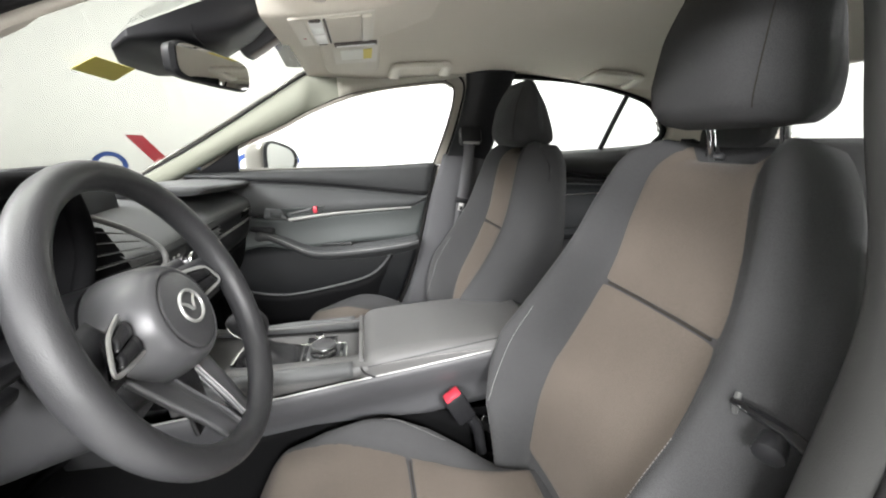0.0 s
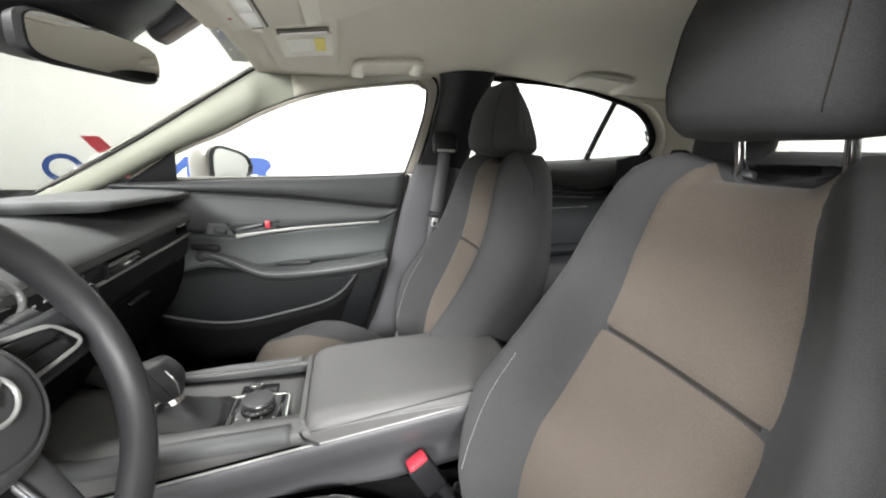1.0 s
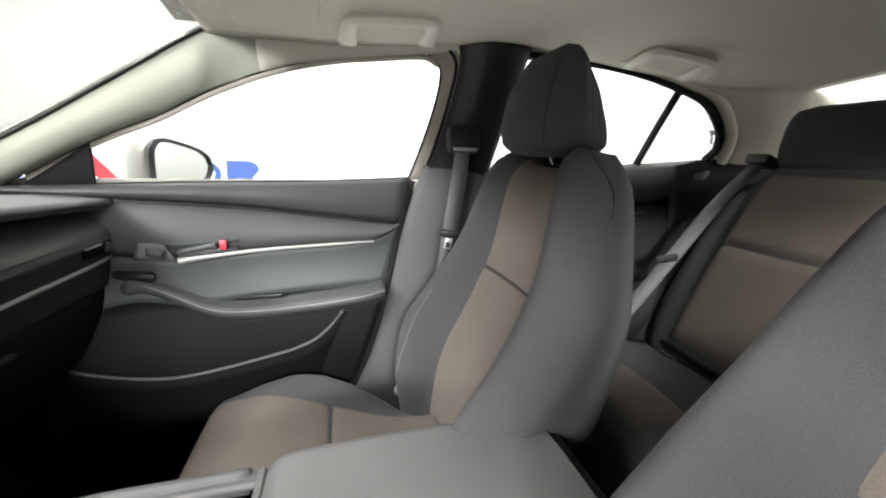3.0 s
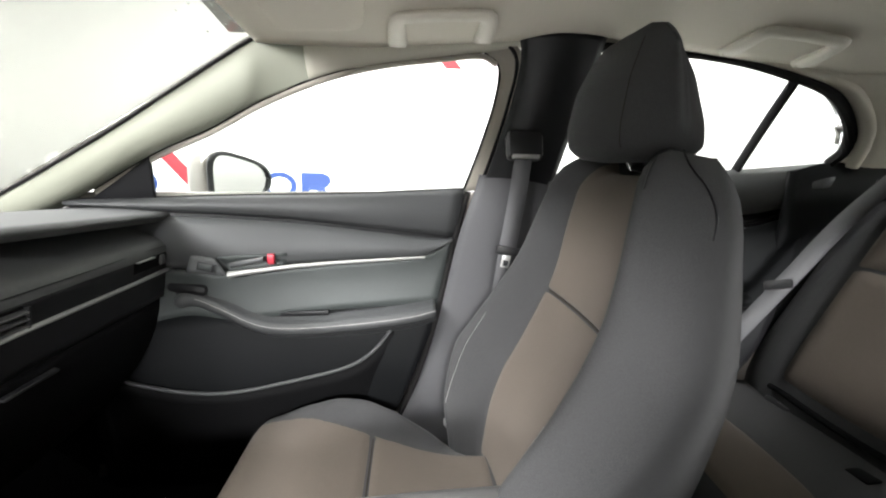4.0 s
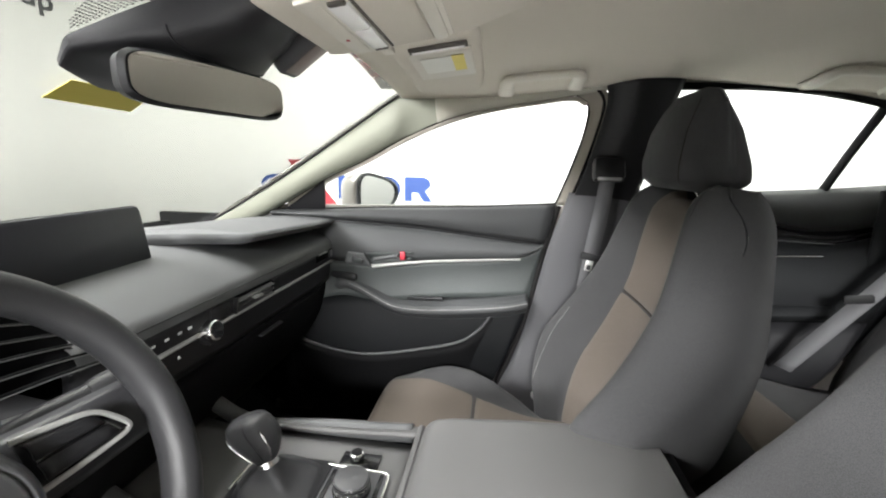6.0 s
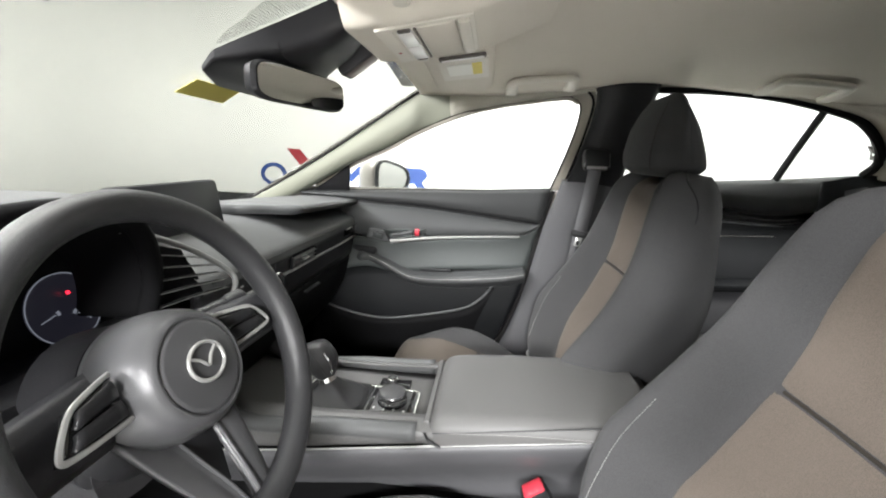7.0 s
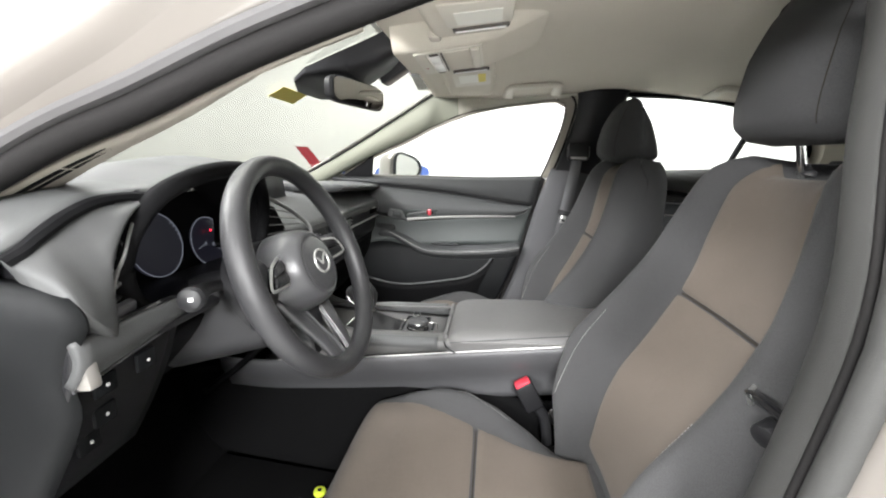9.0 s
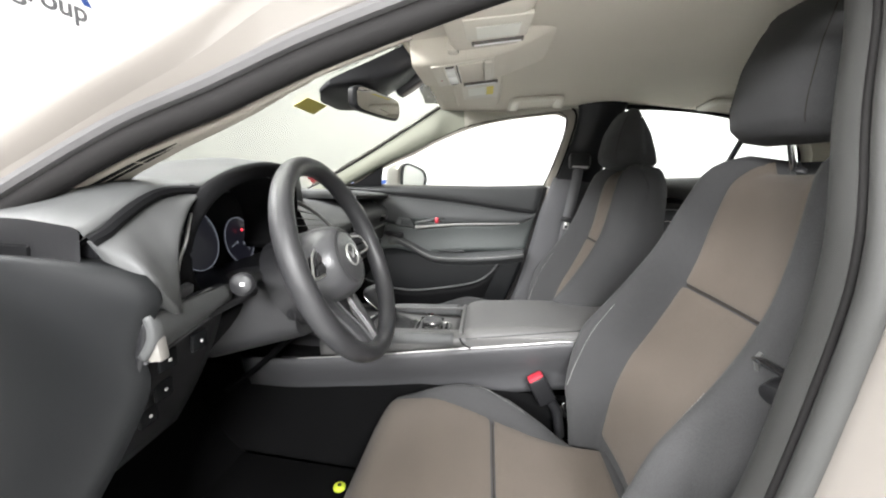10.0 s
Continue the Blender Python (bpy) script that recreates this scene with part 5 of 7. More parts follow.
# ---- steering wheel and column ----
def steering():
    wheel = thing("steering_wheel", "dark leather three-spoke steering wheel with a round emblem", "steering wheel", at=(-0.385, 0.292, 0.892))
    # local: x right, y up along the wheel, z towards the driver
    wheel.rotation_euler = (radians(66), 0, 0)
    R = 0.1765

    def rim(u, v):
        a = 6.28318 * u
        b = 6.28318 * v
        grip = 1 + 0.06 * math.cos(2 * a)
        r = R + 0.0168 * math.cos(b)
        return Vector((r * math.cos(a), r * math.sin(a), 0.012 + 0.0185 * grip * math.sin(b)))
    bm = bmesh.new()
    n, k = 96, 18
    rows = [[bm.verts.new(rim(i / n, j / k)) for j in range(k)] for i in range(n)]
    for i in range(n):
        for j in range(k):
            bm.faces.new((rows[i][j], rows[(i + 1) % n][j], rows[(i + 1) % n][(j + 1) % k], rows[i][(j + 1) % k]))
    part("rim", bm, LEATHER, wheel, "dark grey leather rim", flat=0)

    def hub(u, v):
        a = 6.28318 * v
        if u < 0.4:
            k = u / 0.4
            r, z = 0.0495 * k ** 0.9, 0.029 - 0.003 * k ** 2
        elif u < 0.46:
            k = (u - 0.4) / 0.06
            r, z = 0.0495 + 0.002 * k, 0.026 - 0.0035 * math.sin(3.14159 * k)
        elif u < 0.9:
            k = (u - 0.46) / 0.44
            r, z = 0.0515 + 0.0215 * math.sin(k * 1.5708) ** 0.9, 0.026 - 0.062 * (1 - math.cos(k * 1.5708)) - 0.008 * k
        else:
            k = (u - 0.9) / 0.1
            r, z = 0.073 - 0.012 * k, -0.044 - 0.004 * k
        return Vector((r * math.cos(a), r * 0.98 * math.sin(a) - 0.002, z))
    pad = part("airbag_pad", grid(hub, 40, 48, closed=True), HUBPAD, wheel, "dark grey airbag cover", flat=0)
    part("hub_base", tube([(0, -0.004, -0.046), (0, -0.006, -0.075), (0, -0.008, -0.10)], lambda k: 0.072 + 0.012 * k, 32, 6, up=(1, 0, 0)), BLACK, wheel, "black hub base", flat=50)
    em = part("emblem", tube([Vector((0.0235 * math.cos(a * 0.1963), 0.0195 * math.sin(a * 0.1963), 0.031)) for a in range(32)], 0.0021, 8, closed=True), SILVER, pad, "oval chrome emblem")
    part("emblem_bar", tube([(-0.018, 0.010, 0.031), (-0.008, 0.004, 0.031), (0, -0.005, 0.031), (0.008, 0.004, 0.031), (0.018, 0.010, 0.031)], 0.0018, 6, 16), SILVER, em)
    # side spokes: a slanted satin frame round two slim rocker switches
    for s in (1, -1):
        sp = part("side_spoke", grid(lambda u, v, s=s: Vector((s * (0.055 + 0.12 * u), (0.034 - 0.008 * u) * (2 * v - 1) + 0.004, -0.030 + 0.034 * u - 0.012 * abs(2 * v - 1) ** 3)), 10, 9), GREYPLASTIC, wheel, "dark grey side spoke", solid=0.010, offset=0)

        def sw(a, b, lift=0.0, s=s):
            """A place on the switch field: a outwards, b upwards."""
            inn = Vector((0.070, -0.011 + 0.044 * b, -0.004))
            outer = Vector((0.139 - 0.020 * b, -0.007 + 0.031 * b, 0.010))
            p = inn.lerp(outer, a)
            return Vector((s * p.x, p.y, p.z + lift))
        field = part("switch_block", grid(lambda u, v: sw(u, v, 0.001), 6, 6), PIANO, sp, "gloss black switch field", solid=0.006, offset=0)
        loop = [sw(a, b, 0.004) for a, b in ((-0.05, 1.0), (0.3, 1.02), (0.75, 1.02), (0.93, 0.97), (1.02, 0.75), (1.04, 0.25), (0.97, 0.03), (0.75, -0.03), (0.3, -0.02), (-0.05, 0.0))]
        part("switch_frame", tube(loop, 0.0026, 8, 60, flat=0.7), SILVER, sp, "satin metal frame")
        for b0, b1 in ((0.12, 0.45), (0.55, 0.88)):
            part("switch", grid(lambda u, v, b0=b0, b1=b1: sw(0.06 + 0.80 * u, b0 + (b1 - b0) * v, 0.006 + 0.002 * math.sin(3.14159 * v)), 6, 6), BLACK, field, "black rocker switch", solid=0.004, offset=0)
            part("switch_edge", tube([sw(0.08 + 0.26 * k, b0 + 0.02, 0.0075) for k in range(4)], 0.0010, 6), SATINLIGHT, field, "thin bright edge")
            part("switch_mark", box(0.005, 0.0025, 0.001, Matrix.Translation(sw(0.62, (b0 + b1) / 2, 0.0085))), WHITEPRINT, field, "small pale mark", smooth=False)
    # lower forked spoke: two flat prongs with raised inner edges
    for s in (1, -1):
        line = cr([(0.047, -0.040, -0.028), (0.037, -0.090, -0.014), (0.028, -0.130, -0.002), (0.021, -0.170, 0.006)], 16)

        def prong(u, v, s=s, line=line):
            p = line[round(u * 15)]
            a = 2 * v - 1
            return Vector((s * (p.x + a * (0.023 - 0.008 * u)), p.y + 0.012 * a * (1 - u), p.z - 0.004 * a * a + 0.003 * math.exp(-((a + 0.75) / 0.16) ** 2)))
        part("lower_spoke", grid(prong, 16, 17), HUBPAD, wheel, "dark grey forked lower spoke", solid=0.012, offset=-1, flat=0)
        part("spoke_edge", tube([prong(k / 15, 0.08) + Vector((0, 0, 0.002)) for k in range(1, 15)], 0.0022, 8), HUBPAD, wheel, "satin spoke edge")
    part("spoke_web", box(0.05, 0.10, 0.006, pose(0, -0.10, -0.030, 12), 0.002), BLACK, wheel)
    # column shroud and stalks
    col = thing("steering_column", "black plastic column shroud with two stalks", "steering column", at=(-0.376, 0.36, 0.865))

    def shroud(u, v):
        a = 6.28318 * v
        w, h = 0.074 + 0.016 * u, 0.068 + 0.012 * u
        c, sn = math.cos(a), math.sin(a)
        return Vector((w * math.copysign(abs(c) ** 0.7, c), -0.015 + 0.17 * u, -0.042 * u + h * math.copysign(abs(sn) ** 0.7, sn) - 0.048))
    part("shroud", grid(shroud, 10, 32, closed=True, caps=True), LEATHER, col, "dark grey column shroud")
    for s, lab in ((-1, "black stalk with a round white-marked tip"), (1, "black stalk")):
        st = part("stalk", tube([(s * 0.05, 0.05, 0.0), (s * 0.12, 0.035, 0.014), (s * 0.180, 0.008, 0.024)], lambda t: 0.0085 + 0.004 * t, 12, 16), BLACK, col, lab)
        part("stalk_tip", tube([(s * 0.174, 0.010, 0.023), (s * 0.184, 0.006, 0.0245), (s * 0.199, -0.001, 0.027), (s * 0.202, -0.002, 0.0275)], lambda k: 0.0165 - 0.004 * (k > 0.98) - 0.003 * (k < 0.02), 20), BLACK, st, "ribbed round tip")
        part("tip_mark", box(0.002, 0.006, 0.0045, pose(s * 0.2030, -0.003, 0.0280, 0, 0, s * -25)), WHITEPRINT, st, "white mark", smooth=False)
    part("ignition_ring", cyl(0.020, 0.020, 0.012, pose(-0.062, -0.012, -0.055, 90, 0, -20), 24, 0.003), BLACK, col, "black ring")


steering()


# ---- centre console ----
def console():
    con = thing("centre_console", "grey centre console with a padded armrest lid", "centre console", at=(0.01, 0.1, 0.25))
    off = Vector((-0.01, -0.1, -0.25))

    def edge(y):
        return lerp([(-0.36, 0.690), (-0.20, 0.664), (0.02, 0.629), (0.30, 0.584), (0.55, 0.550)], y)

    for s in (1, -1):
        def sidef(u, v, s=s):
            y = 0.66 - 1.02 * u
            zt = edge(y)
            zb = zt - 0.15
            return Vector((0.01 + s * (0.128 - 0.045 * sm(0.95, 0.2, v)), y, zb + (zt - zb) * v)) + off
        part("side_panel", grid(sidef, 24, 10), SIDEPAD, con, "dark grey lower side panel", solid=0.008)
        part("tunnel_side", grid(lambda u, v, s=s: Vector((0.01 + s * (0.086 + 0.05 * (1 - v) ** 2), 0.80 - 1.16 * u, 0.245 + 0.25 * v)) + off, 24, 8), CARPET, con, "black carpeted tunnel side", solid=0.006)
        line = [Vector((0.01 + s * 0.131, y, edge(y) + 0.002)) + off for y in (0.50, 0.3, 0.1, -0.1, -0.30)]
        part("bright_line", tube(line, 0.0020, 8, 40), SILVER, con, "satin metal strip")

        def rail(u, v, s=s):
            y = 0.44 - 0.42 * u
            zt = 0.645 + 0.012 * sm(0.3, 0.0, y)
            a = v * 3.0
            x = 0.01 + s * (0.118 + 0.010 * math.sin(a * 1.0))
            z = zt - (zt - edge(y) - 0.003) * v
            return Vector((x - s * 0.030 * (1 - sm(0, 0.25, v)), y, z)) + off
        part("side_rail", grid(rail, 24, 12), LIDPAD, con, "grey soft console rail", solid=0.006)
    # deck with gear boot and controller
    def deck(u, v):
        y = 0.62 - 0.55 * u
        return Vector((0.01 + 0.10 * (2 * v - 1), y, 0.628 + 0.03 * sm(0.42, 0.62, y))) + off
    part("deck", grid(deck, 16, 8), LIDPAD, con, "grey console deck", solid=0.01, offset=-1)

    def plate(name, x0, x1, y0, y1, z0, z1, mat, parent, label="", bev=0.002):
        return part(name, box(x1 - x0, y1 - y0, z1 - z0, Matrix.Translation(off) @ pose((x0 + x1) / 2, (y0 + y1) / 2, (z0 + z1) / 2), bev), mat, parent, label)

    tray = plate("controller_tray", -0.058, 0.030, 0.108, 0.206, 0.626, 0.633, HUBPAD, con, "grey tray of the rotary controller")
    rimline = [(0.034, 0.214), (0.032, 0.190), (0.030, 0.135), (0.029, 0.118), (0.020, 0.108), (-0.020, 0.107), (-0.052, 0.107), (-0.060, 0.114), (-0.061, 0.135), (-0.062, 0.190), (-0.066, 0.240), (-0.074, 0.300), (-0.077, 0.330)]
    part("bright_rim", tube([Vector((x, y, 0.633)) + off for x, y in rimline], 0.0026, 8, 90, flat=0.8), CHROME, tray, "bright metal rim")
    for y0, y1 in ((0.114, 0.122), (0.194, 0.202)):
        plate("dark_slot", -0.052, 0.024, y0, y1, 0.632, 0.6345, PIANO, tray, "gloss black slot", 0.001)
    plate("small_plate", 0.036, 0.070, 0.132, 0.200, 0.626, 0.6335, PIANO, tray, "gloss black knob plate")
    m = Matrix.Translation(off) @ pose(-0.014, 0.157, 0.643)
    kn = part("rotary_knob", cyl(0.0285, 0.0275, 0.021, m, 48, 0.002), CHROME, tray, "rotary knob with a bright metal side")
    part("knob_top", cyl(0.0275, 0.0262, 0.004, m @ pose(0, 0, 0.0115), 40, 0.001), HUBPAD, kn, "grey knob top")
    part("knob_foot", cyl(0.0300, 0.0300, 0.005, m @ pose(0, 0, -0.008), 40, 0.001), PIANO, kn)
    part("knob_waist", cyl(0.0288, 0.0288, 0.0035, m @ pose(0, 0, 0.0065), 40, 0.0008), BLACK, kn)
    for k in range(4):
        part("key_mark", box(0.005, 0.004, 0.002, Matrix.Translation(off) @ pose(-0.046 + 0.004 * (k % 2), 0.128 + 0.020 * k, 0.634)), WHITEPRINT, tray, "small white key mark", smooth=False)
    m = Matrix.Translation(off) @ pose(0.053, 0.172, 0.640)
    k2 = part("small_knob", cyl(0.0125, 0.0118, 0.013, m, 28, 0.002), STEEL, tray, "small bright volume knob")
    part("small_knob_top", cyl(0.009, 0.009, 0.003, m @ pose(0, 0, 0.0065), 24), PIANO, k2)
    gate = plate("gear_plate", -0.074, 0.044, 0.208, 0.345, 0.624, 0.6315, BLACK, con, "black gear surround")
    part("bright_front", tube([Vector(p) + off for p in ((-0.046, 0.344, 0.634), (-0.010, 0.342, 0.636), (0.034, 0.338, 0.636))], 0.0035, 8), CHROME, gate, "bright metal front edge")
    part("mark_strip", grid(lambda u, v: Vector((-0.068 - 0.010 * u - 0.021 * v, 0.205 + 0.130 * u, 0.6345 - 0.0035 * v)) + off, 8, 3), SATINLIGHT, gate, "satin metal gear mark strip", solid=0.003, offset=-1)
    part("mark_window", grid(lambda u, v: Vector((-0.0735 - 0.006 * u - 0.012 * v, 0.255 + 0.075 * u, 0.6348 - 0.002 * v)) + off, 6, 2), PIANO, gate, "gloss black mark window", solid=0.002)
    plate("strip_key", -0.088, -0.074, 0.178, 0.192, 0.630, 0.6345, BLACK, gate, "", 0.001)
    plate("strip_key", -0.087, -0.075, 0.220, 0.242, 0.630, 0.6350, BLACK, gate, "", 0.001)
    for k in range(4):
        part("gear_mark", box(0.004, 0.005, 0.0015, Matrix.Translation(off) @ pose(-0.084, 0.266 + 0.016 * k, 0.6354)), WHITEPRINT, gate, "small white gear mark", smooth=False)

    # leather boot, wide at the plate and gathered under the collar
    def boot(u, v):
        a = 6.28318 * v
        c, sn = math.cos(a), math.sin(a)
        k = (1 - u) ** 1.3
        fold = 1 + (0.10 * math.sin(u * 9 + 1.6 * math.sin(2 * a)) + 0.05 * math.sin(5 * a + 4 * u)) * (1 - u) * sm(0, 0.15, u)
        rx, ry = (0.046 * k + 0.012) * fold, (0.052 * k + 0.013) * fold
        return Vector((-0.018 - 0.008 * u + rx * math.copysign(abs(c) ** 0.6, c), 0.274 + 0.012 * u + ry * math.copysign(abs(sn) ** 0.6, sn), 0.630 + 0.050 * u ** 0.8)) + off
    bt = part("gear_boot", grid(boot, 34, 44, closed=True, caps=True), LEATHER, con, "black leather gear boot")
    lean = Vector((0.08, 0.36, 0.93)).normalized()
    foot = Vector((-0.027, 0.286, 0.676)) + off
    part("knob_collar", tube([foot - lean * 0.003, foot + lean * 0.006], 0.0165, 28), CHROME, bt, "bright collar")

    def gk(u, v):
        a = 6.28318 * v
        t = 2 * u - 1
        r = (1 - abs(t) ** 3.6) ** (1 / 3.6) * (0.62 + 0.38 * sm(0.0, 0.62, u))
        c, sn = math.cos(a), math.sin(a)
        side = Vector((0, lean.z, -lean.y))
        return foot + lean * (0.041 + 0.039 * t) + Vector((0.027 * r * math.copysign(abs(c) ** 0.75, c), 0, 0)) + side * (0.037 * r * math.copysign(abs(sn) ** 0.75, sn) + 0.010 * sm(0.3, 0.9, u))
    gkn = part("gear_knob", grid(gk, 26, 36, closed=True), LEATHER, bt, "dark leather gear knob", flat=0)
    for v in (0.36, 0.64):
        part("knob_trim", tube([gk(0.12 + 0.62 * k / 12, v) + Vector((-0.0008, 0, 0)) for k in range(13)], 0.0016, 6), CHROME, gkn, "thin bright knob trim")
    part("knob_seam", tube([gk(0.1 + 0.86 * k / 14, 0.53) + Vector((-0.0004, 0, 0)) for k in range(15)], 0.0010, 6), BLACK, gkn, "sewn knob seam")
    # armrest lid
    LIDTOP = [(-0.33, 0.700), (-0.1, 0.691), (0.02, 0.681), (0.045, 0.676), (0.062, 0.668), (0.072, 0.652), (0.078, 0.634)]

    def lid(u, v):
        y = 0.078 - 0.40 * u
        a = 2 * v - 1
        c = abs(a)
        zt = lerp(LIDTOP, y)
        if c < 0.6:
            x, z = 0.106 * c / 0.6, zt - 0.002 * (c / 0.6) ** 2
        elif c < 0.85:
            q = (c - 0.6) / 0.25 * 1.5708
            x, z = 0.106 + 0.030 * math.sin(q), zt - 0.002 - 0.026 * (1 - math.cos(q))
        else:
            q = (c - 0.85) / 0.15
            x, z = 0.136, zt - 0.028 - max(0.0, zt - 0.028 - edge(y) - 0.004) * q
        x *= 1 - 0.09 * (1 - min(1.0, u / 0.10)) ** 2
        return Vector((0.012 + math.copysign(x, a), y, z)) + off
    part("armrest_lid", grid(lid, 40, 51), LIDPAD, con, "grey padded armrest lid with a stitched edge", flat=0)
    line = [Vector((0.012 - 0.1345, y, edge(y) + 0.028)) + off for y in (0.06, -0.08, -0.2, -0.32)]
    part("lid_seam", tube(line, 0.0012, 6, 30), BLACK, con)
    part("lid_front", box(0.232, 0.012, 0.05, Matrix.Translation(off) @ pose(0.012, 0.066, 0.638, -20), 0.005), LIDPAD, con)
    part("console_back", box(0.25, 0.03, 0.43, Matrix.Translation(off) @ pose(0.012, -0.335, 0.47), 0.01), GREYPLASTIC, con)
    # front arms rising to the dashboard
    for s in (1, -1):
        pts = [(0.01 + s * 0.118, y, z) for y, z in ((0.09, 0.640), (0.16, 0.636), (0.25, 0.632), (0.355, 0.622), (0.400, 0.622), (0.446, 0.634), (0.495, 0.662), (0.553, 0.702), (0.61, 0.745))]
        part("front_arm", tube([Vector(p) + off for p in pts], lambda k: 0.016 - 0.002 * k, 14, 40, flat=1.1), SOFTPAD, con, "grey curved console arm", flat=0)
    gap = [(0.012 - 0.139, 0.074, 0.655), (0.012 - 0.1395, 0.066, 0.640), (0.012 - 0.1395, 0.045, 0.628)]
    part("lid_gap", tube([Vector(p) + off for p in gap], 0.0022, 6, 16), BLACK, con, "dark gap before the lid")
    line = [Vector((0.012 - 0.1355, y, lerp(LIDTOP, y) - 0.024)) + off for y in (0.03, -0.08, -0.2, -0.30)]
    stitches(line, 130, con, r=0.0005)


console()


# ---- far front door ----
def door_face(y, z):
    """Inner face of the far door trims."""
    return lerp(SIDE, y) - 0.022 - 0.055 * sm(1.0, 0.55, z)


def strip_sheet(lo, hi, n=30, m=8, bulge=0.0, inset=0.0):
    """A sheet on the door between two lines given as (y, z)."""
    a, b = cr([(0, y, z) for y, z in lo], n), cr([(0, y, z) for y, z in hi], n)

    def fn(u, v):
        p = a[round(u * (n - 1))].lerp(b[round(u * (n - 1))], v)
        return Vector((door_face(p.y, p.z) - inset - bulge * math.sin(3.14159 * v), p.y, p.z))
    return grid(fn, n, m)


def front_door():
    door = thing("door_far_front", "closed front door with grey trims and a chrome strip", "car door", at=(0.70, 0.15, 0.4), kind="structure")
    off = Vector((-0.70, -0.15, -0.4))

    def put(name, bm, mat, label="", parent=None, **kw):
        bmesh.ops.translate(bm, verts=bm.verts, vec=off)
        return part(name, bm, mat, parent or door, label, **kw)
    crease = [(0.64, 0.978), (0.42, 0.966), (0.204, 0.952), (0.0, 0.930), (-0.19, 0.908)]
    belt = [(0.64, 0.986), (0.485, 0.992), (0.30, 1.0), (0.05, 1.008), (-0.215, 1.024)]
    crease2 = [(y, z - 0.012) for y, z in crease]
    strip_top = [(0.60, 0.862), (0.40, 0.838), (0.335, 0.832), (0.205, 0.846), (0.0, 0.857), (-0.118, 0.863), (-0.185, 0.905)]
    put("upper_trim", strip_sheet(crease, belt, 30, 8, 0.012, 0.0), DOORTOP, "dark grey soft upper trim", solid=0.006)
    put("crease", strip_sheet(crease2, crease, 30, 4, -0.006, 0.0), BLACK, "black groove", solid=0.006)
    put("middle_pad", strip_sheet(strip_top, [(0.62, 0.966), (0.42, 0.954), (0.204, 0.940), (0.0, 0.918), (-0.10, 0.906), (-0.15, 0.902), (-0.188, 0.899)], 30, 8, 0.014, 0.004), DOORPAD, "grey soft middle pad", solid=0.006)
    line = [(0.322, 0.828), (0.26, 0.836), (0.15, 0.847), (0.0, 0.856), (-0.118, 0.862)]
    bm = tube([(door_face(y, z) - 0.026, y, z) for y, z in line], lambda t: 0.0085 - 0.0055 * t ** 0.6, 8, 40)
    put("chrome_strip", bm, SILVER, "satin chrome strip")
    put("insert", strip_sheet([(0.56, 0.70), (0.42, 0.735), (0.30, 0.72), (0.10, 0.735), (-0.16, 0.745)], [(0.60, 0.858), (0.40, 0.834), (0.32, 0.828), (0.10, 0.846), (-0.118, 0.862), (-0.188, 0.902)], 30, 8, -0.006, 0.002), INSERT, "grey padded insert", solid=0.006)
    sw = put("switch_plate", strip_sheet([(0.405, 0.836), (0.322, 0.826)], [(0.395, 0.872), (0.350, 0.868)], 10, 5, 0.0, 0.026), DOORPAD, "grey switch plate", solid=0.006)
    put("lock_switch_frame", box(0.004, 0.036, 0.020, pose(door_face(0.41, 0.85) - 0.0300, 0.362, 0.850, 12), 0.002), BLACK, "black switch frame", sw)
    put("lock_switch", box(0.004, 0.028, 0.012, pose(door_face(0.41, 0.85) - 0.0320, 0.362, 0.850, 12), 0.0015), INSERT, "grey lock switch", sw)
    put("handle_recess", strip_sheet([(0.322, 0.836), (0.205, 0.848)], [(0.345, 0.866), (0.200, 0.872)], 10, 5, -0.010, 0.0215), INSERT, "shaded handle recess", solid=0.006)
    h = put("inner_handle", tube([(door_face(0.3, 0.85) - 0.026, y, z) for y, z in ((0.318, 0.848), (0.28, 0.856), (0.245, 0.864))], 0.0050, 10, 16, flat=1.2), DOORTOP, "dark grey inner door handle")
    put("lock_tab", box(0.010, 0.016, 0.024, pose(door_face(0.24, 0.864) - 0.027, 0.232, 0.862), 0.003), RED, "small red lock tab")
    # armrest: an S-shaped roll that widens into a shelf
    ridge = [(0.635, 0.445, 0.762), (0.628, 0.40, 0.768), (0.622, 0.34, 0.745), (0.618, 0.26, 0.708), (0.618, 0.18, 0.700), (0.620, 0.05, 0.708), (0.628, -0.08, 0.722), (0.645, -0.145, 0.732)]
    pts = cr(ridge, 40)

    def arm(u, v):
        p = pts[round(u * 39)]
        back = door_face(p.y, p.z) - p.x + 0.02
        rr = 0.016 + 0.008 * math.exp(-((u - 0.06) / 0.06) ** 2)
        if v < 0.4:
            t = v / 0.4
            return Vector((p.x + back * (1 - t), p.y, p.z + rr + 0.008 * sm(0.0, 0.6, 1 - t)))
        if v < 0.7:
            a = (v - 0.4) / 0.3 * 3.14159
            return Vector((p.x - rr * math.sin(a), p.y, p.z + rr * math.cos(a)))
        t = (v - 0.7) / 0.3
        return Vector((p.x + back * t, p.y, p.z - rr - 0.05 * t))
    ar = put("armrest", grid(arm, 40, 24, caps=True), DOORTOP, "dark grey stitched armrest", flat=0)
    put("armrest_seam", tube([p + Vector((-0.0145, 0, 0.006)) for p in pts], 0.0010, 6), STITCH, "pale stitched edge", ar)
    put("window_switch", box(0.05, 0.115, 0.012, pose(0.660, 0.165, 0.730, -2), 0.004), BLACK, "black window switch base", ar)
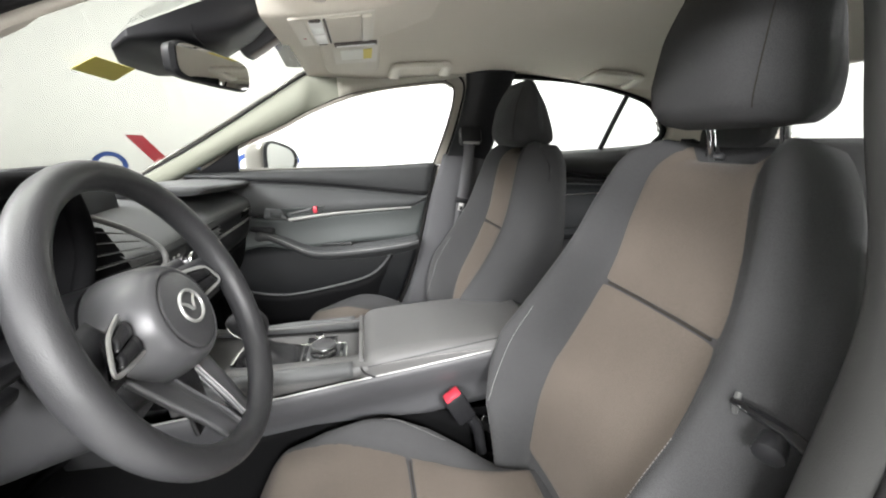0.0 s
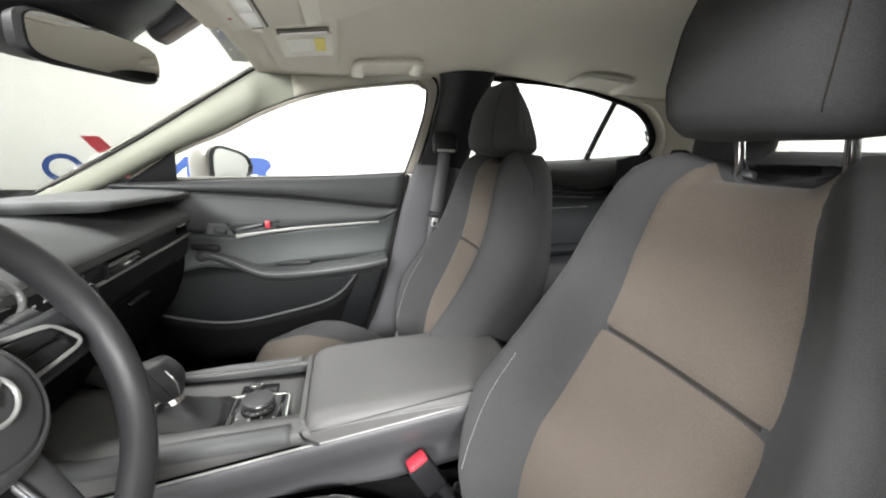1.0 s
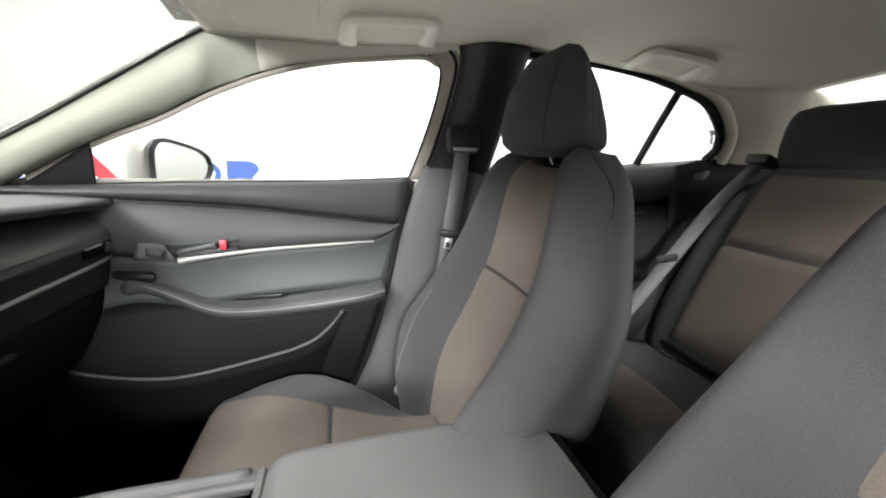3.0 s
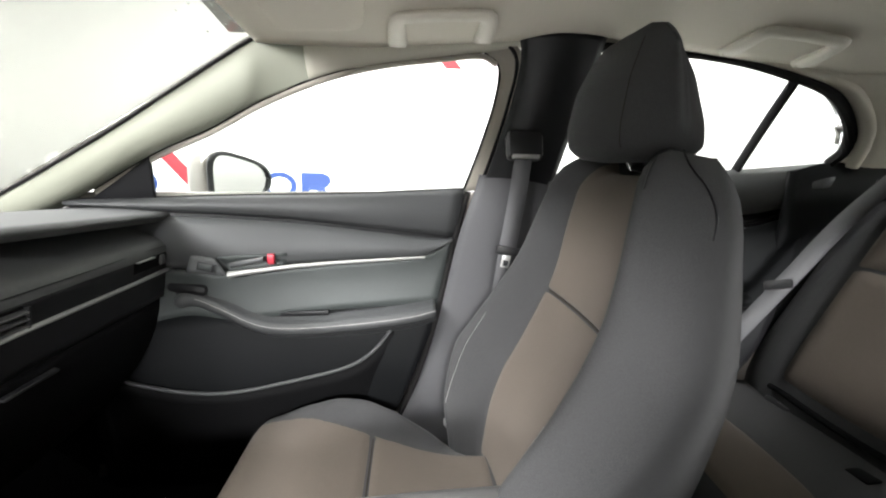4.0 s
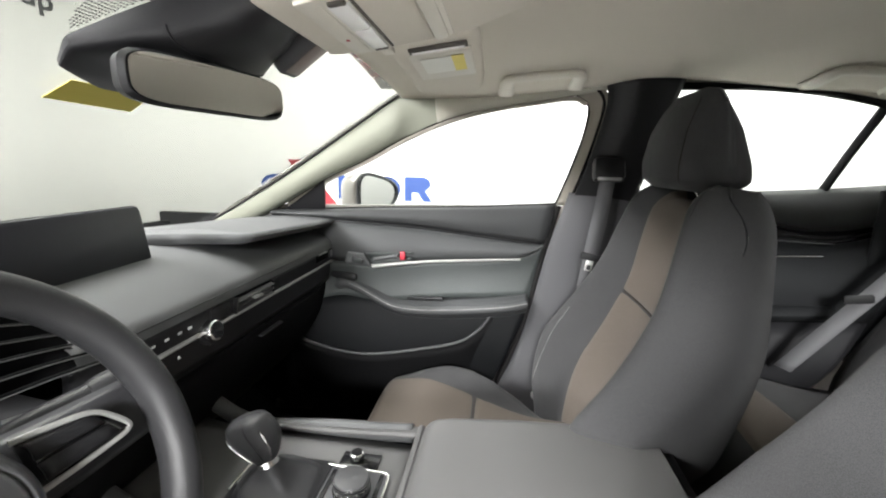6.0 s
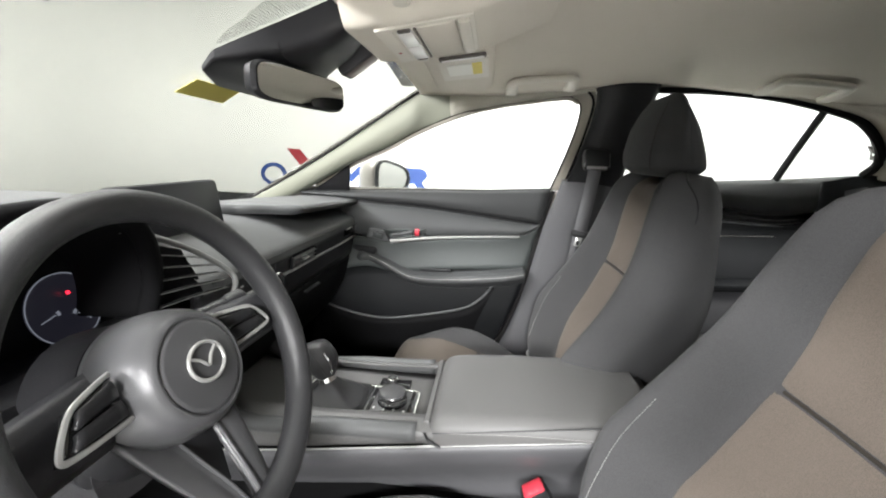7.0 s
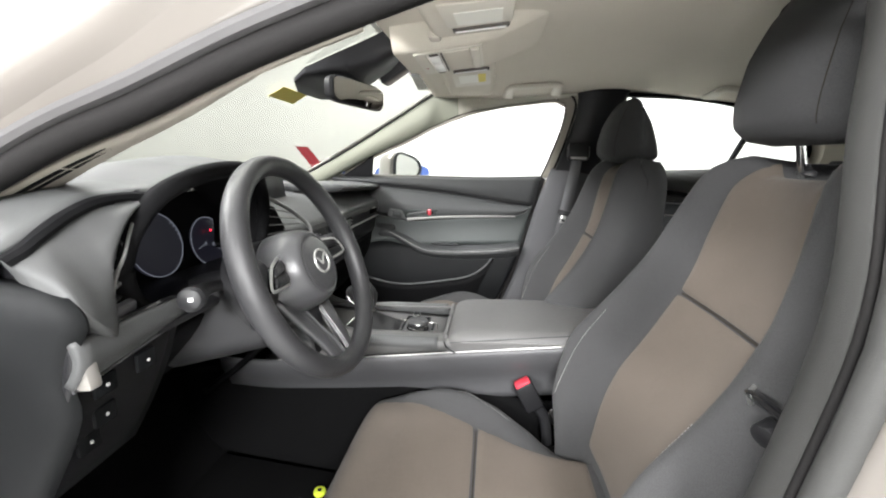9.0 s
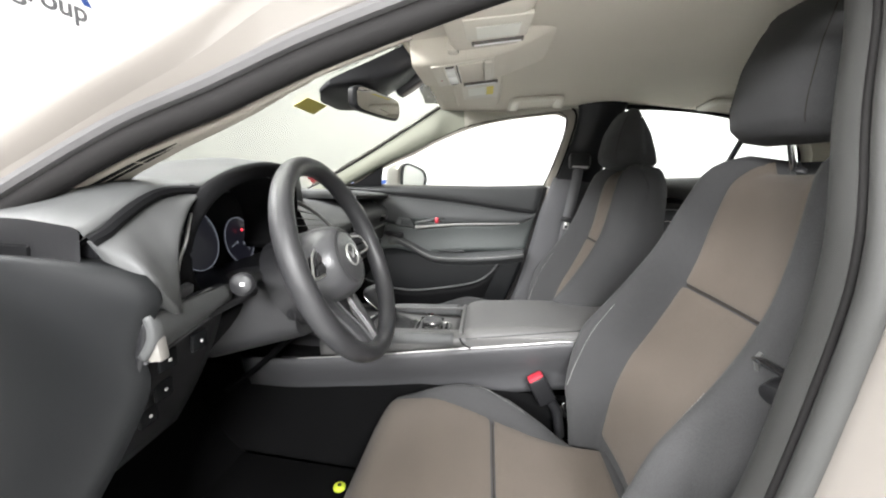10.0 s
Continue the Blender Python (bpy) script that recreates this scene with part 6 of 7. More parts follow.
    put("window_switch_key", box(0.016, 0.03, 0.010, pose(0.652, 0.19, 0.738, -8), 0.003), SATINLIGHT, "window switch key with a bright edge", ar)
    put("grab_recess", box(0.045, 0.090, 0.030, pose(0.640, 0.418, 0.792, 8), 0.012), BLACK, "dark grab recess", ar)
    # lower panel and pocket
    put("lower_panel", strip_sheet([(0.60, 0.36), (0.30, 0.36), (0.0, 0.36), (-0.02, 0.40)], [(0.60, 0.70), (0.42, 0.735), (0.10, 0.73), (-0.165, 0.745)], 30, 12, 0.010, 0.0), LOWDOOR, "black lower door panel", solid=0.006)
    lip = [(0.56, 0.622), (0.49, 0.597), (0.40, 0.572), (0.31, 0.564), (0.18, 0.580), (0.06, 0.606), (0.0, 0.642), (-0.045, 0.695)]
    lp = cr([(door_face(y, z) - 0.030 + 0.02 * (k / 7) ** 3, y, z) for k, (y, z) in enumerate(lip)], 40)
    # lip coloured lighter than the pocket to carry its thin highlight
    put("pocket_lip", tube(lp, 0.0042, 8), DOORTOP, "grey edge of the door pocket")

    def pocket(u, v):
        p = lp[round(u * 39)]
        return Vector((p.x + 0.03 * v * v, p.y, p.z + (0.36 - p.z) * v))
    put("pocket", grid(pocket, 40, 8), SHADEBLACK, "black door pocket", solid=0.004)
    # rear edge of the door and the triangle at the mirror
    edge = [(-0.217, 1.02), (-0.188, 0.904), (-0.145, 0.721), (-0.097, 0.564), (-0.045, 0.43)]
    put("edge_seal", tube([(door_face(y, z) - 0.002, y - 0.006, z) for y, z in edge], 0.008, 8, 30), RUBBER, "black seal along the door edge")
    bm = bmesh.new()
    tri_ = [(0.62, 0.985), (0.485, 0.990), (0.468, 1.085)]
    vs = [bm.verts.new((side_x(y, z) - 0.004, y, z)) for y, z in tri_]
    bm.faces.new(vs)
    put("mirror_triangle", bm, BLACK, "black plastic corner cover", smooth=False, solid=0.012, bevel=0.003)
    put("belt_seal", tube([(side_x(y, z) - 0.002, y, z - 0.001) for y, z in belt], 0.0045, 8, 40), RUBBER, "black rubber strip along the glass")


front_door()


def outside_mirror():
    mir = thing("outside_mirror", "pearl beige outside mirror with a dark frame", "wing mirror", at=(0.872, 0.380, 1.025))
    yaw = math.atan2(-0.45, 0.89)
    ax = Vector((math.cos(yaw), math.sin(yaw), 0))
    nz = Vector((ax.y, -ax.x, 0))

    def sect(k, push):
        """Rounded outline of the mirror head."""
        out = []
        for i in range(40):
            a = 6.28318 * i / 40
            c, s = math.cos(a), math.sin(a)
            w = 0.100 * math.copysign(abs(c) ** 0.6, c)
            h = 0.064 * math.copysign(abs(s) ** 0.6, s)
            h *= 1 - 0.22 * (w / 0.10)
            h -= 0.008 * (w / 0.10) * (1 if s > 0 else -1.5)
            out.append(ax * (w * k) + Vector((0, 0, h * k)) + nz * push)
        return out
    layers = [(1.0, 0.0), (1.03, -0.01), (1.0, -0.05), (0.88, -0.092), (0.60, -0.124), (0.2, -0.134)]
    secs = [sect(k, p) for k, p in layers]
    bm = grid(lambda u, v: secs[round(u * 5)][round(v * 40) % 40], 6, 40, closed=True, caps=True)
    part("housing", bm, PAINT, mir, "pearl beige housing", sub=1, flat=0)
    r0, r1 = sect(1.03, 0.004), sect(0.90, 0.007)
    part("frame", grid(lambda u, v: (r0 if u < 0.5 else r1)[round(v * 40) % 40], 2, 40, closed=True), GREYPLASTIC, mir, "dark grey frame", solid=0.008, flat=0)
    g = sect(0.91, 0.004)
    bm = bmesh.new()
    bm.faces.new([bm.verts.new(p) for p in g])
    part("glass", bm, MIRROR, mir, "mirror glass", smooth=False)
    part("foot", tube([Vector((-0.17, 0.06, -0.035)), Vector((-0.10, 0.05, -0.045)), Vector((-0.02, 0.05, -0.045))], lambda t: 0.02 + 0.01 * t, 12, 12, flat=0.6), BLACK, mir, "black mirror foot")


outside_mirror()


# ---- rear door trims ----
def rear_doors():
    for s in (1, -1):
        d = thing("door_rear", "closed rear door with dark trims and a bright strip", "car door", kind="structure", at=(s * 0.7, -0.8, 0.4))
        off = Vector((-s * 0.7, 0.8, -0.4))

        def sheet(lo, hi, bulge, inset, s=s):
            a, b = cr([(0, y, z) for y, z in lo], 24), cr([(0, y, z) for y, z in hi], 24)

            def fn(u, v):
                p = a[round(u * 23)].lerp(b[round(u * 23)], v)
                x = lerp(SIDE, p.y) - 0.022 - 0.055 * sm(1.05, 0.55, p.z) - inset - bulge * math.sin(3.14159 * v)
                return Vector((s * x, p.y, p.z)) + off
            return grid(fn, 24, 8)
        TRIM = [(-0.42, 1.026), (-0.74, 0.999), (-0.94, 0.980), (-1.12, 1.020)]
        RIDGE = [(-0.42, 0.953), (-0.74, 0.948), (-0.95, 0.943), (-1.10, 0.985)]

        def along(line, inset, s=s, off=off):
            return [Vector((s * (lerp(SIDE, y) - 0.022 - 0.055 * sm(1.05, 0.55, z) - inset), y, z)) + off for y, z in line]
        part("upper_trim", sheet(TRIM, [(-0.42, 1.048), (-0.74, 1.074), (-0.94, 1.090), (-1.16, 1.112)], 0.026, 0.0), SOFTPAD, d, "grey soft upper trim", solid=0.012)
        part("trim_edge", tube(along(TRIM[:3], 0.004), 0.0015, 6, 24), SILVER, d, "thin bright edge under the upper trim")
        part("groove", sheet(RIDGE, TRIM, -0.012, 0.0), PIANO, d, "gloss black groove", solid=0.012)
        part("ridge", tube(along(RIDGE[:3], 0.010), lambda k: 0.0075 - 0.005 * k, 10, 24, flat=0.6), DOORPAD, d, "grey pull ridge")
        part("middle_pad", sheet([(-0.42, 0.70), (-0.8, 0.72), (-1.05, 0.74)], RIDGE, 0.02, 0.004), DARKPAD, d, "dark grey pad", solid=0.012)
        part("bright_strip", tube(along([(-0.45, 0.888), (-0.62, 0.896), (-0.77, 0.903), (-0.92, 0.911)], 0.022), 0.0026, 8, 20), CHROME, d, "satin chrome strip")
        part("lower_panel", sheet([(-0.42, 0.36), (-0.7, 0.36), (-0.9, 0.5)], [(-0.42, 0.70), (-0.8, 0.72), (-1.05, 0.74)], 0.02, 0.0), BLACK, d, "black lower panel", solid=0.012)
        part("armrest", tube([Vector((s * 0.655, y, z)) + off for y, z in ((-0.46, 0.74), (-0.7, 0.745), (-0.95, 0.76))], 0.03, 12, 16, flat=0.7), DARKPAD, d, "dark armrest")


rear_doors()


def open_door():
    """The near front door, standing open towards the front."""
    d = thing("door_near_front", "open front door with dark trims and a painted skin", "car door", at=(-0.79, 0.70, 0.35), kind="structure")
    d.rotation_euler = (0, 0, radians(-68))
    # local: -y runs from the hinge to the door's free edge, -x is outside
    part("skin", grid(lambda u, v: Vector((-0.05 - 0.05 * math.sin(3.14 * v), -0.95 * u, 0.0 + 0.64 * v)), 16, 10), PAINT, d, "pearl beige painted skin", solid=0.006)
    part("inner_trim", grid(lambda u, v: Vector((0.03 - 0.02 * math.sin(3.14 * v), -0.95 * u, 0.0 + 0.64 * v)), 16, 10), DARKPAD, d, "dark grey inner trim", solid=0.006)
    part("frame", tube([(0, -0.02, 0.62), (0.0, -0.25, 0.76), (0.05, -0.55, 0.90), (0.09, -0.88, 0.95), (0.06, -0.96, 0.85), (0, -0.93, 0.62)], 0.018, 10, 40), PAINT, d, "painted window frame")
    part("armrest", tube([(0.06, -0.25, 0.42), (0.075, -0.5, 0.36), (0.06, -0.85, 0.39)], 0.025, 10, 20), DARKPAD, d, "dark armrest")


open_door()


# ---- seat belts ----
def belts():
    b = thing("seat_belt", "grey seat belt hanging on the black centre pillar", "seat belt", at=(0.64, -0.36, 1.1))
    off = Vector((-0.64, 0.36, -1.1))
    cover = part("guide_cover", box(0.040, 0.082, 0.066, Matrix.Translation(off) @ pose(0.632, -0.335, 1.128, 0, 20), 0.014), BLACK, b, "black belt guide cover")
    part("guide_slot", box(0.012, 0.062, 0.010, Matrix.Translation(off) @ pose(0.611, -0.335, 1.105, 0, 20), 0.004), SILVER, cover, "bright guide loop")
    web = [(0.618, -0.332, 1.11), (0.610, -0.322, 1.02), (0.602, -0.308, 0.93), (0.594, -0.296, 0.84), (0.588, -0.275, 0.70), (0.575, -0.225, 0.56), (0.56, -0.20, 0.46)]
    p = cr(web, 30)
    part("webbing", grid(lambda u, v: p[round(u * 29)] + Vector((-0.006, 0.8, 0.17)).normalized() * 0.040 * (v - 0.5) + off, 30, 3), WEB, b, "grey woven webbing", solid=0.0015)
    part("stop_button", box(0.008, 0.058, 0.020, Matrix.Translation(off) @ pose(0.590, -0.303, 0.895, 10, 6), 0.004), BLACK, b, "black belt tongue handle")
    t = part("tongue", box(0.003, 0.020, 0.030, Matrix.Translation(off) @ pose(0.590, -0.298, 0.872, 10, 6), 0.001), SILVER, b, "bright steel belt tongue")
    part("tongue_slot", box(0.005, 0.011, 0.013, Matrix.Translation(off) @ pose(0.590, -0.297, 0.867, 10, 6)), BLACK, t, smooth=False)
    part("anchor", box(0.03, 0.045, 0.05, Matrix.Translation(off) @ pose(0.575, -0.195, 0.485, 30), 0.008), SILVER, b, "bright steel belt anchor")
    for name, x, y, z, inn in (("seat_buckle", -0.115, -0.137, 0.530, 1), ("seat_buckle", 0.105, -0.10, 0.515, -1)):
        k = thing(name, "black belt buckle with a red push button", "belt buckle", "belt buckles", at=(x, y, z))
        m = pose(0, 0, 0, -30, 0, 10 * inn)
        part("casing", box(0.034, 0.046, 0.075, m, 0.007), BLACK, k)
        part("push_button", box(0.028, 0.038, 0.016, m @ pose(0, -0.001, 0.034), 0.004), RED, k, "red push button")
        part("stalk", tube([(0, -0.025, -0.03), (0, -0.045, -0.06), (-0.01 * inn, -0.055, -0.12)], 0.013, 10, 10), BLACK, k, "black belt stalk")
        part("metal_bracket", box(0.006, 0.055, 0.035, pose(0.004, -0.075, -0.06, 30), 0.003), STEEL, k, "bright steel bracket")
    for s in (1, -1):
        r = thing("rear_seat_belt", "grey rear seat belt hanging beside the bench", "seat belt", at=(s * 0.55, -1.0, 0.9))
        off2 = Vector((-s * 0.55, 1.0, -0.9))
        w = [(s * 0.545, -1.20, 1.115), (s * 0.545, -1.07, 0.99), (s * 0.545, -0.965, 0.86), (s * 0.545, -0.87, 0.74), (s * 0.56, -0.80, 0.63)]
        q = cr(w, 24)
        part("webbing", grid(lambda u, v: q[round(u * 23)] + Vector((0.7 * s, 0.55, 0.1)).normalized() * 0.038 * (v - 0.5) + off2, 24, 3), WEB, r, "grey woven webbing", solid=0.0015)
        part("tongue", box(0.055, 0.010, 0.022, Matrix.Translation(off2) @ pose(s * 0.535, -0.92, 0.835, 30, 20, 35), 0.004), BLACK, r, "black belt tongue")
        part("guide", box(0.07, 0.06, 0.03, Matrix.Translation(off2) @ pose(s * 0.545, -1.20, 1.112, 20), 0.01), BLACK, r, "black belt guide")


belts()


# ---- on the headliner ----
def grip_handle(s, y0, y1):
    g = thing("grab_handle", "cream plastic grab handle on the roof rail", "grab handle", "grab handles", at=(s * 0.56, (y0 + y1) / 2, 1.33))
    c = (y0 + y1) / 2
    h = (y0 - y1) / 2
    base = roof_z(0.56, c)

    def q(y, x, drop):
        return Vector((s * (x - 0.56), y - c, roof_z(x, y) - drop - 1.33))
    half = [(1.0, 0.578, 0.010), (1.0, 0.555, 0.018), (0.995, 0.522, 0.020), (0.975, 0.502, 0.020), (0.92, 0.489, 0.019), (0.80, 0.484, 0.019), (0.4, 0.482, 0.019)]
    pts = [q(c + h * k, x, d) for k, x, d in half] + [q(c, 0.481, 0.019)] + [q(c - h * k, x, d) for k, x, d in half[::-1]]
    part("grip", tube(pts, lambda t: 0.0155 + 0.005 * abs(2 * t - 1) ** 3, 14, 80, flat=0.62), CREAMPLASTIC, g, "cream plastic grip")
    for k in (1, -1):
        part("mount", box(0.044, 0.036, 0.014, Matrix.Translation(q(c + k * h * 0.995, 0.560, 0.012)) @ pose(0, 0, 0, 0, s * 34), 0.005), CREAMPLASTIC, g, "cream hinge cover")


grip_handle(1, -0.052, -0.222)
grip_handle(1, -0.742, -0.910)


def visor(cx, cy, s, drop, lx, ly, band):
    """drop: how far it hangs below the headliner; lx, ly: the label's middle in the car."""
    v = thing("sun_visor", "cream sun visor folded up with a paper label", "sun visor", "sun visors", at=(cx, cy, 1.33))

    def top(x, y):
        return roof_z(cx + x, cy + y) - 1.33

    def fn(u, w):
        a, b = 2 * u - 1, 2 * w - 1
        x = 0.168 * math.copysign(abs(a) ** 0.9, a)
        y = 0.080 * math.copysign(abs(b) ** 0.9, b)
        r = max(0.0, (1 - abs(a) ** 12) * (1 - abs(b) ** 8))
        return Vector((x * (1 - 0.03 * abs(b) ** 6), y * (1 - 0.10 * abs(a) ** 8), top(x, y) - 0.002 - drop * r ** 0.4))
    body = part("visor_body", grid(fn, 44, 34), CREAM, v, "cream cloth visor", solid=0.004, flat=0)

    def under(x, y):
        return top(x, y) - 0.002 - drop

    def slab(name, x, y, sx, sy, h, mat, lab, low=0.0, bev=0.0):
        ax = (under(x + 0.02, y) - under(x - 0.02, y)) / 0.04
        ay = (under(x, y + 0.02) - under(x, y - 0.02)) / 0.04
        m = pose(x, y, under(x, y) - low, math.degrees(math.atan(ay)), -math.degrees(math.atan(ax)))
        return part(name, box(sx, sy, h, m, bev), mat, body, lab, smooth=bool(bev))
    px, py = lx - cx, ly - cy
    slab("mirror_flap", px + s * 0.012, py + 0.002, 0.150, 0.112, 0.007, CREAMPLASTIC, "cream mirror flap", 0.002, 0.003)
    slab("label_paper", px, py + (0.011 if band else 0.0), 0.084, 0.056 if band else 0.074, 0.0012, LABEL, "white paper label", 0.0066)
    if band:
        slab("label_band", px, py - 0.028, 0.084, 0.022, 0.0012, LABELYELLOW, "yellow label band", 0.0066)
    slab("slot", px - s * 0.084, py, 0.020, 0.100, 0.006, GAP, "dark slot of the visor", 0.003, 0.002)
    slab("slot_bar", px - s * 0.084, py, 0.005, 0.090, 0.004, LENS, "pale slot bar", 0.007, 0.0015)
    part("clip", box(0.034, 0.024, 0.026, pose(-s * 0.150, 0.070, under(-s * 0.150, 0.070) + 0.012), 0.006), CREAMPLASTIC, body, "cream visor clip")


visor(0.330, 0.078, 1, 0.040, 0.272, 0.064, True)
visor(-0.330, 0.045, -1, 0.056, -0.325, 0.024, False)


def overhead():
    o = thing("overhead_console", "cream overhead console with two map lamps", "overhead console", at=(0, 0.05, 1.30))
    LOW = [(-0.17, 1.396), (-0.12, 1.382), (-0.06, 1.354), (0.0, 1.328), (0.04, 1.319), (0.09, 1.311), (0.13, 1.304), (0.20, 1.296)]

    def fn(u, w):
        y = 0.215 - 0.39 * u
        a = 2 * w - 1
        c = abs(a)
        half = 0.104 + 0.02 * sm(0.05, -0.17, y)
        x = math.copysign(half * min(1.0, c / 0.6) + 0.062 * max(0.0, c - 0.6) / 0.4, a)
        top = roof_z(x, y) + 0.003
        low = min(lerp(LOW, y), top)
        return Vector((x, y - 0.05, low + (top - low) * sm(0.58, 1.0, c) - 1.30))
    shell = part("shell", grid(fn, 44, 51), CREAM, o, "cream shell blending into the headliner", flat=0)
    end = [fn(0, k / 50) for k in range(51)]
    part("front_face", grid(lambda u, w: end[round(w * 50)] + Vector((0, 0.012 * u, (roof_z(0, 0.215) + 0.02 - 1.30 - end[round(w * 50)].z) * u)), 3, 51), CREAMPLASTIC, shell, "cream front face")

    def flat_(name, y, sx, sy, mat, lab, x=0.0, drop=0.001, h=0.007):
        tilt = math.degrees(math.atan((lerp(LOW, y + 0.01) - lerp(LOW, y - 0.01)) / 0.02))
        return part(name, box(sx, sy, h, pose(x, y - 0.05, lerp(LOW, y) - 1.30 - drop, tilt), 0.0022), mat, shell, lab)
    flat_("bezel", 0.100, 0.196, 0.150, CREAMPLASTIC, "cream bezel of the console", 0.0, 0.000, 0.006)
    flat_("front_panel", 0.161, 0.170, 0.026, CREAMPLASTIC, "pale front panel", 0.0, 0.002)
    for x in (-0.041, 0.041):
        flat_("lamp_lens", 0.131, 0.078, 0.024, LENS, "frosted lamp lens", x, 0.003)
        flat_("lamp_switch", 0.131, 0.010, 0.020, GAP, "small dark lamp switch", x * 2.05, 0.0032)
    flat_("panel_gap", 0.115, 0.176, 0.004, GAP, "dark gap", 0.0, 0.0022)
    flat_("glasses_box", 0.082, 0.176, 0.058, CREAM, "cream glasses compartment", 0.0, 0.002)
    flat_("rear_panel", 0.041, 0.176, 0.018, CREAMPLASTIC, "pale rear panel", 0.0, 0.005)
    flat_("red_button", 0.161, 0.008, 0.006, RED, "small red button", 0.03, 0.005, 0.003)
    dome = thing("dome_lamp", "small pale lamp on the headliner", "lamp", at=(0.035, -0.634, 1.394))
    part("lens", box(0.05, 0.10, 0.012, pose(0, 0, 0), 0.005), LENS, dome)


overhead()


def inner_mirror():
    m = thing("inner_mirror", "black framed inner mirror under a camera cover", "rear-view mirror", at=(0.0, 0.30, 1.30))
    off = Vector((0, -0.30, -1.30))

    def glass_z(y):
        return 1.545 - 0.6587 * y

    def cover(u, v):
        y = 0.228 + 0.222 * u
        w = lerp([(0, 0.046), (0.3, 0.082), (0.6, 0.124), (0.77, 0.146), (0.9, 0.132), (1, 0.07)], u)
        a = 3.14159 * v
        drop = lerp([(0, 0.056), (0.15, 0.062), (0.4, 0.052), (0.6, 0.034), (0.77, 0.018), (0.9, 0.012), (1, 0.004)], u) * math.sin(a) ** 0.30
        return Vector((-w * math.copysign(abs(math.cos(a)) ** 0.6, math.cos(a)), y, glass_z(y) - 0.026 - drop)) + off
    c = part("camera_cover", grid(cover, 30, 34, caps=True), GREYPLASTIC, m, "dark grey camera and sensor cover", flat=28)
    part("cover_seam", tube([cover(0.42, k / 24) + Vector((0, 0, -0.0006)) for k in range(1, 24)], 0.0012, 5), BLACK, c)
    sb = Matrix.Translation(off) @ pose(0.088, 0.252, 1.308, -33, 0, -6)
    part("sensor_box", box(0.048, 0.105, 0.044, sb, 0.008), SIDEPAD, c, "grey sensor housing")
    part("sensor_window", box(0.030, 0.085, 0.002, sb @ pose(0, 0, -0.0225), 0.001), principled("brown_sensor_window", (0.16, 0.13, 0.115), 0.3), c, "brownish sensor window")
    for k in range(4):
        part("vent_slot", box(0.005, 0.014, 0.004, Matrix.Translation(cover(0.50, 0.50 + 0.045 * k)) @ pose(0, 0, 0.001, 0, 0, 20)), BLACK, c, smooth=False)
    bm = bmesh.new()
    for i in range(56):
        for j in range(48):
            y = 0.232 + 0.0036 * j
            x = (1 if i < 28 else -1) * (0.042 + 0.60 * max(0, y - 0.232) + 0.0036 * (i % 28) + 0.0018 * (j % 2))
            lim = 0.150 - 0.9 * max(0, y - 0.385)
            if abs(x) > lim:
                continue
            q = 0.0015
            bm.faces.new([bm.verts.new(Vector((x + a * q, y + b_ * q * 0.85, glass_z(y + b_ * q * 0.85) - 0.020)) + off) for a, b_ in ((-1, 0), (0, -1), (1, 0), (0, 1))])
    part("printed_dots", bm, BLACK, m, "black dotted print beside the cover", smooth=False)
    part("stem", tube([Vector((-0.03, 0.36, 1.27)) + off, Vector((-0.03, 0.335, 1.25)) + off, Vector((-0.03, 0.32, 1.235)) + off], 0.013, 10, 10), BLACK, m, "black mirror stem")
    turn = Matrix.Translation(Vector((-0.034, 0.315, 1.222)) + off) @ Matrix.Rotation(radians(-14), 4, "Z") @ Matrix.Rotation(radians(88.5), 4, "X")

    def ring(k, z):
        out = []
        for i in range(40):
            a = 6.28318 * i / 40
            cc, ss = math.cos(a), math.sin(a)
            out.append(turn @ Vector((0.115 * k * math.copysign(abs(cc) ** 0.35, cc), 0.0305 * (k if k == 1 else k * 0.93) * math.copysign(abs(ss) ** 0.5, ss), z)))
        return out
    rs = [ring(0.96, 0.006), ring(1.0, 0.0), ring(0.98, -0.014), ring(0.75, -0.026)]
    part("frame", grid(lambda u, v: rs[round(u * 3)][round(v * 40) % 40], 4, 40, closed=True, caps=True), BLACK, m, "black mirror frame")
    bm = bmesh.new()
    bm.faces.new([bm.verts.new(p) for p in ring(0.94, 0.0075)])
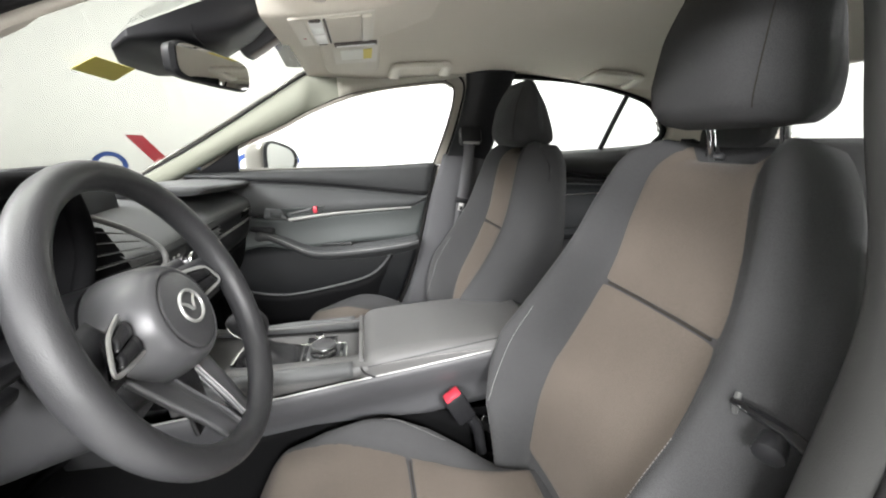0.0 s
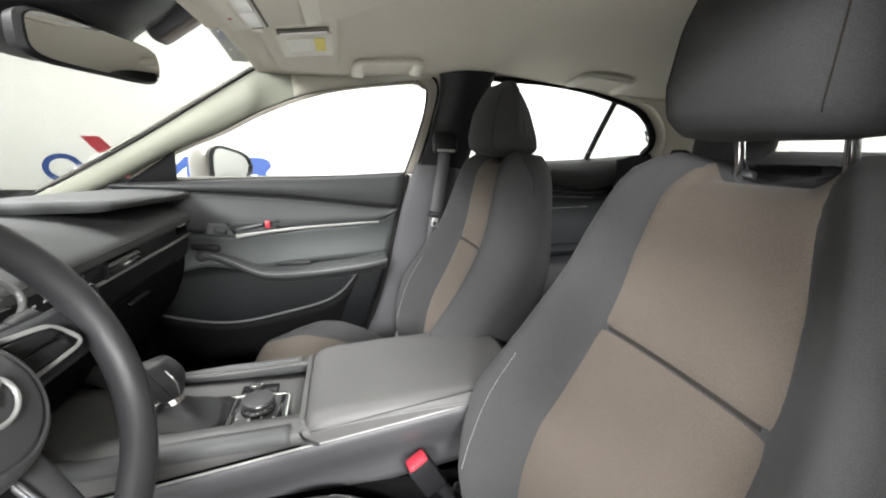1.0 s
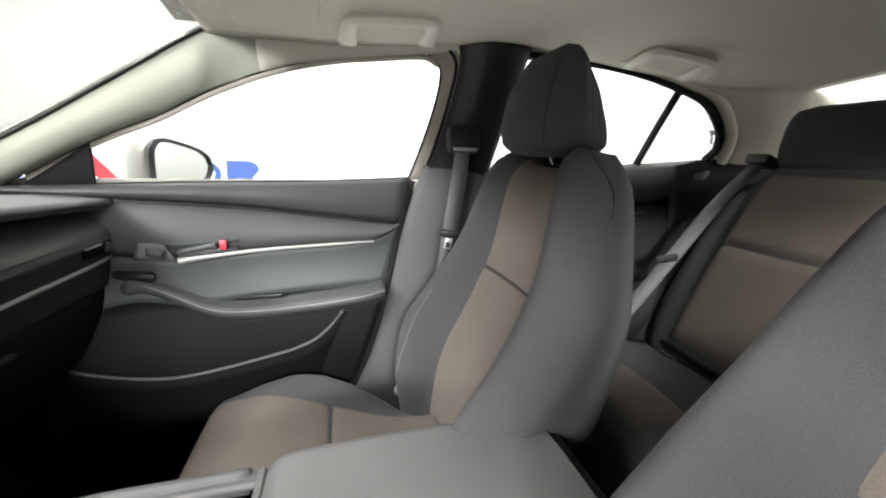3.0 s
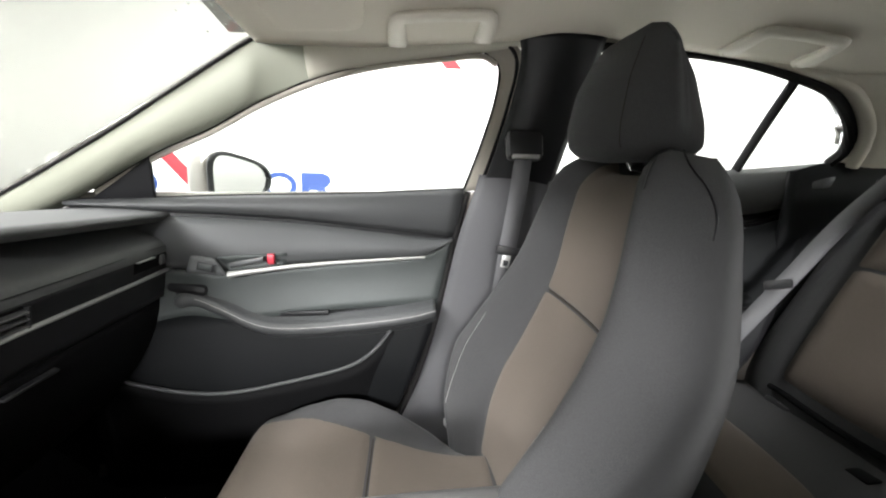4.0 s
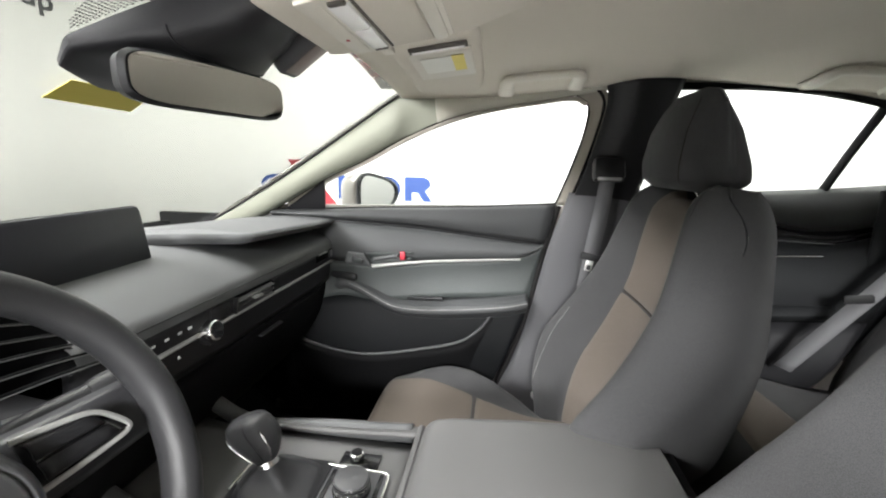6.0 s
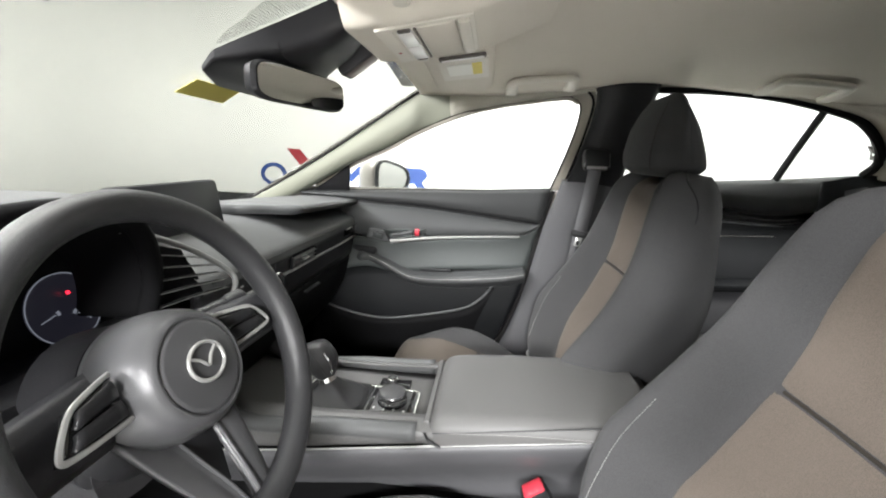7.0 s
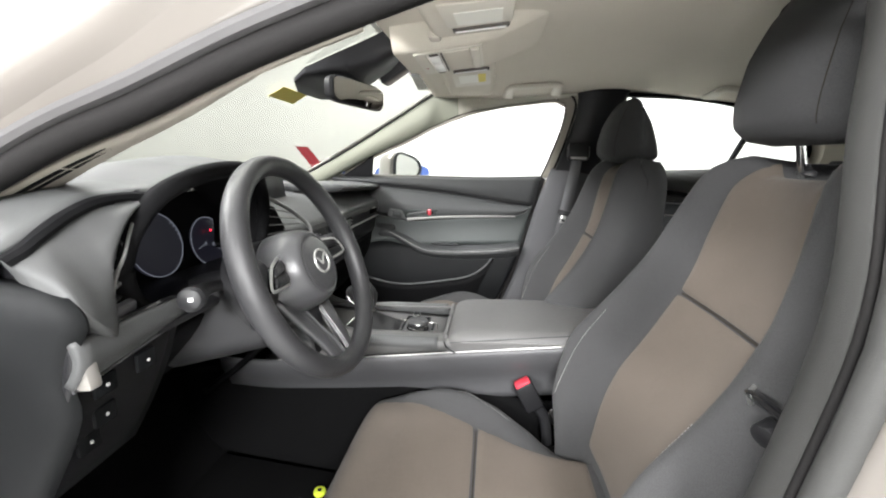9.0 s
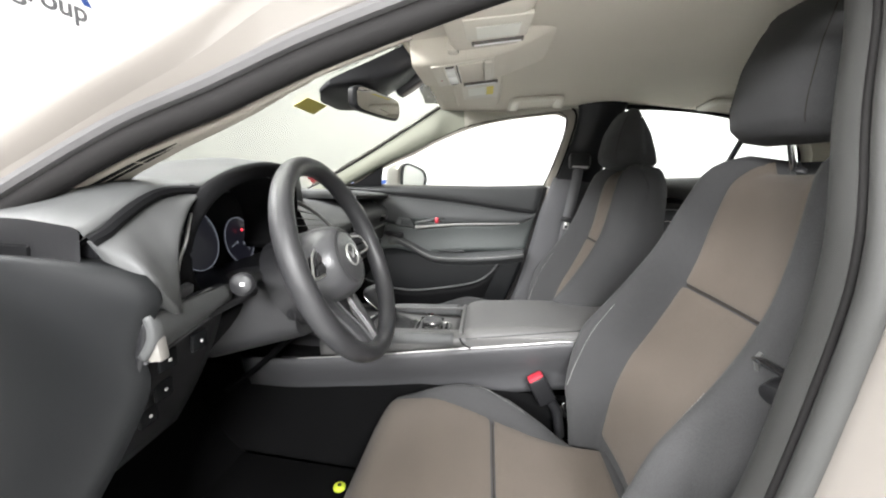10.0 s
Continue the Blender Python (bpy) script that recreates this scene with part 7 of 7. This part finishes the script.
    part("glass", bm, MIRROR, m, "mirror glass", smooth=False)


inner_mirror()


def loose_bits():
    st = bmesh.new()
    vs = [(-0.084, 0.514, 1.206), (0.044, 0.518, 1.204), (0.049, 0.481, 1.228), (-0.073, 0.481, 1.228)]
    st.faces.new([st.verts.new(v) for v in vs])
    tagged(link("windscreen_sticker", st, STICKER, smooth=False, solid=0.0006), "olive yellow paper sticker on the windscreen", "sticker")
    for x in (-0.36, 0.36):
        mat = thing("floor_mat", "black carpet floor mat with a rounded edge", "floor mat", "floor mats", at=(x, 0.40, 0.268))
        part("mat", box(0.42, 0.50, 0.012, pose(0, 0, 0, 3), 0.005), CARPET, mat)
        if x < 0:
            p = part("plug", cyl(0.016, 0.014, 0.01, pose(0.135, -0.05, 0.010), 24, 0.003), YELLOWGREEN, mat, "yellow green fixing plug")
            part("plug_hole", cyl(0.005, 0.005, 0.004, pose(0.135, -0.05, 0.0145), 12), BLACK, p)
    for name, x, w in (("brake_pedal", -0.36, 0.075), ("accelerator_pedal", -0.24, 0.05)):
        pd = thing(name, "black rubber pedal on a steel arm", "pedal", "pedals", at=(x, 0.82, 0.47))
        part("pad", box(w, 0.015, 0.06, pose(0, 0, 0, -35), 0.005), MATTE, pd)
        part("arm", tube([(0, 0.012, 0.02), (0, 0.05, 0.12), (0, 0.06, 0.24)], 0.008, 8, 10), BLACK, pd)
    lv = thing("seat_belt_hook", "black belt guide loop beside the driver seat", "belt guide", at=(-0.612, -0.325, 0.843))
    part("loop", tube([(0.022, 0.012, 0.004), (-0.002, 0.020, 0.010), (-0.040, 0.018, 0.010), (-0.075, 0.022, 0.002)], 0.008, 10, 20, flat=0.55), PIANO, lv)
    part("loop_end", tube([(0.026, 0.008, 0.010), (0.020, 0.016, 0.004), (0.024, 0.010, -0.010)], 0.003, 8, 10), SATINLIGHT, lv, "bright metal end")
    part("stud", cyl(0.014, 0.012, 0.024, pose(-0.022, 0.016, -0.014, 70, 0, 30), 16, 0.003), BLACK, lv)


loose_bits()
